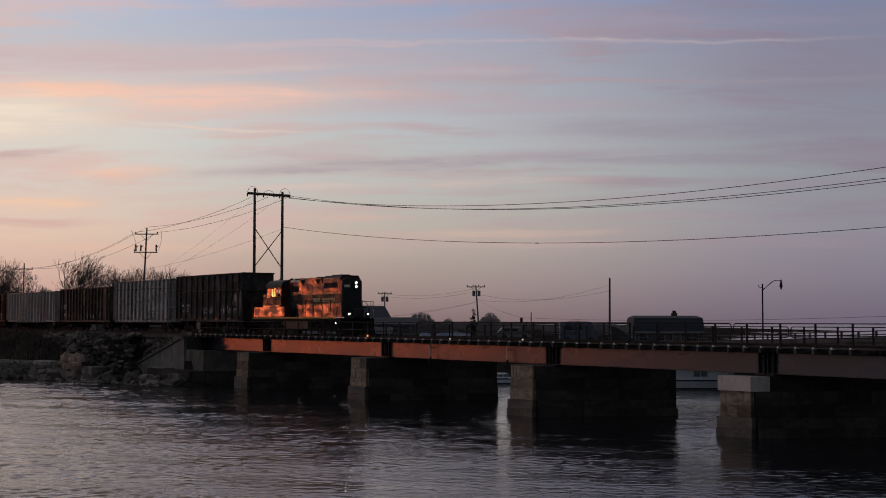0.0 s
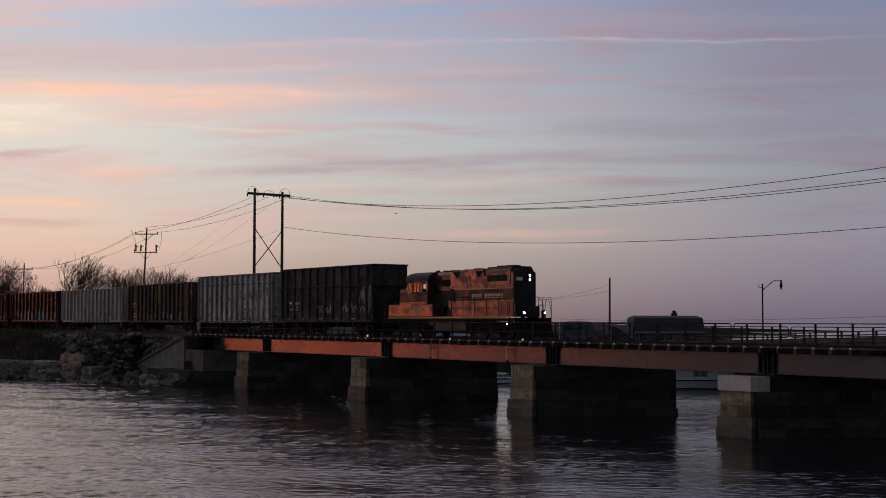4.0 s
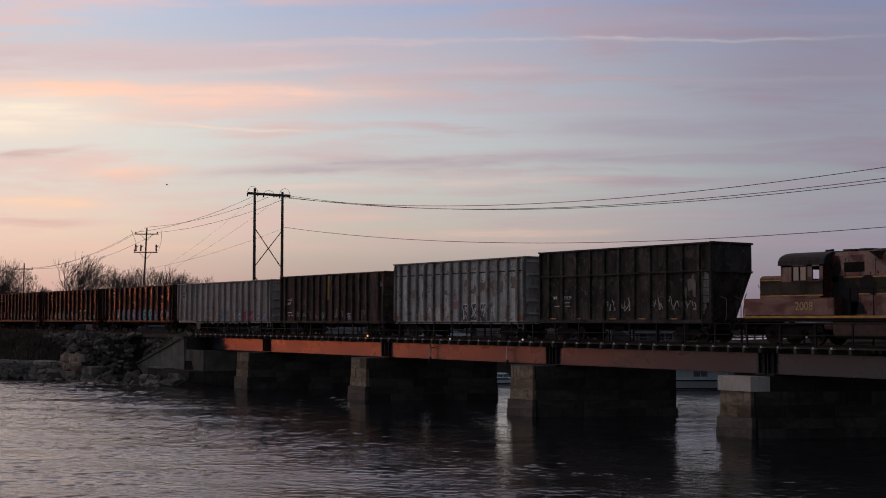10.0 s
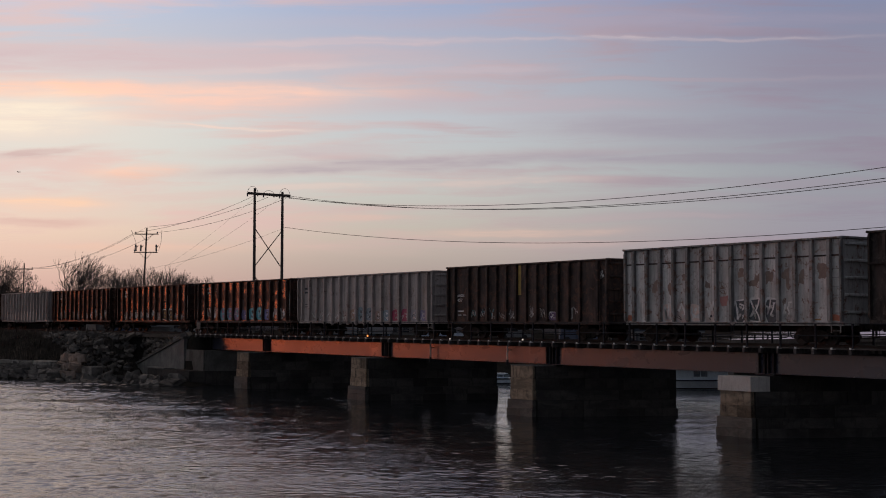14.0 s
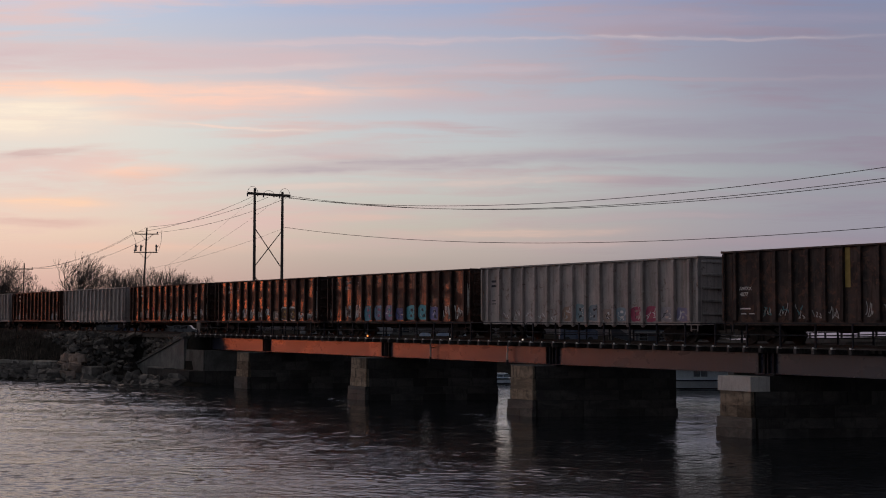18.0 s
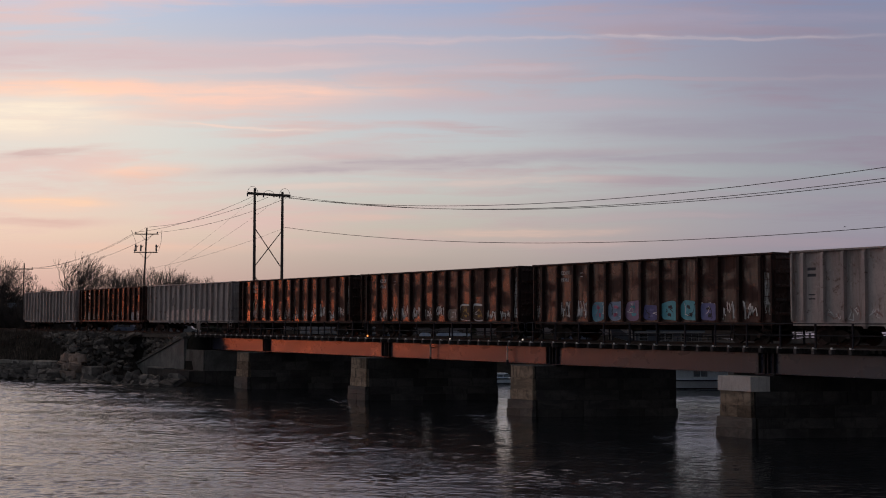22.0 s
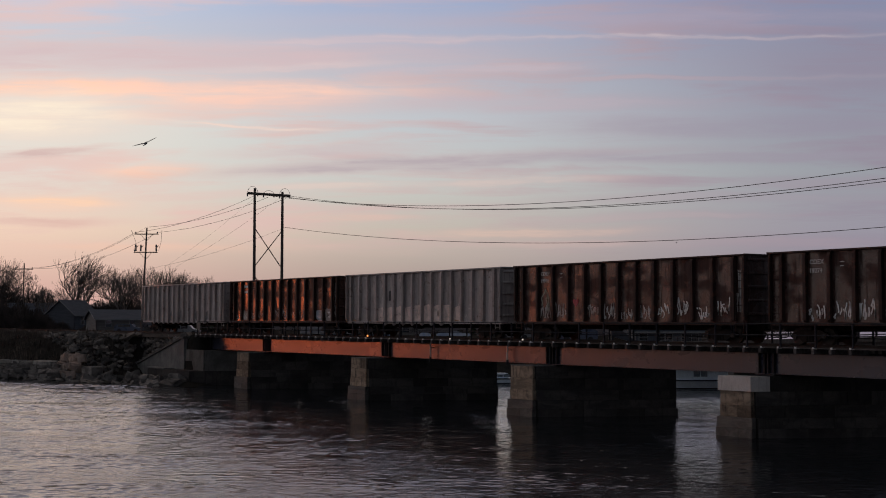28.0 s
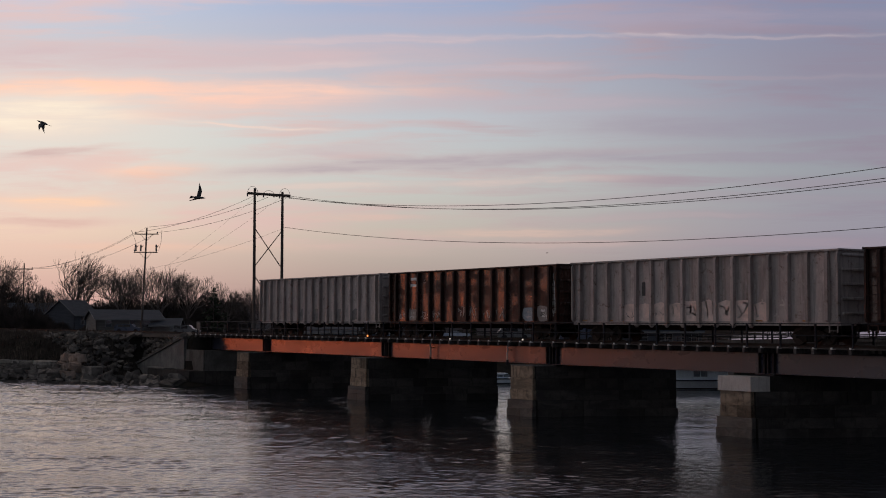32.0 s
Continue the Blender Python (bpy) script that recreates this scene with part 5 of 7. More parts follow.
    L = 19.4
    e = even(L, 17, 0.7)
    t = gondola("plain grey gondola car with dirty posts, the last of the train", L, 4.58, e, P_GREY, 0.22, tuple(range(3, 14)), 20, ladder_rear=False)
    for i in (6, 8, 11, 13):
        a, b = e[i] + 0.1, e[i + 1] - 0.1
        part("graffiti", blob(rng, (a + b) / 2, 1.6, b - a, 0.9, FACE), spray((0.22, 0.215, 0.21)), t, "dark grey painted-over patch")
    CARS.append((t, -299.2))


build_cars()


# ---- locomotive: a road switcher running with its long hood ahead ----
def locomotive():
    t = thing("locomotive", "maroon and green diesel road switcher with yellow stripes and lit headlights", "locomotive", group="")
    fr = part("frame", Mesh().box(0.0, 15.0, -1.48, 1.48, 1.12, 1.34, 0.03), M_UNDER, t)
    for x0, x1 in ((0.0, 14.15),):
        part("sill_stripe", Mesh().box(x0, x1, -1.515, -1.482, 1.30, 1.42, 0.01), P_YELLOW, fr, "yellow sill stripe")
    # wide base under the cab, with the number
    part("cab_base", Mesh().box(0.02, 5.72, -1.50, 1.50, 1.42, 2.28, 0.04), P_MAROON, t)
    letters("2008", 0.40, P_LETTER, t, 3.35, -1.508, 1.70, "gold road number")
    # short low nose
    nose = [(-0.86, 2.28), (-0.86, 3.3), (-0.7, 3.43), (0.7, 3.43), (0.86, 3.3), (0.86, 2.28)]
    part("short_hood", Mesh().prism(nose, "x", 0.55, 2.45), P_MAROON, t)
    part("short_hood_band", Mesh().box(0.56, 2.45, -0.868, -0.862, 2.42, 3.2), P_GREEN, t)
    for z in (2.42, 3.2):
        part("nose_stripe", Mesh().box(0.55, 2.46, -0.876, -0.863, z - 0.025, z + 0.025), P_YELLOW, t)
    # cab with real window openings on the near side
    cab = part("cab", Mesh().box(2.45, 5.05, -1.46, -1.38, 2.28, 3.12).box(2.45, 3.15, -1.46, -1.38, 3.12, 3.92).box(4.05, 4.4, -1.46, -1.38, 3.12, 3.92)
               .box(4.85, 5.05, -1.46, -1.38, 2.28, 3.92).box(2.45, 5.05, -1.46, -1.38, 3.80, 3.92).box(2.45, 5.05, 1.38, 1.46, 2.28, 3.1).box(2.45, 3.0, 1.38, 1.46, 3.1, 3.92).box(4.7, 5.05, 1.38, 1.46, 3.1, 3.92)
               .box(2.45, 2.53, -1.4, -0.62, 2.28, 3.3).box(2.45, 2.53, 0.62, 1.4, 2.28, 3.3).box(2.45, 2.53, -1.4, 1.4, 3.75, 4.1).box(4.97, 5.05, -1.4, 1.4, 2.28, 4.2), P_MAROON, t)
    part("cab_band", Mesh().box(2.45, 5.05, -1.468, -1.462, 2.42, 3.08), P_GREEN, cab)
    part("cab_stripe", Mesh().box(2.45, 5.06, -1.476, -1.463, 2.38, 2.43), P_YELLOW, cab)
    roof = []
    for i in range(13):
        a = math.pi * i / 12
        roof.append((-1.52 * math.copysign(abs(math.cos(a)) ** 0.75, math.cos(a)), 3.88 + 0.67 * math.sin(a) ** 0.8))
    part("cab_roof", Mesh().prism(roof, "x", 2.3, 5.15), P_ROOF, t, "rounded black cab roof")
    part("window_frame", Mesh().box(3.13, 4.07, -1.475, -1.45, 3.08, 3.13).box(3.13, 4.07, -1.475, -1.45, 3.79, 3.84).box(3.13, 3.18, -1.475, -1.45, 3.1, 3.82).box(4.02, 4.07, -1.475, -1.45, 3.1, 3.82)
         .box(3.58, 3.62, -1.475, -1.45, 3.1, 3.82), M_STEEL_DARK, cab)
    for x0, x1 in ((3.16, 3.6), (3.6, 4.04)):
        part("pane", Mesh().box(x0, x1, -1.43, -1.422, 3.12, 3.8), M_PANE, cab)
    part("interior", Mesh().box(3.0, 4.6, 0.2, 0.9, 2.2, 3.25, 0.1), M_UNDER, cab)
    # equipment gap and long hood
    hood = [(-0.88, 1.42), (-0.88, 4.28), (-0.68, 4.47), (0.68, 4.47), (0.88, 4.28), (0.88, 1.42)]
    lh = part("long_hood", Mesh().prism(hood, "x", 5.05, 14.0), P_MAROON, t)
    for x in [5.05 + 0.86 * i for i in range(1, 11)]:
        part("door_seam", Mesh().box(x - 0.012, x + 0.012, -0.886, -0.878, 1.6, 4.15), M_UNDER, lh)
    part("sooty_compartment", Mesh().box(5.1, 6.25, -0.93, -0.875, 1.45, 2.7, 0.02), M_SOOT, lh, "black sooty equipment doors")
    smear = random.Random(77)
    for x, z, w, h in ((5.5, 2.9, 0.9, 0.7), (6.35, 2.2, 0.7, 1.3), (7.2, 2.85, 0.9, 0.8), (6.6, 1.75, 0.9, 0.5), (5.35, 3.5, 0.5, 0.9)):
        part("soot_stain", blob(smear, x, z, w, h, -0.908, wild=0.16), M_SOOT, lh, "irregular black soot stain")
    for x in [7.35 + 0.43 * i for i in range(15)]:
        for z in (1.95, 3.42):
            part("door_latch", Mesh().box(x - 0.03, x + 0.03, -0.905, -0.88, z - 0.045, z + 0.045, 0.01), M_UNDER, lh)
    part("cab_vent", Mesh().box(5.85, 7.0, -0.905, -0.878, 3.48, 3.95, 0.01), M_UNDER, lh, "black louvred vent")
    part("hood_band", Mesh().box(5.3, 13.98, -0.890, -0.884, 2.46, 3.22), P_GREEN, lh)
    for z in (2.44, 3.24):
        part("hood_stripe", Mesh().box(5.3, 13.99, -0.898, -0.885, z - 0.025, z + 0.025), P_YELLOW, lh, "thin yellow stripe")
    name_bars = Mesh()
    for i in range(12):
        if i != 4:
            name_bars.box(9.5 + i * 0.295, 9.5 + i * 0.295 + 0.22, -0.902, -0.891, 2.62, 2.92)
    part("name_lettering", name_bars, P_LETTER, lh, "gold lettering as plain blocks")
    # raised housings, vents and louvres
    part("dynamic_brake_housing", Mesh().prism([(7.3, 4.1), (7.6, 4.52), (10.85, 4.52), (11.05, 4.1)], "y", -0.97, 0.97), P_MAROON, lh)
    for a, b in (((7.35, 4.42), 1), ((10.95, 4.42), -1)):
        x, z = a
        part("intake", Mesh().prism([(x, z), (x + b * 0.95, z), (x + b * 0.62, z - 0.42)], "y", -0.985, -0.96), M_UNDER, lh, "black triangular intake")
    rad = [(-0.92, 3.5), (-0.92, 4.42), (-0.72, 4.64), (0.72, 4.64), (0.92, 4.42), (0.92, 3.5)]
    part("radiator_housing", Mesh().prism(rad, "x", 11.15, 13.75), P_MAROON, lh)
    part("roof_edge", Mesh().prism([(-0.93, 4.40), (-0.72, 4.66), (0.72, 4.66), (0.93, 4.40), (0.7, 4.5), (-0.7, 4.5)], "x", 11.1, 13.8), P_ROOF, lh)
    for i in range(3):
        g = part("radiator_grille", Mesh().box(11.3 + i * 0.74, 11.96 + i * 0.74, -0.935, -0.915, 3.70, 4.10), M_UNDER, lh, "black radiator opening")
        slats = Mesh()
        for k in range(5):
            slats.box(11.31 + i * 0.74, 11.95 + i * 0.74, -0.95, -0.936, 3.73 + k * 0.075, 3.755 + k * 0.075)
        part("shutters", slats, P_ROOF, g)
    for x in (5.7, 6.6, 8.2, 9.9):
        part("roof_fan", Mesh().tube([(x, 0, 4.44), (x, 0, 4.60)], 0.5, 18), P_ROOF, lh)
    for x in (11.9, 12.9):
        part("roof_fan", Mesh().tube([(x, 0, 4.60), (x, 0, 4.74)], 0.48, 18), P_ROOF, lh)
    part("exhaust_stack", Mesh().box(8.8, 9.4, -0.25, 0.25, 4.45, 4.66, 0.03), P_ROOF, lh)
    part("horn", Mesh().tube([(4.4, -0.3, 4.5), (4.4, -0.3, 4.58), (4.75, -0.3, 4.60)], 0.03, 8, r1=0.06).tube([(4.4, 0.0, 4.5), (4.4, 0.0, 4.60), (4.05, 0.0, 4.60)], 0.03, 8, r1=0.06), M_STEEL_DARK, t)
    part("bell", Mesh().tube([(13.95, 0.4, 4.36), (13.95, 0.4, 4.48), (13.95, 0.4, 4.56)], 0.13, 10, r1=0.05), M_STEEL_DARK, t)
    # front end of the hood
    part("hood_front", Mesh().prism([(-0.87, 1.42), (-0.87, 4.2), (-0.6, 4.42), (0.6, 4.42), (0.87, 4.2), (0.87, 1.42)], "x", 14.0, 14.12), P_ROOF, t)
    part("number_board", Mesh().box(14.10, 14.16, -0.72, -0.22, 3.72, 3.92, 0.01), P_WHITE, t, "faded number board")
    hl = part("headlight_housing", Mesh().box(14.05, 14.22, 0.14, 0.46, 3.62, 4.22, 0.04), P_ROOF, t)
    for z in (3.79, 4.06):
        part("headlight", Mesh().tube([(14.20, 0.30, z), (14.25, 0.30, z)], 0.058, 14), M_HEAD, hl, "lit headlight")
    for i, y in enumerate((-0.74, 0.92)):
        d = part("ditch_light_bracket", Mesh().box(14.72, 14.95, y - 0.12, y + 0.12, 1.34, 1.82, 0.03), M_UNDER, t)
        part("ditch_light", Mesh().tube([(14.94, y, 1.66), (14.99, y, 1.66)], 0.058, 14), M_HEAD, d, "lit ditch light")
    part("equipment_box", Mesh().box(14.35, 14.75, -0.15, 0.75, 1.34, 2.1, 0.08), P_ROOF, t)
    # walkway handrails
    for side in (-1, 1):
        y = side * 1.44
        for x in (6.6, 7.93, 9.26, 10.6, 11.93, 13.25):
            part("stanchion", Mesh().tube([(x, y, 1.34), (x, y, 2.70)], 0.032, 6), M_UNDER, t)
        part("side_handrail", Mesh().tube([(5.75, y, 2.4), (6.0, y, 2.68), (13.6, y, 2.70), (14.15, y, 2.3), (14.2, y, 1.4)], 0.02, 6), M_UNDER, t)
        for x, dx in ((14.95, -0.12), (14.3, 0.1), (-0.05, 0.1), (-0.6, -0.08)):
            part("grab_iron", Mesh().tube([(x, y, 0.9), (x, y, 1.7), (x + dx, y, 2.3), (x + dx * 2.2, y, 2.55)], 0.02, 6), P_LETTER if x > 14.5 else M_UNDER, t)
    part("front_handrail", Mesh().tube([(14.95, 0.42, 1.34), (14.95, 0.42, 2.62), (14.95, 1.42, 2.62), (14.95, 1.47, 2.4), (14.95, 1.47, 1.3)], 0.022, 6)
         .tube([(14.95, 0.75, 1.34), (14.95, 0.75, 2.62)], 0.022, 6).tube([(14.95, 0.42, 2.15), (14.95, 0.75, 2.15)], 0.03, 6), M_UNDER, t)
    part("front_handrail", Mesh().tube([(14.95, -1.40, 1.34), (14.95, -1.40, 2.5), (14.95, -0.9, 2.5), (14.95, -0.9, 1.34)], 0.022, 6), M_UNDER, t)
    # pilots, steps, plough
    for x, way in ((15.0, 1), (0.0, -1)):
        p = part("pilot", Mesh().box(min(x, x - way * 0.12), max(x, x - way * 0.12), -1.48, 1.48, 0.42, 1.34, 0.03), M_UNDER, t)
        for side in (-1, 1):
            for z in (0.45, 0.78):
                part("step", Mesh().box(min(x - way * 0.75, x - way * 0.14), max(x - way * 0.75, x - way * 0.14), min(side * 1.1, side * 1.46), max(side * 1.1, side * 1.46), z, z + 0.04), M_UNDER, p)
            part("step_well", Mesh().box(min(x - way * 0.78, x - way * 0.72), max(x - way * 0.78, x - way * 0.72), min(side * 1.08, side * 1.47), max(side * 1.08, side * 1.47), 0.42, 1.2), M_UNDER, p)
    part("end_platform", Mesh().box(-0.6, 0.0, -1.46, 1.46, 1.2, 1.32, 0.02), M_UNDER, t)
    part("snow_plough", Mesh().prism([(15.0, 0.14), (15.35, 0.12), (15.15, 0.6), (15.0, 0.62)], "y", -1.4, 1.4), M_UNDER, t)
    part("marker_light", Mesh().tube([(14.2, -1.49, 0.95), (14.2, -1.53, 0.95)], 0.036, 10), M_STEP_LAMP, t, "small lit step lamp")
    # fuel tank and gear
    part("fuel_tank", Mesh().prism([(-1.3, 0.5), (-1.0, 0.34), (1.0, 0.34), (1.3, 0.5), (1.35, 1.12), (-1.35, 1.12)], "x", 5.5, 9.4), M_TANK, t, "grimy brown fuel tank")
    part("air_reservoir", Mesh().tube([(4.9, -1.05, 0.92), (5.4, -1.05, 0.92)], 0.2, 10), M_TANK, t)
    coupler(t, 15.0, 1)
    coupler(t, -0.1, -1)
    for x in (2.75, 12.2):
        for dx in (-1.37, 1.37):
            wheelset(t, x + dx, 0.51)
        tr = part("truck", Mesh().box(x - 0.3, x + 0.3, -0.95, 0.95, 0.5, 1.1, 0.03), M_UNDER, t)
        for s in (-1, 1):
            y0, y1 = sorted((s * 0.98, s * 1.12))
            fr2 = part("side_frame", Mesh().prism([(x - 2.0, 0.62), (x - 2.0, 0.82), (x - 1.0, 0.92), (x + 1.0, 0.92), (x + 2.0, 0.82), (x + 2.0, 0.62), (x + 1.0, 0.6), (x + 0.7, 0.3), (x - 0.7, 0.3), (x - 1.0, 0.6)], "y", y0, y1), M_UNDER, tr)
            for dx in (-1.37, 1.37):
                y2, y3 = sorted((s * 1.12, s * 1.24))
                part("journal_box", Mesh().box(x + dx - 0.2, x + dx + 0.2, y2, y3, 0.34, 0.72, 0.04), M_UNDER, fr2)
            for dx in (-0.75, 0.75):
                part("coil_spring", Mesh().tube([(x + dx, s * 1.15, 0.35), (x + dx, s * 1.15, 0.72)], 0.1, 10), M_UNDER, fr2)
            part("brake_cylinder", Mesh().tube([(x - 0.4, s * 1.18, 1.0), (x + 0.4, s * 1.18, 1.0)], 0.11, 10), M_UNDER, fr2)
    return t


M_SOOT = surface("oily_black_soot", (0.012, 0.012, 0.014), (0.022, 0.021, 0.022), 1.8, 0.7, gloss=0.2)
M_HEAD = glowing("headlamp_glow", (1.0, 0.90, 0.72), 32.0)
M_STEP_LAMP = glowing("step_lamp_glow", (1.0, 0.95, 0.85), 6.0)
M_TANK = surface("grimy_tank_paint", (0.10, 0.062, 0.05), (0.07, 0.05, 0.042), 1.6, 0.6)
engine = locomotive()
CARS.append((engine, -103.2))


# ---- shore stones ----
def stone_mesh(seed, mat):
    rng = random.Random(seed)
    bm = bmesh.new()
    for sx, sy, sz in [(i & 1, i >> 1 & 1, i >> 2) for i in range(8)]:      # a broken block: corners knocked about and chipped
        sx, sy, sz = 2 * sx - 1, 2 * sy - 1, 2 * sz - 1
        for _ in range(2):
            bm.verts.new((sx * rng.uniform(0.26, 0.52), sy * rng.uniform(0.26, 0.52), sz * rng.uniform(0.24, 0.52)))
    res = bmesh.ops.convex_hull(bm, input=bm.verts)
    bmesh.ops.delete(bm, geom=[g for g in res["geom_interior"] if isinstance(g, bmesh.types.BMVert)], context="VERTS")
    me = bpy.data.meshes.new("stone")
    bm.to_mesh(me)
    bm.free()
    me.materials.append(mat)
    return me


STONES = [stone_mesh(s, M_ROCK) for s in range(6)]
RUBBLE = [stone_mesh(40 + s, M_ROCK_SLAB) for s in range(6)]
PALE = [stone_mesh(20 + s, M_ROCK_PALE) for s in range(4)]
riprap = thing("riprap", "tumbled dark shore rocks along the bank", "rocks", (-125, -9, 0), kind="structure")
rng = random.Random(5)
edge = SHORE[1:7]
for i in range(150):      # along the water's edge
    k = rng.random() ** 1.2 * (len(edge) - 1.001)
    (x0, y0), (x1, y1) = edge[int(k)], edge[int(k) + 1]
    f = k - int(k)
    inland = rng.random() ** 1.6 * 3.2 - 0.4
    d = Vector((x1 - x0, y1 - y0)).normalized()
    x, y = x0 + (x1 - x0) * f + d.y * inland, y0 + (y1 - y0) * f - d.x * inland
    size = rng.uniform(0.45, 1.2)
    if y > -3.6 and x > -128:
        continue
    ob = part("stone", rng.choice(STONES), M_ROCK, riprap)
    ob.matrix_basis = pose(x + 125, y + 9, ground_height(x, y) + size * 0.12, rng.uniform(-25, 25), rng.uniform(-25, 25), rng.uniform(0, 360)) @ Matrix.Diagonal((size * 1.35, size, size * 0.7, 1))
rubble = thing("rubble_slope", "grey rubble stones on the slope beside the wing wall", "rocks", (-127, -4, 0), kind="structure")
loose = Mesh()
count = 0
while count < 760:
    z = None
    if count < 440:
        x, y = rng.uniform(-136.5, -125.2), rng.uniform(-9.0, -2.9)
    else:      # on the steep fill behind the wing wall
        x, y = rng.uniform(-129, -115.2), rng.uniform(-2.45, -1.62)
        f = max(0.0, min(1.0, (y + 2.1) / 0.5))
        z = ground_height(x, -2.1) * (1 - f) + (RAIL - 0.5) * f
    count += 1
    d = shore_distance(x, y)
    if d < 0.15 or z is None and -3.4 < y < -2.55 and x > -126.6:
        continue
    size = rng.uniform(0.25, 0.72) if z is None else rng.uniform(0.25, 0.6)
    z = ground_height(x, y) if z is None else z
    at = pose(x + 127, y + 4, z + size * 0.17, rng.uniform(-35, 35), rng.uniform(-35, 35), rng.uniform(0, 360)) @ Matrix.Diagonal((size * 1.5, size, size * rng.uniform(0.45, 0.8), 1))
    if count % 2:
        ob = part("stone", rng.choice(RUBBLE), M_ROCK_SLAB, rubble)
        ob.matrix_basis = at
    else:
        me = rng.choice(RUBBLE)
        loose.add([at @ v.co for v in me.vertices], [tuple(p.vertices) for p in me.polygons])
tagged(part("loose_stones", loose, M_ROCK, rubble), kind="stuff")
# the pale boulder pile
pile = thing("boulder_pile", "pale reddish broken granite boulders at the water's edge", "rocks", (-127.9, -11.0, 0))
for i in range(24):
    row = i // 8
    dx, dy = -1.6 + 0.62 * (i % 8) * (1 - row * 0.12) + rng.uniform(-0.15, 0.15) + row * 0.3, 0.2 + row * 0.75 + 0.12 * (i % 8) + rng.uniform(-0.2, 0.2)
    sx, sy, sz = rng.uniform(0.75, 1.25), rng.uniform(0.7, 1.1), rng.uniform(0.65, 1.0)
    ob = part("boulder", PALE[i % 4], M_ROCK_PALE, pile)
    ob.matrix_basis = pose(dx, dy, 0.45 + row * 0.78 + rng.uniform(-0.12, 0.12), rng.uniform(-18, 18), rng.uniform(-18, 18), rng.uniform(0, 90)) @ Matrix.Diagonal((sx, sy, sz, 1))
# a low sea wall: flat capping slabs over rough dark blocks
M_SLAB_PALE = surface("pale_capping_slab", (0.20, 0.185, 0.165), (0.34, 0.315, 0.28), 1.3, 0.85, 0.0, (1, 1, 1), 0.9, 0.06, 0.08, (0.10, 0.095, 0.085), 0.3, 0.15)
ledge = thing("sea_wall", "low sea wall of rough dark blocks with flat pale slabs on top", "sea wall", (-128.2, -10.4, 0), kind="structure")
run = Vector((-6.3, -3.9, 0)).normalized()
way = math.degrees(math.atan2(run.y, run.x))
d = 0.0
while d < 15.0:
    w = rng.uniform(1.3, 2.5)
    c = run * (d + w / 2)
    ob = part("slab", Mesh().box(-w / 2 + 0.04, w / 2 - 0.04, -0.6, 0.6, -0.19, 0.19, 0.05), M_SLAB_PALE, ledge)
    ob.matrix_basis = pose(c.x, c.y, 1.62 + rng.uniform(-0.07, 0.07), rng.uniform(-4, 4), rng.uniform(-3, 3), way + rng.uniform(-6, 6))
    d += w
for row in range(3):
    d = -1.0
    while d < 15.0:
        w = rng.uniform(0.7, 1.5)
        c = run * (d + w / 2) + Vector((-run.y, run.x, 0)) * (0.25 + 0.55 * (2 - row))
        ob = part("block", STONES[rng.randrange(6)], M_ROCK, ledge)
        ob.matrix_basis = pose(c.x, c.y, 0.2 + 0.5 * row, rng.uniform(-12, 12), rng.uniform(-12, 12), way + rng.uniform(-15, 15)) @ Matrix.Diagonal((w * 1.15, 1.0, 0.66, 1))
        d += w
corner = part("corner_block", Mesh().box(-0.75, 0.75, -0.7, 0.7, -0.4, 1.15, 0.06), M_ROCK, ledge)
corner.matrix_basis = pose(5.0, 1.9, 0.2, 0, 0, 20)

# low scrub on the bank
scrub = Mesh()
for i in range(15000):
    x, y = rng.uniform(-178, -118), rng.uniform(-26, -2.9)
    d = shore_distance(x, y)
    if d < 2.2 or (x > -127.5 and y > -3.4):
        continue
    z = ground_height(x, y)
    h = rng.uniform(0.2, 0.9) * (0.6 + 0.8 * max(0, 0.3 + noise.noise((x * 0.35, y * 0.35, 7))))
    a, lean = rng.uniform(0, 6.28), rng.uniform(-0.2, 0.25)
    w = rng.uniform(0.025, 0.08)
    c, s = math.cos(a) * w, math.sin(a) * w
    scrub.add([(x - c, y - s, z - 0.05), (x + c, y + s, z - 0.05), (x + lean + c * 0.2, y + s * 0.2 + lean * 0.4, z + h)], [(0, 1, 2)])
tagged(part("dry_grass", scrub, M_DRY, recalc=False), "dry winter grass and stems on the bank", "grass", kind="stuff")


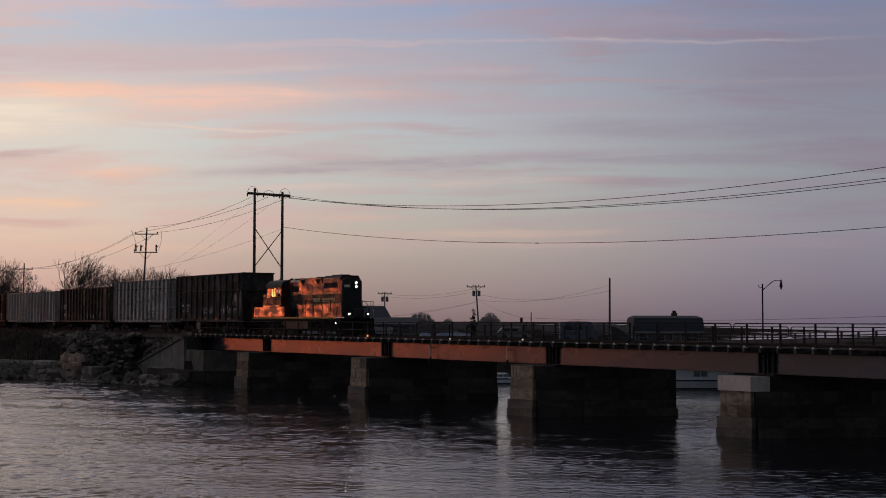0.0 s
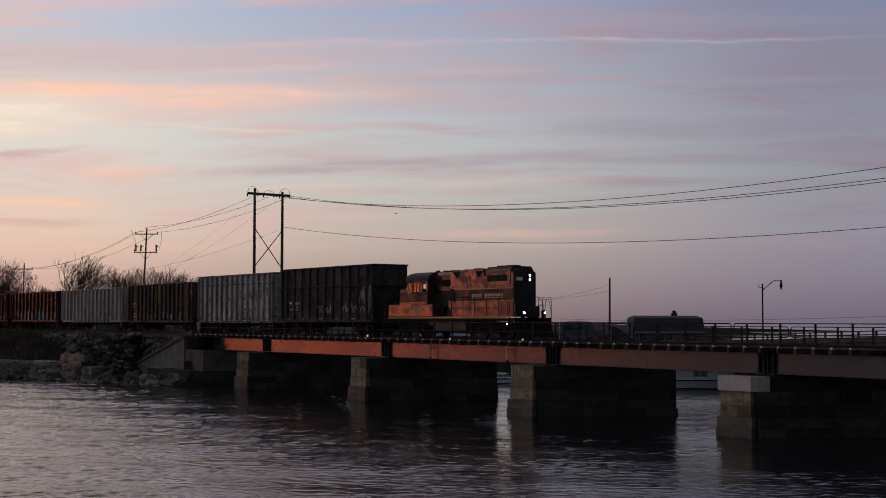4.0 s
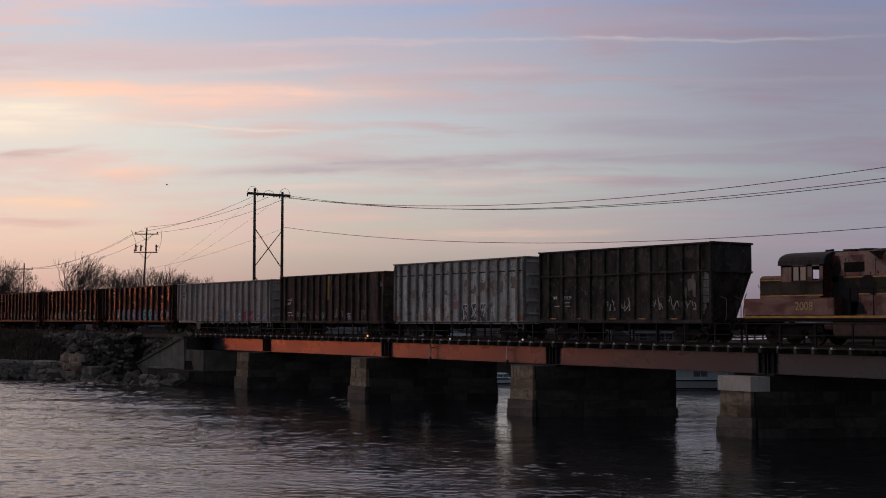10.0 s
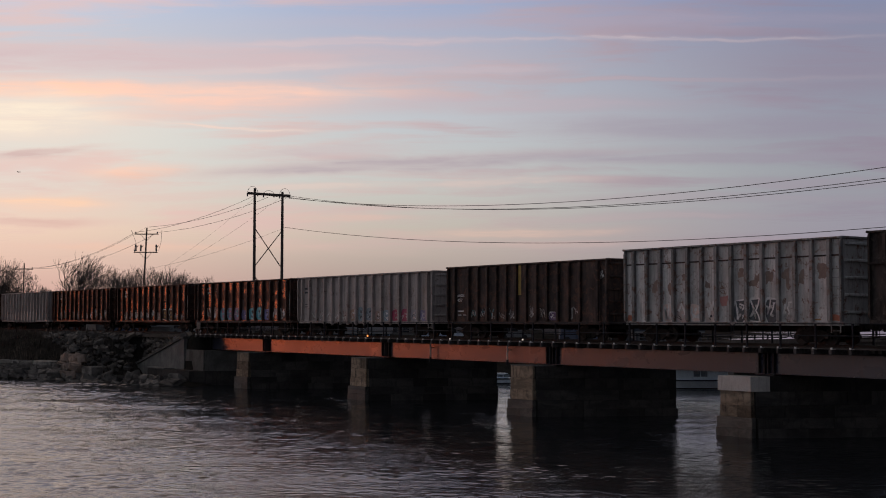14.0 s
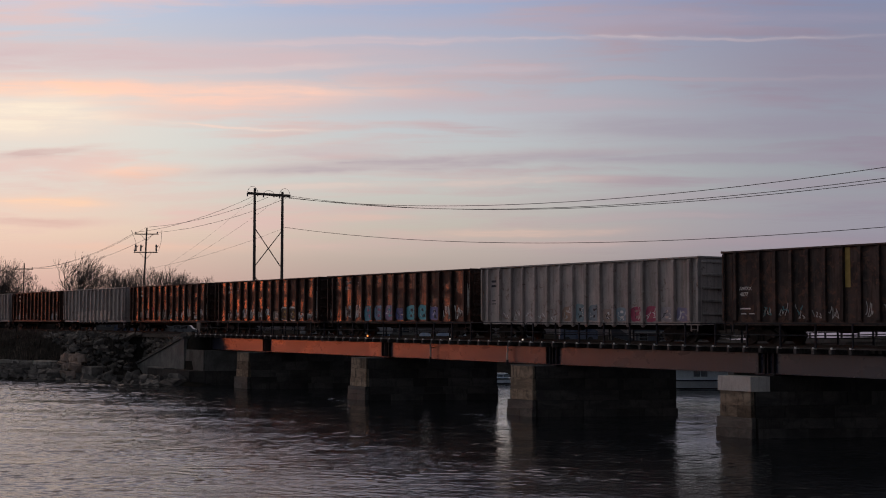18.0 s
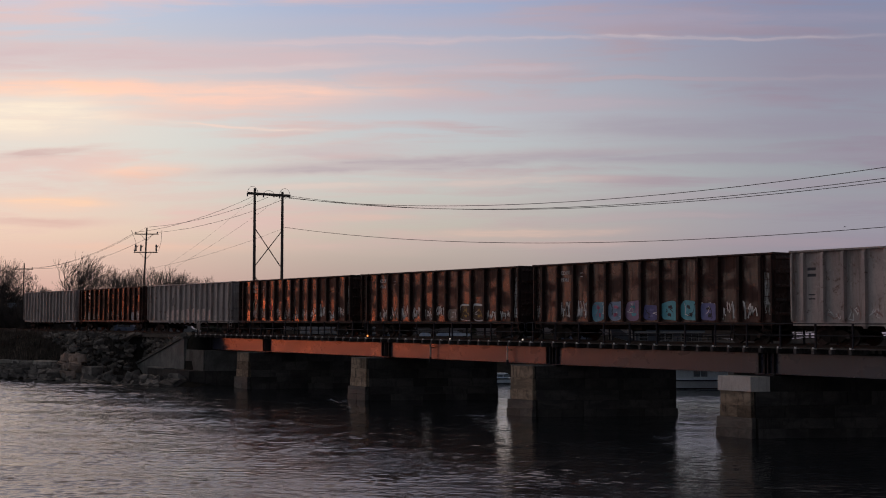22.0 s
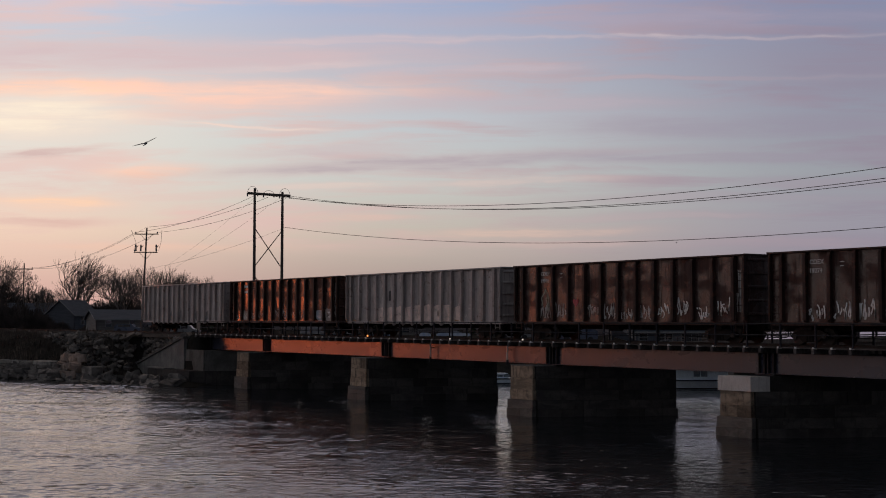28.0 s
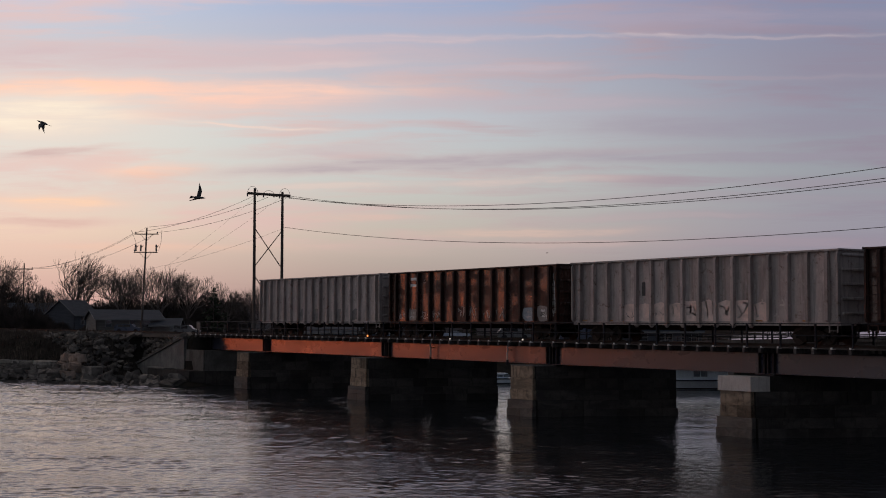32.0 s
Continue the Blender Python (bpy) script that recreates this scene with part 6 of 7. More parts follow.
# ---- trees ----
def bare_tree(label, at, height, spread, seed, wind=0.0, twigs=5, lean=(0, 0)):
    """A leafless tree: a forking trunk, limbs and a crown of fine twigs, drawn to one side by the wind."""
    rng = random.Random(seed)
    t = thing("bare_tree", label, "tree", at, group="bare trees")
    wood, fine = Mesh(), Mesh()

    def grow(p, d, length, r, level):
        pts = [p]
        for _ in range(3):
            d = (d + Vector((rng.uniform(-0.16, 0.16), rng.uniform(-0.16, 0.16), rng.uniform(-0.04, 0.13))) + SIDE * wind * 0.035 * level + Vector((0, 0, 0.03 * level))).normalized()
            p = p + d * length / 3
            pts.append(p)
        (wood if level < 3 else fine).tube(pts, r, 7 if level < 2 else (4 if level < 4 else 3), False, r * 0.62)
        if level >= twigs:
            return
        count = 4 if level < 1 else (3 if level < 3 else rng.choice((2, 3)))
        for i in range(count):
            a = 2 * math.pi * (i + rng.random() * 0.8) / count
            tilt = rng.uniform(0.22, 0.62) * spread * (1.25 if level < 1 else 1)
            s = d.cross(Vector((0, 0, 1)) if abs(d.z) < 0.95 else Vector((1, 0, 0))).normalized()
            q = d.cross(s)
            nd = (d * math.cos(tilt) + (s * math.cos(a) + q * math.sin(a)) * math.sin(tilt)).normalized()
            start = pts[-1] if i < 2 else pts[-2]
            grow(start, nd, length * rng.uniform(0.74, 0.9), max(r * 0.62, 0.026), level + 1)
    grow(Vector((0, 0, -0.3)), Vector((lean[0], lean[1], 1)).normalized(), height * 0.19, height * 0.019, 0)
    part("trunk", wood, M_BARK, t, recalc=False)
    part("crown", fine, M_BARK, t, "fine bare twigs", recalc=False)
    return t


def evergreen(label, at, height, width, seed):
    rng = random.Random(seed)
    t = thing("evergreen_tree", label, "tree", at, group="evergreen trees")
    part("trunk", Mesh().tube([(0, 0, -0.2), (0, 0, height * 0.9)], height * 0.018, 7, True, 0.03), M_BARK, t)
    crown = Mesh()
    tiers = 13
    for tier in range(tiers):      # boughs in uneven tiers, each a spray of small needle clumps
        k = (tier + rng.uniform(0.1, 0.6)) / tiers
        for bough in range(2 + int(7 * (1 - k))):
            a = rng.uniform(0, 6.28)
            reach = width / 2 * (1 - k) ** 0.85 * rng.uniform(0.45, 1.15) + 0.08
            root = Vector((0, 0, height * (0.10 + 0.88 * k)))
            out = Vector((math.cos(a), math.sin(a), rng.uniform(-0.25, 0.2)))
            across = Vector((-math.sin(a), math.cos(a), 0))
            for j in range(5 + int(20 * (1 - k))):
                f = rng.random() ** 0.7
                c = root + out * (reach * f) + across * rng.uniform(-0.22, 0.22) * reach * (1.1 - f) + Vector((0, 0, rng.uniform(-0.05, 0.08) * height * 0.4))
                g = rng.uniform(0.08, 0.16) * (width / 3) ** 0.4
                d1, d2 = (out + across * rng.uniform(-0.8, 0.8)) * g * 1.6, (across + Vector((0, 0, rng.uniform(-0.7, 0.7)))) * g
                crown.add([c - d2, c + d1, c + d2, c - d1 * 0.3 + Vector((0, 0, g * 0.8))], [(0, 1, 2), (0, 2, 3)])
    part("crown", crown, M_NEEDLE, t, recalc=False)
    return t


big = bare_tree("large windswept bare tree behind the houses", (-255.5, 35.0, 3.4), 21.0, 1.25, 21, 0.75, 6)
dense = bare_tree("dense round bare tree behind a low house", (-236, 44, 3.4), 17.5, 1.35, 8, 0.2, 6)
small = bare_tree("bare tree with fine upright twigs", (-262, 22, 3.4), 19.0, 1.1, 14, 0.6, 6)
for src, at, k, turn in ((dense, (-240, 38.5, 3.4), 0.95, 80), (dense, (-231, 48, 3.4), 0.85, 200), (small, (-270, 20, 3.4), 1.05, 40), (small, (-285, 30, 3.4), 1.0, 140), (small, (-275, 42, 3.4), 0.9, 250),
                         (dense, (-300, 60, 3.4), 1.0, 20), (small, (-268, 52, 3.4), 0.8, 300), (small, (-262, 58, 3.4), 0.85, 10), (dense, (-290, 22, 3.4), 0.8, 120), (small, (-250, 27, 3.4), 0.62, 70),
                         (small, (-224, 52, 3.4), 0.62, 90), (small, (-222, 56, 3.4), 0.58, 200), (dense, (-228, 60, 3.4), 0.5, 45), (dense, (-222, 66, 3.4), 0.46, 145), (small, (-232, 64, 3.4), 0.6, 20)):
    ob = copy_thing(src, pose(*at, 0, 0, turn))
    ob.scale = (k, k, k)
evergreen("dark pointed evergreen beside bare trees", (-212.5, 44.5, 3.3), 8.4, 6.6, 2)
evergreen("dark low evergreen by the house", (-207, 30.5, 3.4), 4.0, 4.2, 4)
evergreen("small pointed evergreen against the sky", (-187.8, 82.1, 3.1), 4.9, 2.6, 6)

# rounded winter bushes and far woods
def woods(label, rows, seed, mat=None, thick=260, base=3.1, twig=(0.35, 1.3)):
    rng = random.Random(seed)
    m = Mesh()
    for cx, cy, rad, top in rows:
        for i in range(int(thick * rad)):
            a, k = rng.uniform(0, 6.28), rng.random() ** 0.5
            x, y = cx + math.cos(a) * rad * k, cy + math.sin(a) * rad * k
            h = top * (1 - 0.55 * k * k) * rng.uniform(0.5, 1.05)
            s = rng.uniform(*twig)
            z = base + h - s * 0.5
            lx, ly = math.cos(a) * k * 0.5 * s + rng.uniform(-0.3, 0.3) * s, math.sin(a) * k * 0.5 * s + rng.uniform(-0.3, 0.3) * s
            w = rng.uniform(0.02, 0.07) * (1 + rad * 0.06)
            m.add([(x - w * SIDE.x, y - w * SIDE.y, z - s * 0.5), (x + w * SIDE.x, y + w * SIDE.y, z - s * 0.5), (x + lx, y + ly, z + s * 0.5)], [(0, 1, 2)])
            if i % 6 == 0:
                m.tube([(x, y, base - 0.1), (x + lx, y + ly, z)], 0.03, 3, False, 0.01)
    return tagged(part("far_woods", m, mat or M_SCRUB, recalc=False), label, "woods", kind="stuff")


woods("round brown winter bushes behind the far shore", [(-193.9, 75.2, 2.9, 4.2), (-191.2, 79.0, 1.6, 3.1), (-173.2, 74.9, 2.1, 4.0), (-190, 86, 3.5, 2.8), (-160, 88, 4.5, 2.4), (-178, 96, 5, 2.6)], 3, None, 800, 3.1, (0.15, 0.55))
far_rows = []
rng = random.Random(9)
for i in range(46):
    az = -0.33 + 0.66 * i / 45 + rng.uniform(-0.008, 0.008)
    dist = rng.uniform(300, 380) if az < -0.1 else rng.uniform(330, 420)
    d = FWD * (dist * math.cos(az)) + SIDE * (dist * math.sin(az))
    if az > 0.17:
        continue
    far_rows.append((EYE[0] + d.x, EYE[1] + d.y, rng.uniform(6, 9), rng.uniform(4.5, 8.0) if az < -0.12 else rng.uniform(1.6, 2.9)))
woods("low line of distant winter woods", far_rows, 4, None, 330, 3.1, (0.3, 0.9))


def seen_from_bridge(az, dist):
    d = FWD * (dist * math.cos(az)) + SIDE * (dist * math.sin(az))
    return EYE[0] + d.x, EYE[1] + d.y


brush_rows = []
for i in range(20):
    az = -0.34 + 0.185 * i / 19
    brush_rows.append((*seen_from_bridge(az, rng.uniform(268, 285)), rng.uniform(2.6, 3.8), rng.uniform(5.0, 7.4) + (1.8 if az > -0.24 else 2.6 if az < -0.285 else 0)))
woods("dark thicket of winter brush behind the houses", brush_rows, 6, M_BRUSH, 620)
woods("dark low brush in front of the shaded houses", [(*seen_from_bridge(az, 236), r, top) for az, r, top in
      ((-0.332, 2.4, 6.2), (-0.320, 2.2, 5.4), (-0.308, 2.1, 5.6), (-0.297, 1.8, 4.2), (-0.29, 1.5, 3.2), (-0.279, 1.2, 2.0), (-0.262, 0.9, 1.3), (-0.335, 2.6, 5.6))], 7, M_BRUSH, 640, 3.7)
woods("dark shrubs by the ranch house", [(*seen_from_bridge(az, d), r, top) for az, d, r, top in ((-0.25, 219, 0.8, 1.5), (-0.237, 219, 0.7, 1.1), (-0.206, 221, 1.0, 2.0), (-0.19, 232, 1.6, 2.6))], 8, M_BRUSH, 420, 3.7)

# unseen tall bare trees, added on the west shore to break up the last sunlight
shade = bare_tree("unseen tall bare tree added on the western shore to break up sunlight", (-214, -62, 2.3), 20, 1.0, 31, 0.2, 6)
for i, (x, y, k) in enumerate(((-190, -60, 1.0), (-200, -72, 1.1), (-176, -62, 1.0), (-225, -75, 0.9), (-240, -66, 0.8), (-258, -74, 0.85), (-276, -70, 0.8))):
    ob = copy_thing(shade, pose(x, y, 2.3, 0, 0, 67 * i))
    ob.scale = (k, k, k)


# ---- houses ----
def window(parent, x, z, w, h, y, out=-1):
    """A window on a wall that faces -y or +y of the house."""
    y0, y1 = sorted((y, y + out * 0.06))
    fr = part("window", Mesh().box(x - w / 2 - 0.08, x + w / 2 + 0.08, y0, y1, z - 0.08, z).box(x - w / 2 - 0.08, x + w / 2 + 0.08, y0, y1, z + h, z + h + 0.08)
              .box(x - w / 2 - 0.08, x - w / 2, y0, y1, z, z + h).box(x + w / 2, x + w / 2 + 0.08, y0, y1, z, z + h).box(x - w / 2, x + w / 2, y0, y1, z + h / 2 - 0.03, z + h / 2 + 0.03), M_TRIM_OLD, parent)
    y2, y3 = sorted((y + out * 0.01, y + out * 0.03))
    part("pane", Mesh().box(x - w / 2, x + w / 2, y2, y3, z, z + h), M_PANE, fr)


def house(label, at, turn, length, depth, eave, ridge, wall, roof, windows=(), hip=0.0, chimney=None, steep=None, door=None):
    """A gabled house; its long wall faces its own -y. hip: how far the ridge ends stand back; steep: a lower steep slope (x out, height)."""
    t = thing("house", label, "house", at, turn=turn, group="shore houses")
    a, b = length / 2, depth / 2
    part("wall", Mesh().box(-a, a, -b, -b + 0.2, -0.6, eave).box(-a, a, b - 0.2, b, -0.6, eave).prism([(-b, -0.6), (b, -0.6), (b, eave), (0, ridge - 0.15 if not hip else eave), (-b, eave)], "x", -a, -a + 0.2)
         .prism([(-b, -0.6), (b, -0.6), (b, eave), (0, ridge - 0.15 if not hip else eave), (-b, eave)], "x", a - 0.2, a), wall, t)
    o = 0.35
    r = Mesh()
    if steep:
        kx, kz = steep
        for s in (-1, 1):
            r.add([(-a - o, s * (b + o), eave - 0.1), (a + o, s * (b + o), eave - 0.1), (a + o - kx, s * (b - kx), kz), (-a - o + kx, s * (b - kx), kz), (a - hip, 0, ridge), (-a + hip, 0, ridge)], [(0, 1, 2, 3), (3, 2, 4, 5)])
        for s in (-1, 1):
            r.add([(s * (a + o), -b - o, eave - 0.1), (s * (a + o), b + o, eave - 0.1), (s * (a + o - kx), b - kx, kz), (s * (a + o - kx), -b + kx, kz), (s * (a - hip), 0, ridge)], [(0, 1, 2, 3), (3, 2, 4)])
        r.box(-a - o, a + o, -b - o, b + o, eave - 0.2, eave - 0.08)
    else:
        for s in (-1, 1):
            r.add([(-a - o, s * (b + o), eave - 0.12), (a + o, s * (b + o), eave - 0.12), (a + o - hip, 0, ridge), (-a - o + hip, 0, ridge),
                   (-a - o, s * (b + o), eave - 0.26), (a + o, s * (b + o), eave - 0.26), (a + o - hip, 0, ridge - 0.14), (-a - o + hip, 0, ridge - 0.14)],
                  [(0, 1, 2, 3), (4, 5, 6, 7), (0, 1, 5, 4), (0, 3, 7, 4), (1, 2, 6, 5)])
            if hip:
                r.add([(s * (a + o), -b - o, eave - 0.12), (s * (a + o), b + o, eave - 0.12), (s * (a + o - hip), 0, ridge)], [(0, 1, 2)])
    part("roof", r, roof, t)
    fas = part("fascia", Mesh().box(-a - o, a + o, -b - o - 0.03, -b - o + 0.03, eave - 0.3, eave - 0.1), M_TRIM_OLD, t)
    if not hip:
        for s in (-1, 1):
            part("gable_trim", Mesh().tube([(s * (a + o), -b - o, eave - 0.2), (s * (a + o), 0, ridge - 0.08), (s * (a + o), b + o, eave - 0.2)], 0.07, 4), M_TRIM_OLD, fas)
    for x, z, w, h in windows:
        window(t, x, z, w, h, -b)
    if chimney:
        x, y, h = chimney
        c = part("chimney", Mesh().box(x - 0.35, x + 0.35, y - 0.35, y + 0.35, ridge - 0.8, ridge + h), M_BRICK, t)
        part("flue_cap", Mesh().box(x - 0.2, x + 0.2, y - 0.2, y + 0.2, ridge + h, ridge + h + 0.3), M_STEEL_DARK, c)
    if door:
        x, w = door
        part("door", Mesh().box(x - w / 2, x + w / 2, -b - 0.05, -b, -0.4, 1.7), M_RED_DOOR, t)
    return t


TURN = math.degrees(math.atan2(SIDE.y, SIDE.x))
house("low grey ranch house with a long shingled roof", (-206.6, 26.2, 3.9), TURN + 30, 10.8, 6.0, 2.1, 3.55, M_SIDING, M_SHINGLE, [(2.6, 0.75, 1.4, 1.1), (0.4, 0.6, 0.8, 1.2), (-3.4, 0.8, 0.9, 1.0)])
house("dark steep-gabled house with white trim among trees", (-238, 28.2, 4.0), TURN + 72, 7.5, 6.0, 2.7, 5.4, M_SIDING_DARK, M_SHINGLE, [(-1.2, 1.0, 1.0, 1.2), (1.5, 1.0, 1.0, 1.2)], door=(2.6, 1.3))
house("dark house with a tall roof behind trees", (-254, 25.5, 3.8), TURN + 8, 7.5, 6.0, 2.6, 5.2, M_SIDING_DARK, M_SHINGLE, [(-2, 1.0, 1.0, 1.2)])
house("small grey shed with a light roof beside parked vehicles", (-203.4, 32.2, 3.4), TURN, 4.4, 4.0, 1.6, 2.7, M_SIDING, M_SHINGLE)
house("grey shingled cottage with a gable roof", (-197.5, 66.5, 3.3), TURN + 30, 6.0, 5.5, 2.6, 5.0, M_SIDING_DARK, M_SHINGLE, [(0.5, 0.9, 1.2, 1.2)])
house("grey shingled building with a gambrel roof and a chimney", (-125.1, 67.4, 3.2), TURN, 8.3, 6.4, 1.35, 3.25, M_SIDING_DARK, M_SHINGLE_DARK,
      [(-3.2, 0.1, 1.0, 0.85), (-1.0, 0.1, 1.0, 0.85), (0.0, 0.1, 0.9, 0.85), (2.2, 0.1, 1.2, 0.85), (3.3, 0.1, 0.8, 0.85)], hip=0.1, chimney=(1.35, 0.6, 0.35), steep=(0.18, 2.95))
house("low white-windowed house on the far shore", (-188, 66, 3.3), TURN, 7.0, 5.0, 2.0, 3.0, M_SIDING, M_SHINGLE, [(-2, 0.6, 1.1, 1.0), (0, 0.6, 1.1, 1.0), (2, 0.6, 1.1, 1.0)])
for i, (x, y) in enumerate(((-154, 32.5), (-151.5, 35.5), (-149, 39))):
    house("blue-painted waterfront shed beside the track", (x, y, 3.4), TURN, 3.0, 3.0, 0.9, 1.5, M_BLUE, M_SHINGLE, [(0.2, 0.2, 0.9, 0.5)])


# ---- boats and vehicles ----
def moored_boat(label, at, turn, length, beam, free, cabin):
    t = thing("boat", label, "boat", at, turn=turn, group="moored boats")
    h = length / 2
    def sec(z, k, bow):
        return [(-h, -beam / 2 * k), (h * 0.45, -beam / 2 * k), (h * 0.8, -beam * 0.33 * k), (h + bow, 0), (h * 0.8, beam * 0.33 * k), (h * 0.45, beam / 2 * k), (-h, beam / 2 * k)]
    a, b = sec(0, 0.9, -0.3), sec(0, 1, 0.3)
    n = len(a)
    m = Mesh().add([(x, y, -0.3) for x, y in a] + [(x, y, free) for x, y in b], [(i, (i + 1) % n, (i + 1) % n + n, i + n) for i in range(n)] + [tuple(range(n)), tuple(range(n, 2 * n))])
    part("hull", m, M_HULL, t)
    part("boot_stripe", Mesh().box(-h * 0.99, h * 0.6, -beam / 2 - 0.012, -beam / 2 + 0.1, 0.02, 0.13), M_HULL_DARK, t)
    part("rub_rail", Mesh().box(-h, h * 0.5, -beam / 2 - 0.06, -beam / 2 + 0.1, free - 0.11, free), M_HULL_DARK, t)
    x0, x1, ch = cabin
    c = part("cabin", Mesh().prism([(x0, free), (x1, free), (x1 - 0.35, free + ch), (x0, free + ch)], "y", -beam / 2 + 0.25, beam / 2 - 0.25), M_HULL, t)
    part("cabin_roof", Mesh().box(x0 - 0.2, x1 - 0.1, -beam / 2 + 0.1, beam / 2 - 0.1, free + ch, free + ch + 0.1, 0.03), M_HULL, c)
    for k in range(2):
        x = x0 + (x1 - x0) * 0.22 + k * 0.62
        part("window", Mesh().box(x, x + 0.54, -beam / 2 + 0.235, -beam / 2 + 0.245, free + ch * 0.3, free + ch * 0.85), M_TRIM_DULL, c)
    return t


moored_boat("long pale blue cabin boat moored behind the bridge", (-79.6, 33.4, 0), TURN, 13.0, 3.6, 0.82, (-6.4, 1.0, 0.85))
moored_boat("small white boat moored near the far shore", (-92.0, 21.6, 0), TURN, 4.4, 1.8, 0.75, (-1.0, 0.6, 0.7))
moored_boat("small grey workboat with gear by the far shore", (-97.5, 21.0, 0), TURN + 20, 4.0, 1.6, 0.55, (-1.2, 0.2, 0.35))


def covered_boat(label, at, turn, length):
    t = thing("covered_boat", label, "boat", at, turn=turn, group="laid-up boats")
    part("cover", Mesh().prism([(-length / 2, 0.35), (length / 2, 0.35), (length / 2 - 0.1, 0.62), (length * 0.1, 0.92), (-length * 0.35, 0.8), (-length / 2, 0.6)], "y", -0.9, 0.9), M_TARP, t)
    part("stand", Mesh().box(-length * 0.3, -length * 0.25, -0.7, 0.7, -0.2, 0.36).box(length * 0.25, length * 0.3, -0.7, 0.7, -0.2, 0.36), M_STEEL_DARK, t)


covered_boat("laid-up boat under a pale blue tarpaulin", (-148.3, 50.6, 3.35), TURN, 4.8)
covered_boat("low boat under a white and blue cover", (-150.5, 47.4, 3.3), TURN, 1.6)


def vehicle(label, at, turn, length, height, width, mat, box=False):
    t = thing("parked_vehicle", label, "van" if box else "car", at, turn=turn, group="parked vehicles")
    h = length / 2
    if box:
        body = [(-h, 0.35), (h, 0.35), (h, height * 0.55), (h - 0.25, height * 0.62), (h - 0.75, height), (-h, height)]
    else:
        body = [(-h, 0.3), (h, 0.3), (h, 0.75), (h - 0.9, 0.9), (h - 1.5, height), (-h + 0.5, height), (-h, 0.95)]
    b = part("body", Mesh().prism(body, "y", -width / 2, width / 2), mat, t)
    wz0, wz1 = (height * 0.6, height * 0.9) if box else (0.95, height - 0.08)
    for i in range(2):
        x0 = -h + 0.6 + i * (length - 2.2) / 2
        part("window", Mesh().box(x0, x0 + (length - 2.4) / 2, -width / 2 - 0.012, -width / 2 + 0.01, wz0, wz1), M_PANE, b)
    for x in (-h * 0.62, h * 0.62):
        for y in (-width / 2 + 0.1, width / 2 - 0.1):
            w = part("wheel", Mesh().wheel(x, y - 0.11, y + 0.11, 0.32, 0.32, 16), M_TYRE, t)
    return t


vehicle("parked silver car by the shed", (-187.6, 28.6, 3.55), TURN, 4.4, 1.45, 1.8, M_CAR_BODY)
vehicle("parked dark car in front of the ranch house", (-201.5, 25.0, 3.75), TURN, 4.2, 1.4, 1.8, M_DARK_BODY)
vehicle("parked dark blue van on the far shore", (-115.6, 45.0, 3.35), TURN, 4.2, 2.3, 2.0, M_DARK_BODY, True)
vehicle("parked white pickup beside the road", (-135.6, 51.2, 3.35), TURN, 4.2, 1.5, 1.8, M_CAR_BODY)
drift = thing("beached_boat", "dark canoe-shaped hull leaning by the van", "boat", (-113.2, 48.5, 3.4), turn=TURN)
part("hull", Mesh().prism([(-0.6, 1.75), (0.2, 1.6), (2.3, 0.05), (1.6, 0.05), (-0.5, 0.6)], "y", -0.4, 0.4), M_HULL_DARK, drift)
part("support", Mesh().box(-0.5, -0.3, -0.5, 0.5, -0.1, 0.7), M_STEEL_DARK, drift)

# ---- the road bridge beyond, with its railing ----
road = thing("road_bridge", "low dark concrete road bridge beyond the railway", "road bridge", (-71.8, 20.5, 0), kind="structure")
rd = Vector((-48.06 + 71.82, 10.87 - 20.51, 4.9 - 4.29))
ru = Vector((rd.x, rd.y, 0)).normalized()
rn = Vector((-ru.y, ru.x, 0))
length = Vector((rd.x, rd.y, 0)).length
rise = rd.z / length
def on_road(d, out, z):
    p = ru * d + rn * out
    return (p.x, p.y, 4.29 + rise * d + z)
def road_box(m, d0, d1, o0, o1, z0, z1):
    vs = [on_road(d, o, z) for d in (d0, d1) for o in (o0, o1) for z in (z0, z1)]
    return m.add(vs, [(0, 1, 3, 2), (4, 6, 7, 5), (0, 4, 5, 1), (2, 3, 7, 6), (0, 2, 6, 4), (1, 5, 7, 3)])
part("road_deck", road_box(Mesh(), -9, 36, 0.3, 8.5, -1.5, -0.1), M_ROAD_EDGE, road)
part("carriageway", road_box(Mesh(), -9, 36, 0.8, 8.0, -0.096, -0.06), M_ASPHALT, road)
part("parapet_kerb", road_box(Mesh(), -9, 36, 0.2, 0.5, -0.3, 0.0), M_ROAD_EDGE, road)
for d in (3, 19, 34):
    part("road_pier", road_box(Mesh(), d - 0.5, d + 0.5, 0.8, 8.0, -5.6, -1.51), M_CONCRETE_OLD, road)
rail = thing("road_railing", "dark pipe railing along the road bridge", "railing", (-71.8, 20.5, 0))
for i in range(22):
    d = -8 + 2.0 * i
    part("post", road_box(Mesh(), d - 0.05, d + 0.05, 0.3, 0.4, -0.02, 0.34), M_RAIL_PAINT, rail)
for z in (0.14, 0.34):
    part("pipe_rail", Mesh().tube([on_road(-9, 0.35, z), on_road(36, 0.35, z)], 0.035, 6), M_RAIL_PAINT, rail)

# ---- poles and lines ----
def tilted(base, top, k):
    return Vector(base) + (Vector(top) - Vector(base)) * k


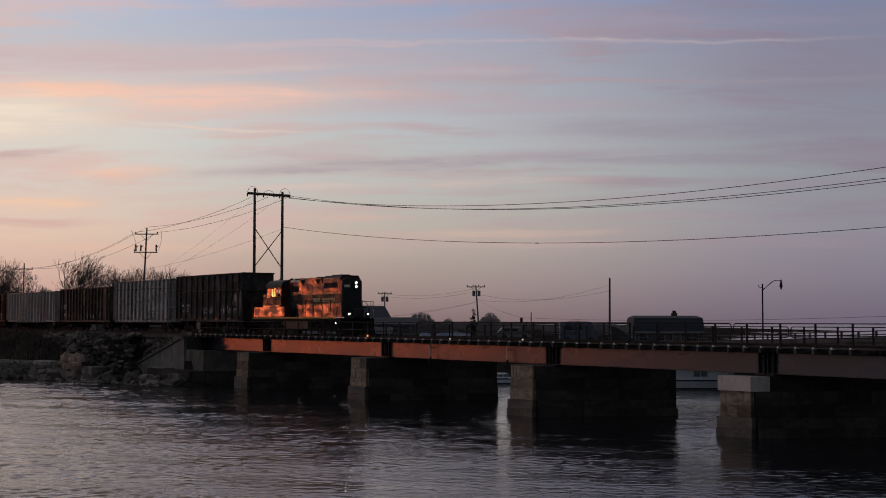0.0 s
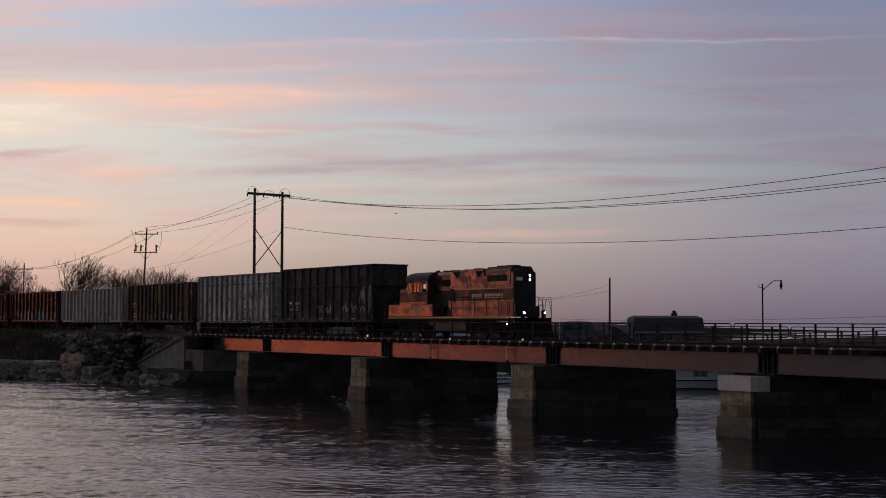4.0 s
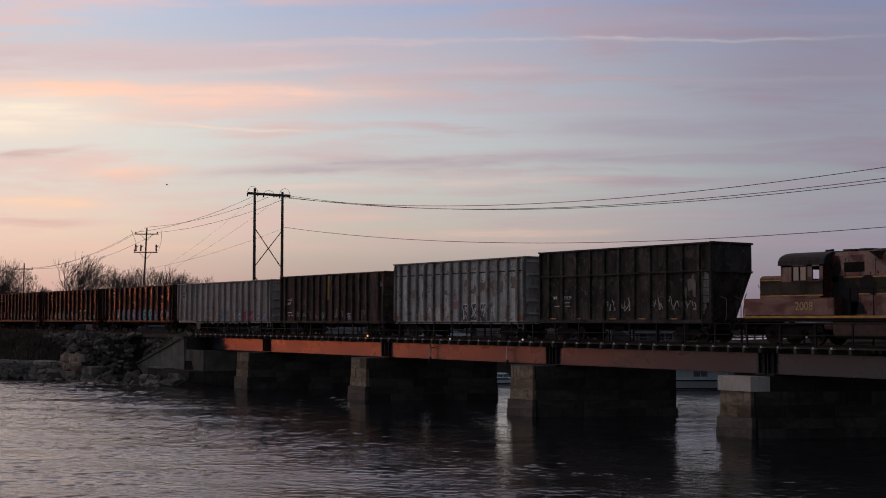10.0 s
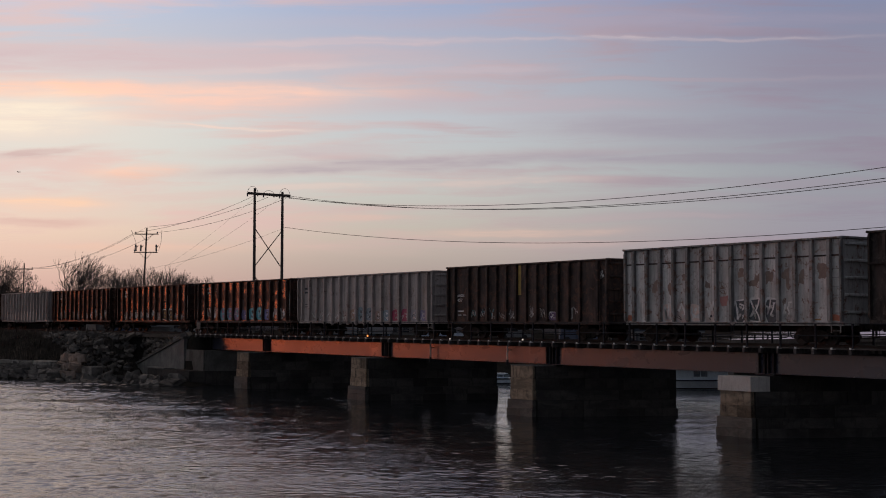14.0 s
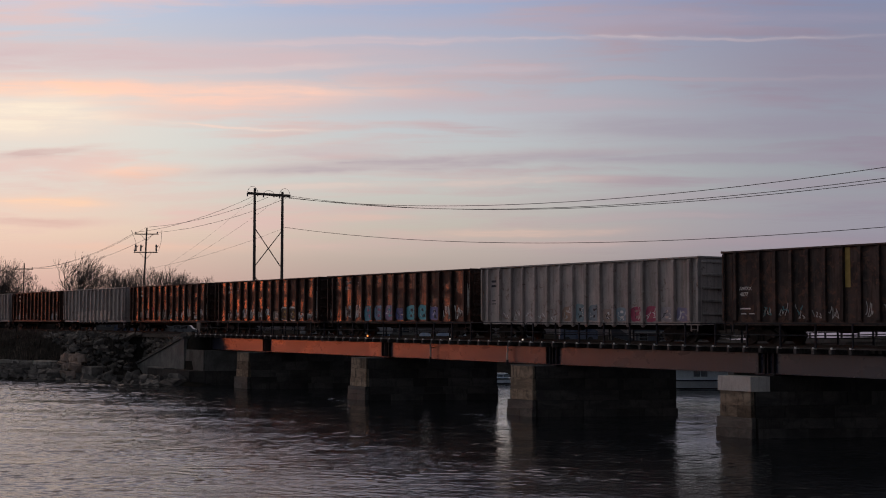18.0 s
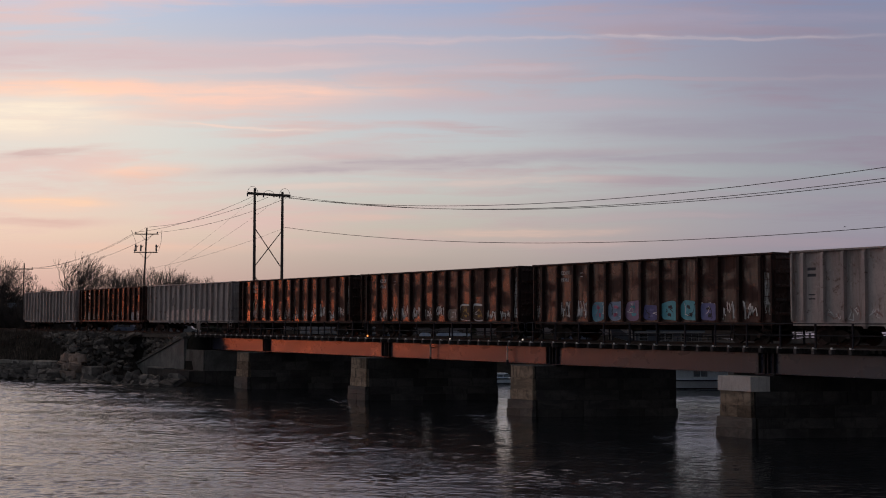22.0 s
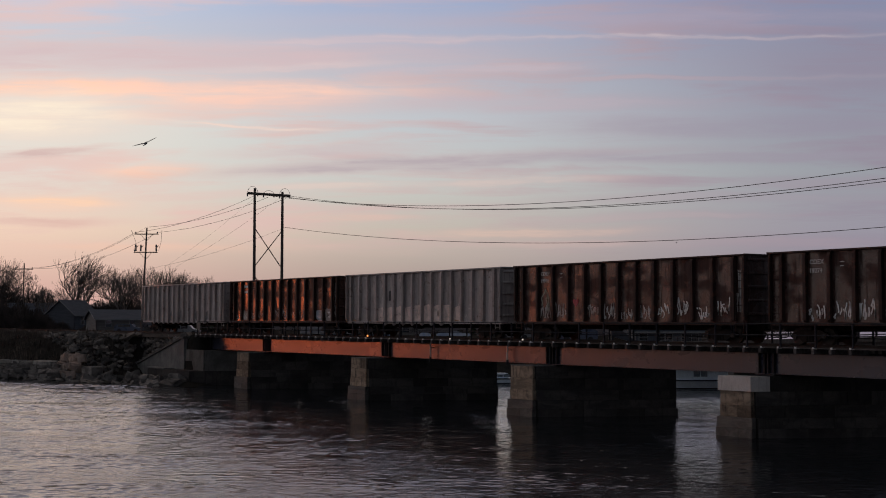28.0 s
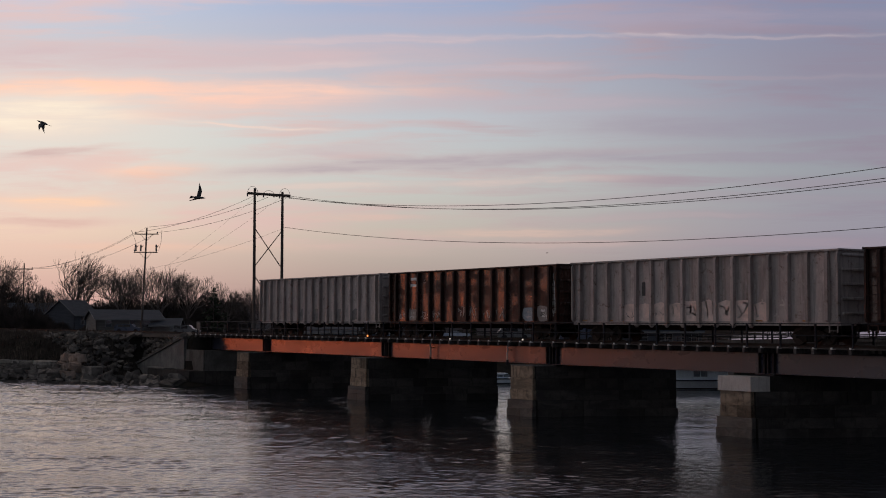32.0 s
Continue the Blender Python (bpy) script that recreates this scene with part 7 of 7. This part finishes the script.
def insulators(m, pts, h=0.3, r=0.06):
    for p in pts:
        m.tube([p, (p[0], p[1], p[2] + h)], r, 6)
        m.tube([(p[0], p[1], p[2] + h * 0.5), (p[0], p[1], p[2] + h * 0.75)], r * 1.7, 8)


def utility_pole(label, base, top, arms, cans=0, r=0.16):
    """arms: (height, half length, insulators)."""
    t = thing("utility_pole", label, "utility pole", base, group="utility poles")
    b, e = Vector((0, 0, -0.3)), Vector(top) - Vector(base)
    part("pole", Mesh().tube([b, e], r, 9, True, r * 0.68), M_POLE, t)
    for h, half, n in arms:
        c = e * (h / e.z)
        arm = part("crossarm", Mesh().tube([c - SIDE * half, c + SIDE * half], 0.075, 4), M_POLE, t)
        br = Mesh()
        for s in (-1, 1):
            br.tube([c + SIDE * (s * half * 0.55), c + Vector((0, 0, -half * 0.6))], 0.03, 4)
        part("brace", br, M_POLE, arm)
        ins = Mesh()
        insulators(ins, [c + SIDE * (half * 0.92 * (2 * i / (n - 1) - 1)) + Vector((0, 0, 0.06)) for i in range(n)])
        part("insulators", ins, M_INSUL, arm)
    for i in range(cans):
        c = e * (1 - 1.4 / e.z) + SIDE * (0.45 * (2 * i - (cans - 1)))
        part("transformer", Mesh().tube([c + Vector((0, 0, -0.5)), c + Vector((0, 0, 0.45))], 0.27, 10), M_INSUL, t)
    return t


# tall two-legged pole
hb1, ht1, hb2, ht2 = Vector((-145.35, 19.22, 3.6)), Vector((-144.53, 18.79, 21.68)), Vector((-143.48, 21.98, 3.6)), Vector((-142.67, 21.56, 21.21))
hf = thing("h_frame_pole", "tall two-legged timber power pole with cross bracing", "utility pole", tuple(hb1))
for a, b in ((hb1, ht1), (hb2, ht2)):
    part("leg", Mesh().tube([a - hb1 - Vector((0, 0, 0.3)), b - hb1], 0.21, 9, True, 0.15), M_POLE, hf)
arm_l, arm_r = Vector((-145.05, 18.08, 21.06)) - hb1, Vector((-142.2, 22.31, 20.73)) - hb1
part("crossarm", Mesh().tube([arm_l, arm_r], 0.16, 4), M_POLE, hf)
brace = Mesh()
for k0, k1 in ((0.475, 0.735), (0.735, 0.475), (0.30, 0.40), (0.40, 0.30)):
    p, q = tilted(hb1, ht1, k0) - hb1, tilted(hb2, ht2, k1) - hb1
    if k0 in (0.475, 0.735):
        brace.tube([p, q], 0.06, 5)
for k, s in ((0.30, 1), (0.30, -1)):
    leg = (hb1, ht1) if s > 0 else (hb2, ht2)
    other = (hb2, ht2) if s > 0 else (hb1, ht1)
    p, q = tilted(*leg, 0.42) - hb1, tilted(*other, 0.14) - hb1
    brace.tube([p, p + (q - p) * 0.5], 0.06, 5)
part("cross_brace", brace, M_POLE, hf)
for k in (0.12, 0.5, 0.88):
    c = arm_l + (arm_r - arm_l) * k
    loop = Mesh().tube([c + SIDE * (0.62 * math.cos(math.pi * i / 8)) + Vector((0, 0, 0.05 + 0.62 * math.sin(math.pi * i / 8) * (1.3 if k != 0.5 else 0.7))) for i in range(9)], 0.03, 4)
    for s in (-1, 1):
        p = c + SIDE * (s * 0.62)
        loop.tube([p + Vector((0, 0, 0.08)), p + Vector((0, 0, -0.35))], 0.085, 6)
    part("jumper_loop", loop, M_INSUL, hf)

p2 = utility_pole("timber power pole with two crossarms and switches", (-181.66, 19.29, 3.7), (-180.57, 19.5, 18.91), [(14.35, 1.7, 3), (11.75, 1.7, 2)])
sw = Mesh()
for s in (-1.45, -0.75, 1.45):
    c = Vector((0.9, 0.2, 11.9)) + SIDE * s
    sw.tube([c, c + Vector((0, 0, 0.95))], 0.12, 6)
    sw.tube([c + Vector((0, 0, 0.5)), c + SIDE * 0.35 + Vector((0, 0, 0.8))], 0.06, 5)
for s in (-1.75, 1.75):
    c = Vector((1.0, 0.2, 12.0)) + SIDE * s
    sw.tube([c, c + SIDE * (0.25 if s < 0 else 0.35) + Vector((0, 0, 1.2)), Vector((1.0, 0.2, 14.9)) + SIDE * (s * 1.25)], 0.025, 4)
part("switches", sw, M_INSUL, p2)
utility_pole("timber power pole with one crossarm by the track", (-251.6, 23.37, 3.6), (-250.86, 23.23, 16.43), [(11.7, 1.7, 2)])
utility_pole("short leaning pole near the first", (-249.5, 25.3, 3.6), (-249.2, 25.3, 9.0), [], r=0.12)
utility_pole("utility pole with two transformers behind the shore", (-221.6, 84.9, 3.2), (-221.43, 84.78, 11.35), [(7.8, 1.35, 4)], 2)
utility_pole("leaning utility pole with two transformers", (-187.0, 82.8, 3.1), (-186.97, 81.98, 11.9), [(8.5, 1.6, 4)], 2)
utility_pole("plain timber pole on the far shore", (-128.85, 61.39, 3.3), (-128.51, 61.15, 11.27), [])
utility_pole("short thin pole beside the van", (-134.5, 53.08, 3.3), (-134.36, 52.97, 6.84), [], r=0.09)
osp = thing("nest_bucket", "dark bucket hung on a slack wire", "bucket", (-135.0, 51.9, 5.4))
part("bucket", Mesh().tube([(0, 0, 0), (0, 0, 0.75)], 0.16, 8, True, 0.2), M_STEEL_DARK, osp)

lp = thing("street_lamp", "dark street lamp with a curved arm on the road bridge", "street lamp", (-76.2, 31.8, 3.0))
part("pole", Mesh().tube([(0, 0, 0), (0.1, -0.1, 5.85)], 0.075, 9, True, 0.06), M_STEEL_DARK, lp)
arm = [(0.1, -0.1, 5.3), (0.2, 0.1, 5.5), (0.5, 0.6, 6.0), (0.62, 0.8, 6.12), (0.9, 1.15, 6.1)]
part("arm", Mesh().tube(arm, 0.035, 6), M_STEEL_DARK, lp)
part("scroll", Mesh().tube([(0.1, -0.1, 5.55), (-0.05, -0.3, 5.5), (-0.1, -0.35, 5.75)], 0.03, 5), M_STEEL_DARK, lp)
part("shade", Mesh().tube([(0.95, 1.2, 6.2), (0.95, 1.2, 5.95), (0.95, 1.2, 5.75), (0.95, 1.2, 5.6)], 0.05, 10, True, 0.15), M_STEEL_DARK, lp)
part("lamp_glass", Mesh().tube([(0.95, 1.2, 5.6), (0.95, 1.2, 5.38)], 0.10, 10, True, 0.05), M_INSUL, lp)


def wire(a, b, sag, r=0.02, label="dark overhead power line"):
    a, b = Vector(a), Vector(b)
    pts = [a + (b - a) * (i / 28) - Vector((0, 0, 4 * sag * (i / 28) * (1 - i / 28))) for i in range(29)]
    return tagged(part("overhead_wire", Mesh().tube(pts, r, 4), M_WIRE), label, "power line", "overhead wires")


# from the tall pole over the water to a pole beyond the view
wire(tuple(hb1 + arm_l + (arm_r - arm_l) * 0.15), (-38.0, 22.0, 16.9), 2.9, 0.024)
wire(tuple(hb1 + arm_l + (arm_r - arm_l) * 0.55), (-38.0, 24.0, 16.4), 2.9, 0.024)
wire(tuple(hb1 + arm_l + (arm_r - arm_l) * 0.98), (-38.0, 25.5, 16.35), 2.8, 0.024)
wire((-143.0, 21.8, 17.0), (-38.0, 24.0, 12.75), 2.25, 0.024)
for k, s in ((0.15, -1.6), (0.5, 0.0), (0.92, 1.6)):
    top2 = Vector((-180.6, 19.5, 18.3)) + SIDE * s + (Vector((0, 0, 0.75)) if s == 0 else Vector())
    wire(tuple(hb1 + arm_l + (arm_r - arm_l) * k - Vector((0, 0, 0.3))), tuple(top2), 0.7, 0.022)
    wire(tuple(top2), tuple(Vector((-250.9, 23.2, 15.5)) + SIDE * s), 1.6, 0.022)
    wire(tuple(Vector((-250.9, 23.2, 15.5)) + SIDE * s), tuple(Vector((-330, 26, 14.5)) + SIDE * s), 1.6, 0.022)
wire((-143.0, 21.8, 16.8), (-181.0, 19.4, 13.0), 0.5, 0.012)
wire((-144.6, 18.9, 20.6), (-181.0, 19.4, 11.6), 0.6, 0.010)
wire((-143.0, 21.5, 20.6), (-181.0, 19.4, 11.0), 0.6, 0.010)
wire((-143.2, 21.8, 9.6), (-221.5, 84.8, 9.0), 1.0, 0.014)
for dz in (0.0, 0.5):
    wire((-221.5, 84.8, 11.0 - dz), (-187.0, 82.2, 11.4 - dz), 0.8, 0.014)
    wire((-187.0, 82.2, 10.4 - 2 * dz), (-128.6, 61.2, 9.6 + dz * 1.5), 1.1, 0.014)
wire((-187.0, 82.2, 9.6), (-135.0, 51.9, 6.2), 0.4, 0.014)
wire((-135.0, 51.9, 6.15), (-60, 40, 6.5), 0.5, 0.014)
wire((-187.0, 82.4, 9.0), (-205.0, 70.0, 6.0), 0.3, 0.012)
wire((-187.0, 82.4, 9.0), (-198.0, 72.0, 6.5), 0.3, 0.012)

# ---- small things on the bridge ----
for x in (-76.0, -67.25):
    dp = thing("drain_pipe", "pale vertical pipe clipped to the girder", "pipe", (x, -1.42, RAIL - 1.62))
    part("pipe", Mesh().tube([(0, 0, 0.1), (0, 0, 1.50)], 0.05, 8), M_TRIM, dp)
    part("socket", Mesh().tube([(0, 0, -0.05), (0, 0, 0.3)], 0.075, 8), M_STEEL_DARK, dp)
    part("bracket", Mesh().box(-0.03, 0.03, 0, 0.30, 0.9, 0.95), M_STEEL_DARK, dp)
M_AMBER, M_PALE_LAMP = glowing("amber_lamp", (1.0, 0.30, 0.07), 1.6), glowing("pale_lamp", (1.0, 0.86, 0.74), 0.45)
for x, m, z, s, lab in ((-82.95, M_AMBER, 0.10, 0.055, "small amber lamp on the bridge walkway"), (-64.55, M_PALE_LAMP, 0.07, 0.05, "small pale reflector on the bridge walkway"), (-72.4, M_PALE_LAMP, 0.02, 0.05, "small pale reflector by a handrail post")):
    b = thing("walkway_lamp", lab, "lamp", (x, -2.28, RAIL - 0.12))
    part("stem", Mesh().tube([(0, 0, 0), (0, 0, z + 0.05)], 0.02, 6), M_STEEL_DARK, b)
    part("lens", Mesh().box(-s, s, -s, s, z, z + 2 * s, s * 0.5), m, b)
sign = thing("bridge_sign", "small weathered plywood board on the handrail", "sign", (-112.6, -2.2, RAIL + 0.35))
part("board", Mesh().box(-0.8, 0.0, -0.03, 0.0, 0.0, 0.62), M_SIDING, sign)
post = Mesh().box(-0.45, -0.37, 0.0, 0.06, -0.5, 0.62)
part("post", post, M_POLE, sign)


# ---- gulls ----
def gull(label, size=1.0):
    t = thing("gull", label, "bird", group="gulls")
    ring = [(0.34, 0.012), (0.28, 0.04), (0.18, 0.045), (0.06, 0.075), (-0.1, 0.07), (-0.24, 0.03), (-0.27, 0.01)]
    m = Mesh()
    vs, n = [], 8
    for x, r in ring:
        vs += [(x, r * math.cos(2 * math.pi * j / n), r * 0.9 * math.sin(2 * math.pi * j / n)) for j in range(n)]
    m.add(vs, [(i * n + j, i * n + (j + 1) % n, (i + 1) * n + (j + 1) % n, (i + 1) * n + j) for i in range(len(ring) - 1) for j in range(n)] + [tuple(range(n)), tuple(range((len(ring) - 1) * n, len(ring) * n))])
    part("body", m, M_FEATHER, t, smooth=True)
    part("tail", Mesh().prism([(-0.22, -0.03), (-0.42, -0.09), (-0.42, 0.09), (-0.22, 0.03)], "z", -0.01, 0.01), M_FEATHER, t)
    part("beak", Mesh().tube([(0.33, 0, 0.01), (0.40, 0, -0.005)], 0.013, 5, True, 0.004), P_YELLOW, t)
    wings = []
    for s in (-1, 1):
        w = Mesh().prism([(0.10, 0), (0.14, s * 0.28), (0.08, s * 0.42), (-0.10, s * 0.70), (-0.06, s * 0.42), (-0.08, s * 0.25), (-0.09, 0)], "z", -0.008, 0.008)
        wings.append(part("wing", w, M_FEATHER, t, "long grey wing"))
    for ob in t.children:
        ob.data.transform(Matrix.Scale(size, 4))
    return t, wings


GULLS = []
# wing lifts: (seconds, degrees)
GLIDE_THEN_BEAT = [(0, 14), (27.5, 18), (28, 8), (28.5, 20), (29, 10), (29.5, 26), (30, 20), (30.3, 22), (30.6, 14), (30.9, 8), (31.1, 10), (31.3, -40), (31.5, 44), (31.6, 4), (31.7, -40), (31.8, 44), (31.9, 0), (32, -44)]
WHEELING = [(0, 12), (31, 12), (31.3, 8), (31.5, -8), (31.6, 24), (31.7, 40), (31.8, 6), (32, 30)]
GULLS.append((gull("small distant gull gliding over the water", 0.55), [(0, -117.85, 40.89, 14.49), (3, -124.6, 30.7, 17.2), (6, -130.94, 21.22, 18.91), (9, -138.59, 9.83, 20.55), (13, -148.07, -4.26, 22.11), (16, -155, -15, 23), (32, -200, -70, 28)], 4.0, 0))
GULLS.append((gull("grey gull circling over the shore", 1.2), [(0, -110, -90, 10), (24, -90, -40, 15), (27.5, -82.78, -23.53, 17.12, 146, -22), (28, -80.58, -20.3, 17.05, 146, -20), (28.5, -79.07, -18.14, 17.64, 140, -15),
        (29, -78.75, -15.89, 17.78, 140, -15), (29.5, -80.21, -14.58, 18.81, 146, -20), (30, -82.35, -14.25, 19.72, 150, -26), (30.5, -83.57, -16.07, 20.02, 158, -34), (31, -83.28, -19.19, 19.85, 175, -36),
        (31.5, -83.06, -22.43, 19.81, 205, -14), (32, -83.22, -26.07, 18.19, 236, 0)], GLIDE_THEN_BEAT, 1))
GULLS.append((gull("grey gull with raised wings crossing the sky", 1.25), [(0, -100, -110, 12), (28, -90, -60, 13), (31.0, -77.6, -32.0, 13.2, 62, -72), (31.5, -74.14, -26.47, 13.07, 70, -72), (31.8, -72.0, -23.2, 12.9, 84, -58), (32, -70.5, -21.08, 12.76, 96, -40)], WHEELING, 2))
GULLS.append((gull("tiny far gull low over the shore", 0.4), [(0, -190, -40, 20), (28, -165, -8, 15), (32, -150.15, 11.35, 13.23)], 3.0, 0))
GULLS.append((gull("tiny far gull above the bridge", 0.4), [(0, -60, 90, 22), (28, -108, 53, 14.5), (32, -117.25, 41.88, 13.41)], 3.0, 0))

TRAIN = [(0, 0.00), (1, 5.52), (2, 10.97), (3, 16.40), (4, 21.84), (5, 27.34), (6, 32.90), (7, 38.54), (8, 44.26), (9, 50.07), (10, 55.96), (11, 61.94), (12, 67.99), (13, 74.11), (14, 80.29), (15, 86.52), (16, 92.80), (17, 99.13), (18, 105.49), (19, 111.89), (20, 118.31), (21, 124.77), (22, 131.26), (23, 137.78), (24, 144.33), (25, 150.92), (26, 157.53), (27, 164.17), (28, 170.83), (29, 177.50), (30, 184.17), (31, 190.82), (32, 197.42)]


def travelled(t):
    k = min(int(t), 31)
    a, b = TRAIN[k][1], TRAIN[k + 1][1]
    p, q = TRAIN[max(k - 1, 0)][1], TRAIN[min(k + 2, 32)][1]
    p, q = (2 * a - b if k == 0 else p), (2 * b - a if k == 31 else q)
    f = t - k
    return a + 0.5 * f * (b - p + f * (2 * p - 5 * a + 4 * b - q + f * (3 * (a - b) + q - p)))


def motions():
    """All that moves: train and wheels, clouds, current, gulls."""
    for ob, rear in CARS:
        walk(ob, [(i / 2, pose(rear + travelled(i / 2), 0, RAIL)) for i in range(65)])
    step = 2 / 30
    count = round(32 / step)
    for ob, x, r in TURNING:
        walk(ob, [(i * step, pose(x, 0, r, 0, math.degrees(travelled(min(i * step, 32)) / r) % 360, 0)) for i in range(count + 1)])
    walk(deck, [(t, deck_pose(t)) for t in (0, 8, 16, 24, 32)])
    walk(water, [(t, pose(0.17 * (t - 16), -0.115 * (t - 16), 0)) for t in (0, 16, 32)])
    for (bird, wings), rows, beat, style in GULLS:
        made = []
        for i, row in enumerate(rows):
            t, x, y, z = row[:4]
            a, b = rows[max(i - 1, 0)], rows[min(i + 1, len(rows) - 1)]
            turn, bank = row[4:] if len(row) > 4 else (146 if style else math.degrees(math.atan2(b[2] - a[2], b[1] - a[1])), 0)
            made.append((t, pose(x, y, z, bank, -22 if style == 1 else 0, turn)))
        walk(bird, made)
        for s, w in zip((-1, 1), wings):
            if style:
                flap = [(t, pose(0, 0, 0.02, s * lift, 0, 0)) for t, lift in beat]
            else:
                flap = [(min(i / beat, 32), pose(0, 0, 0.02, s * (30 if i % 2 else 10), 0, 0)) for i in range(int(32 * beat) + 1)]
            walk(w, flap)


motions()
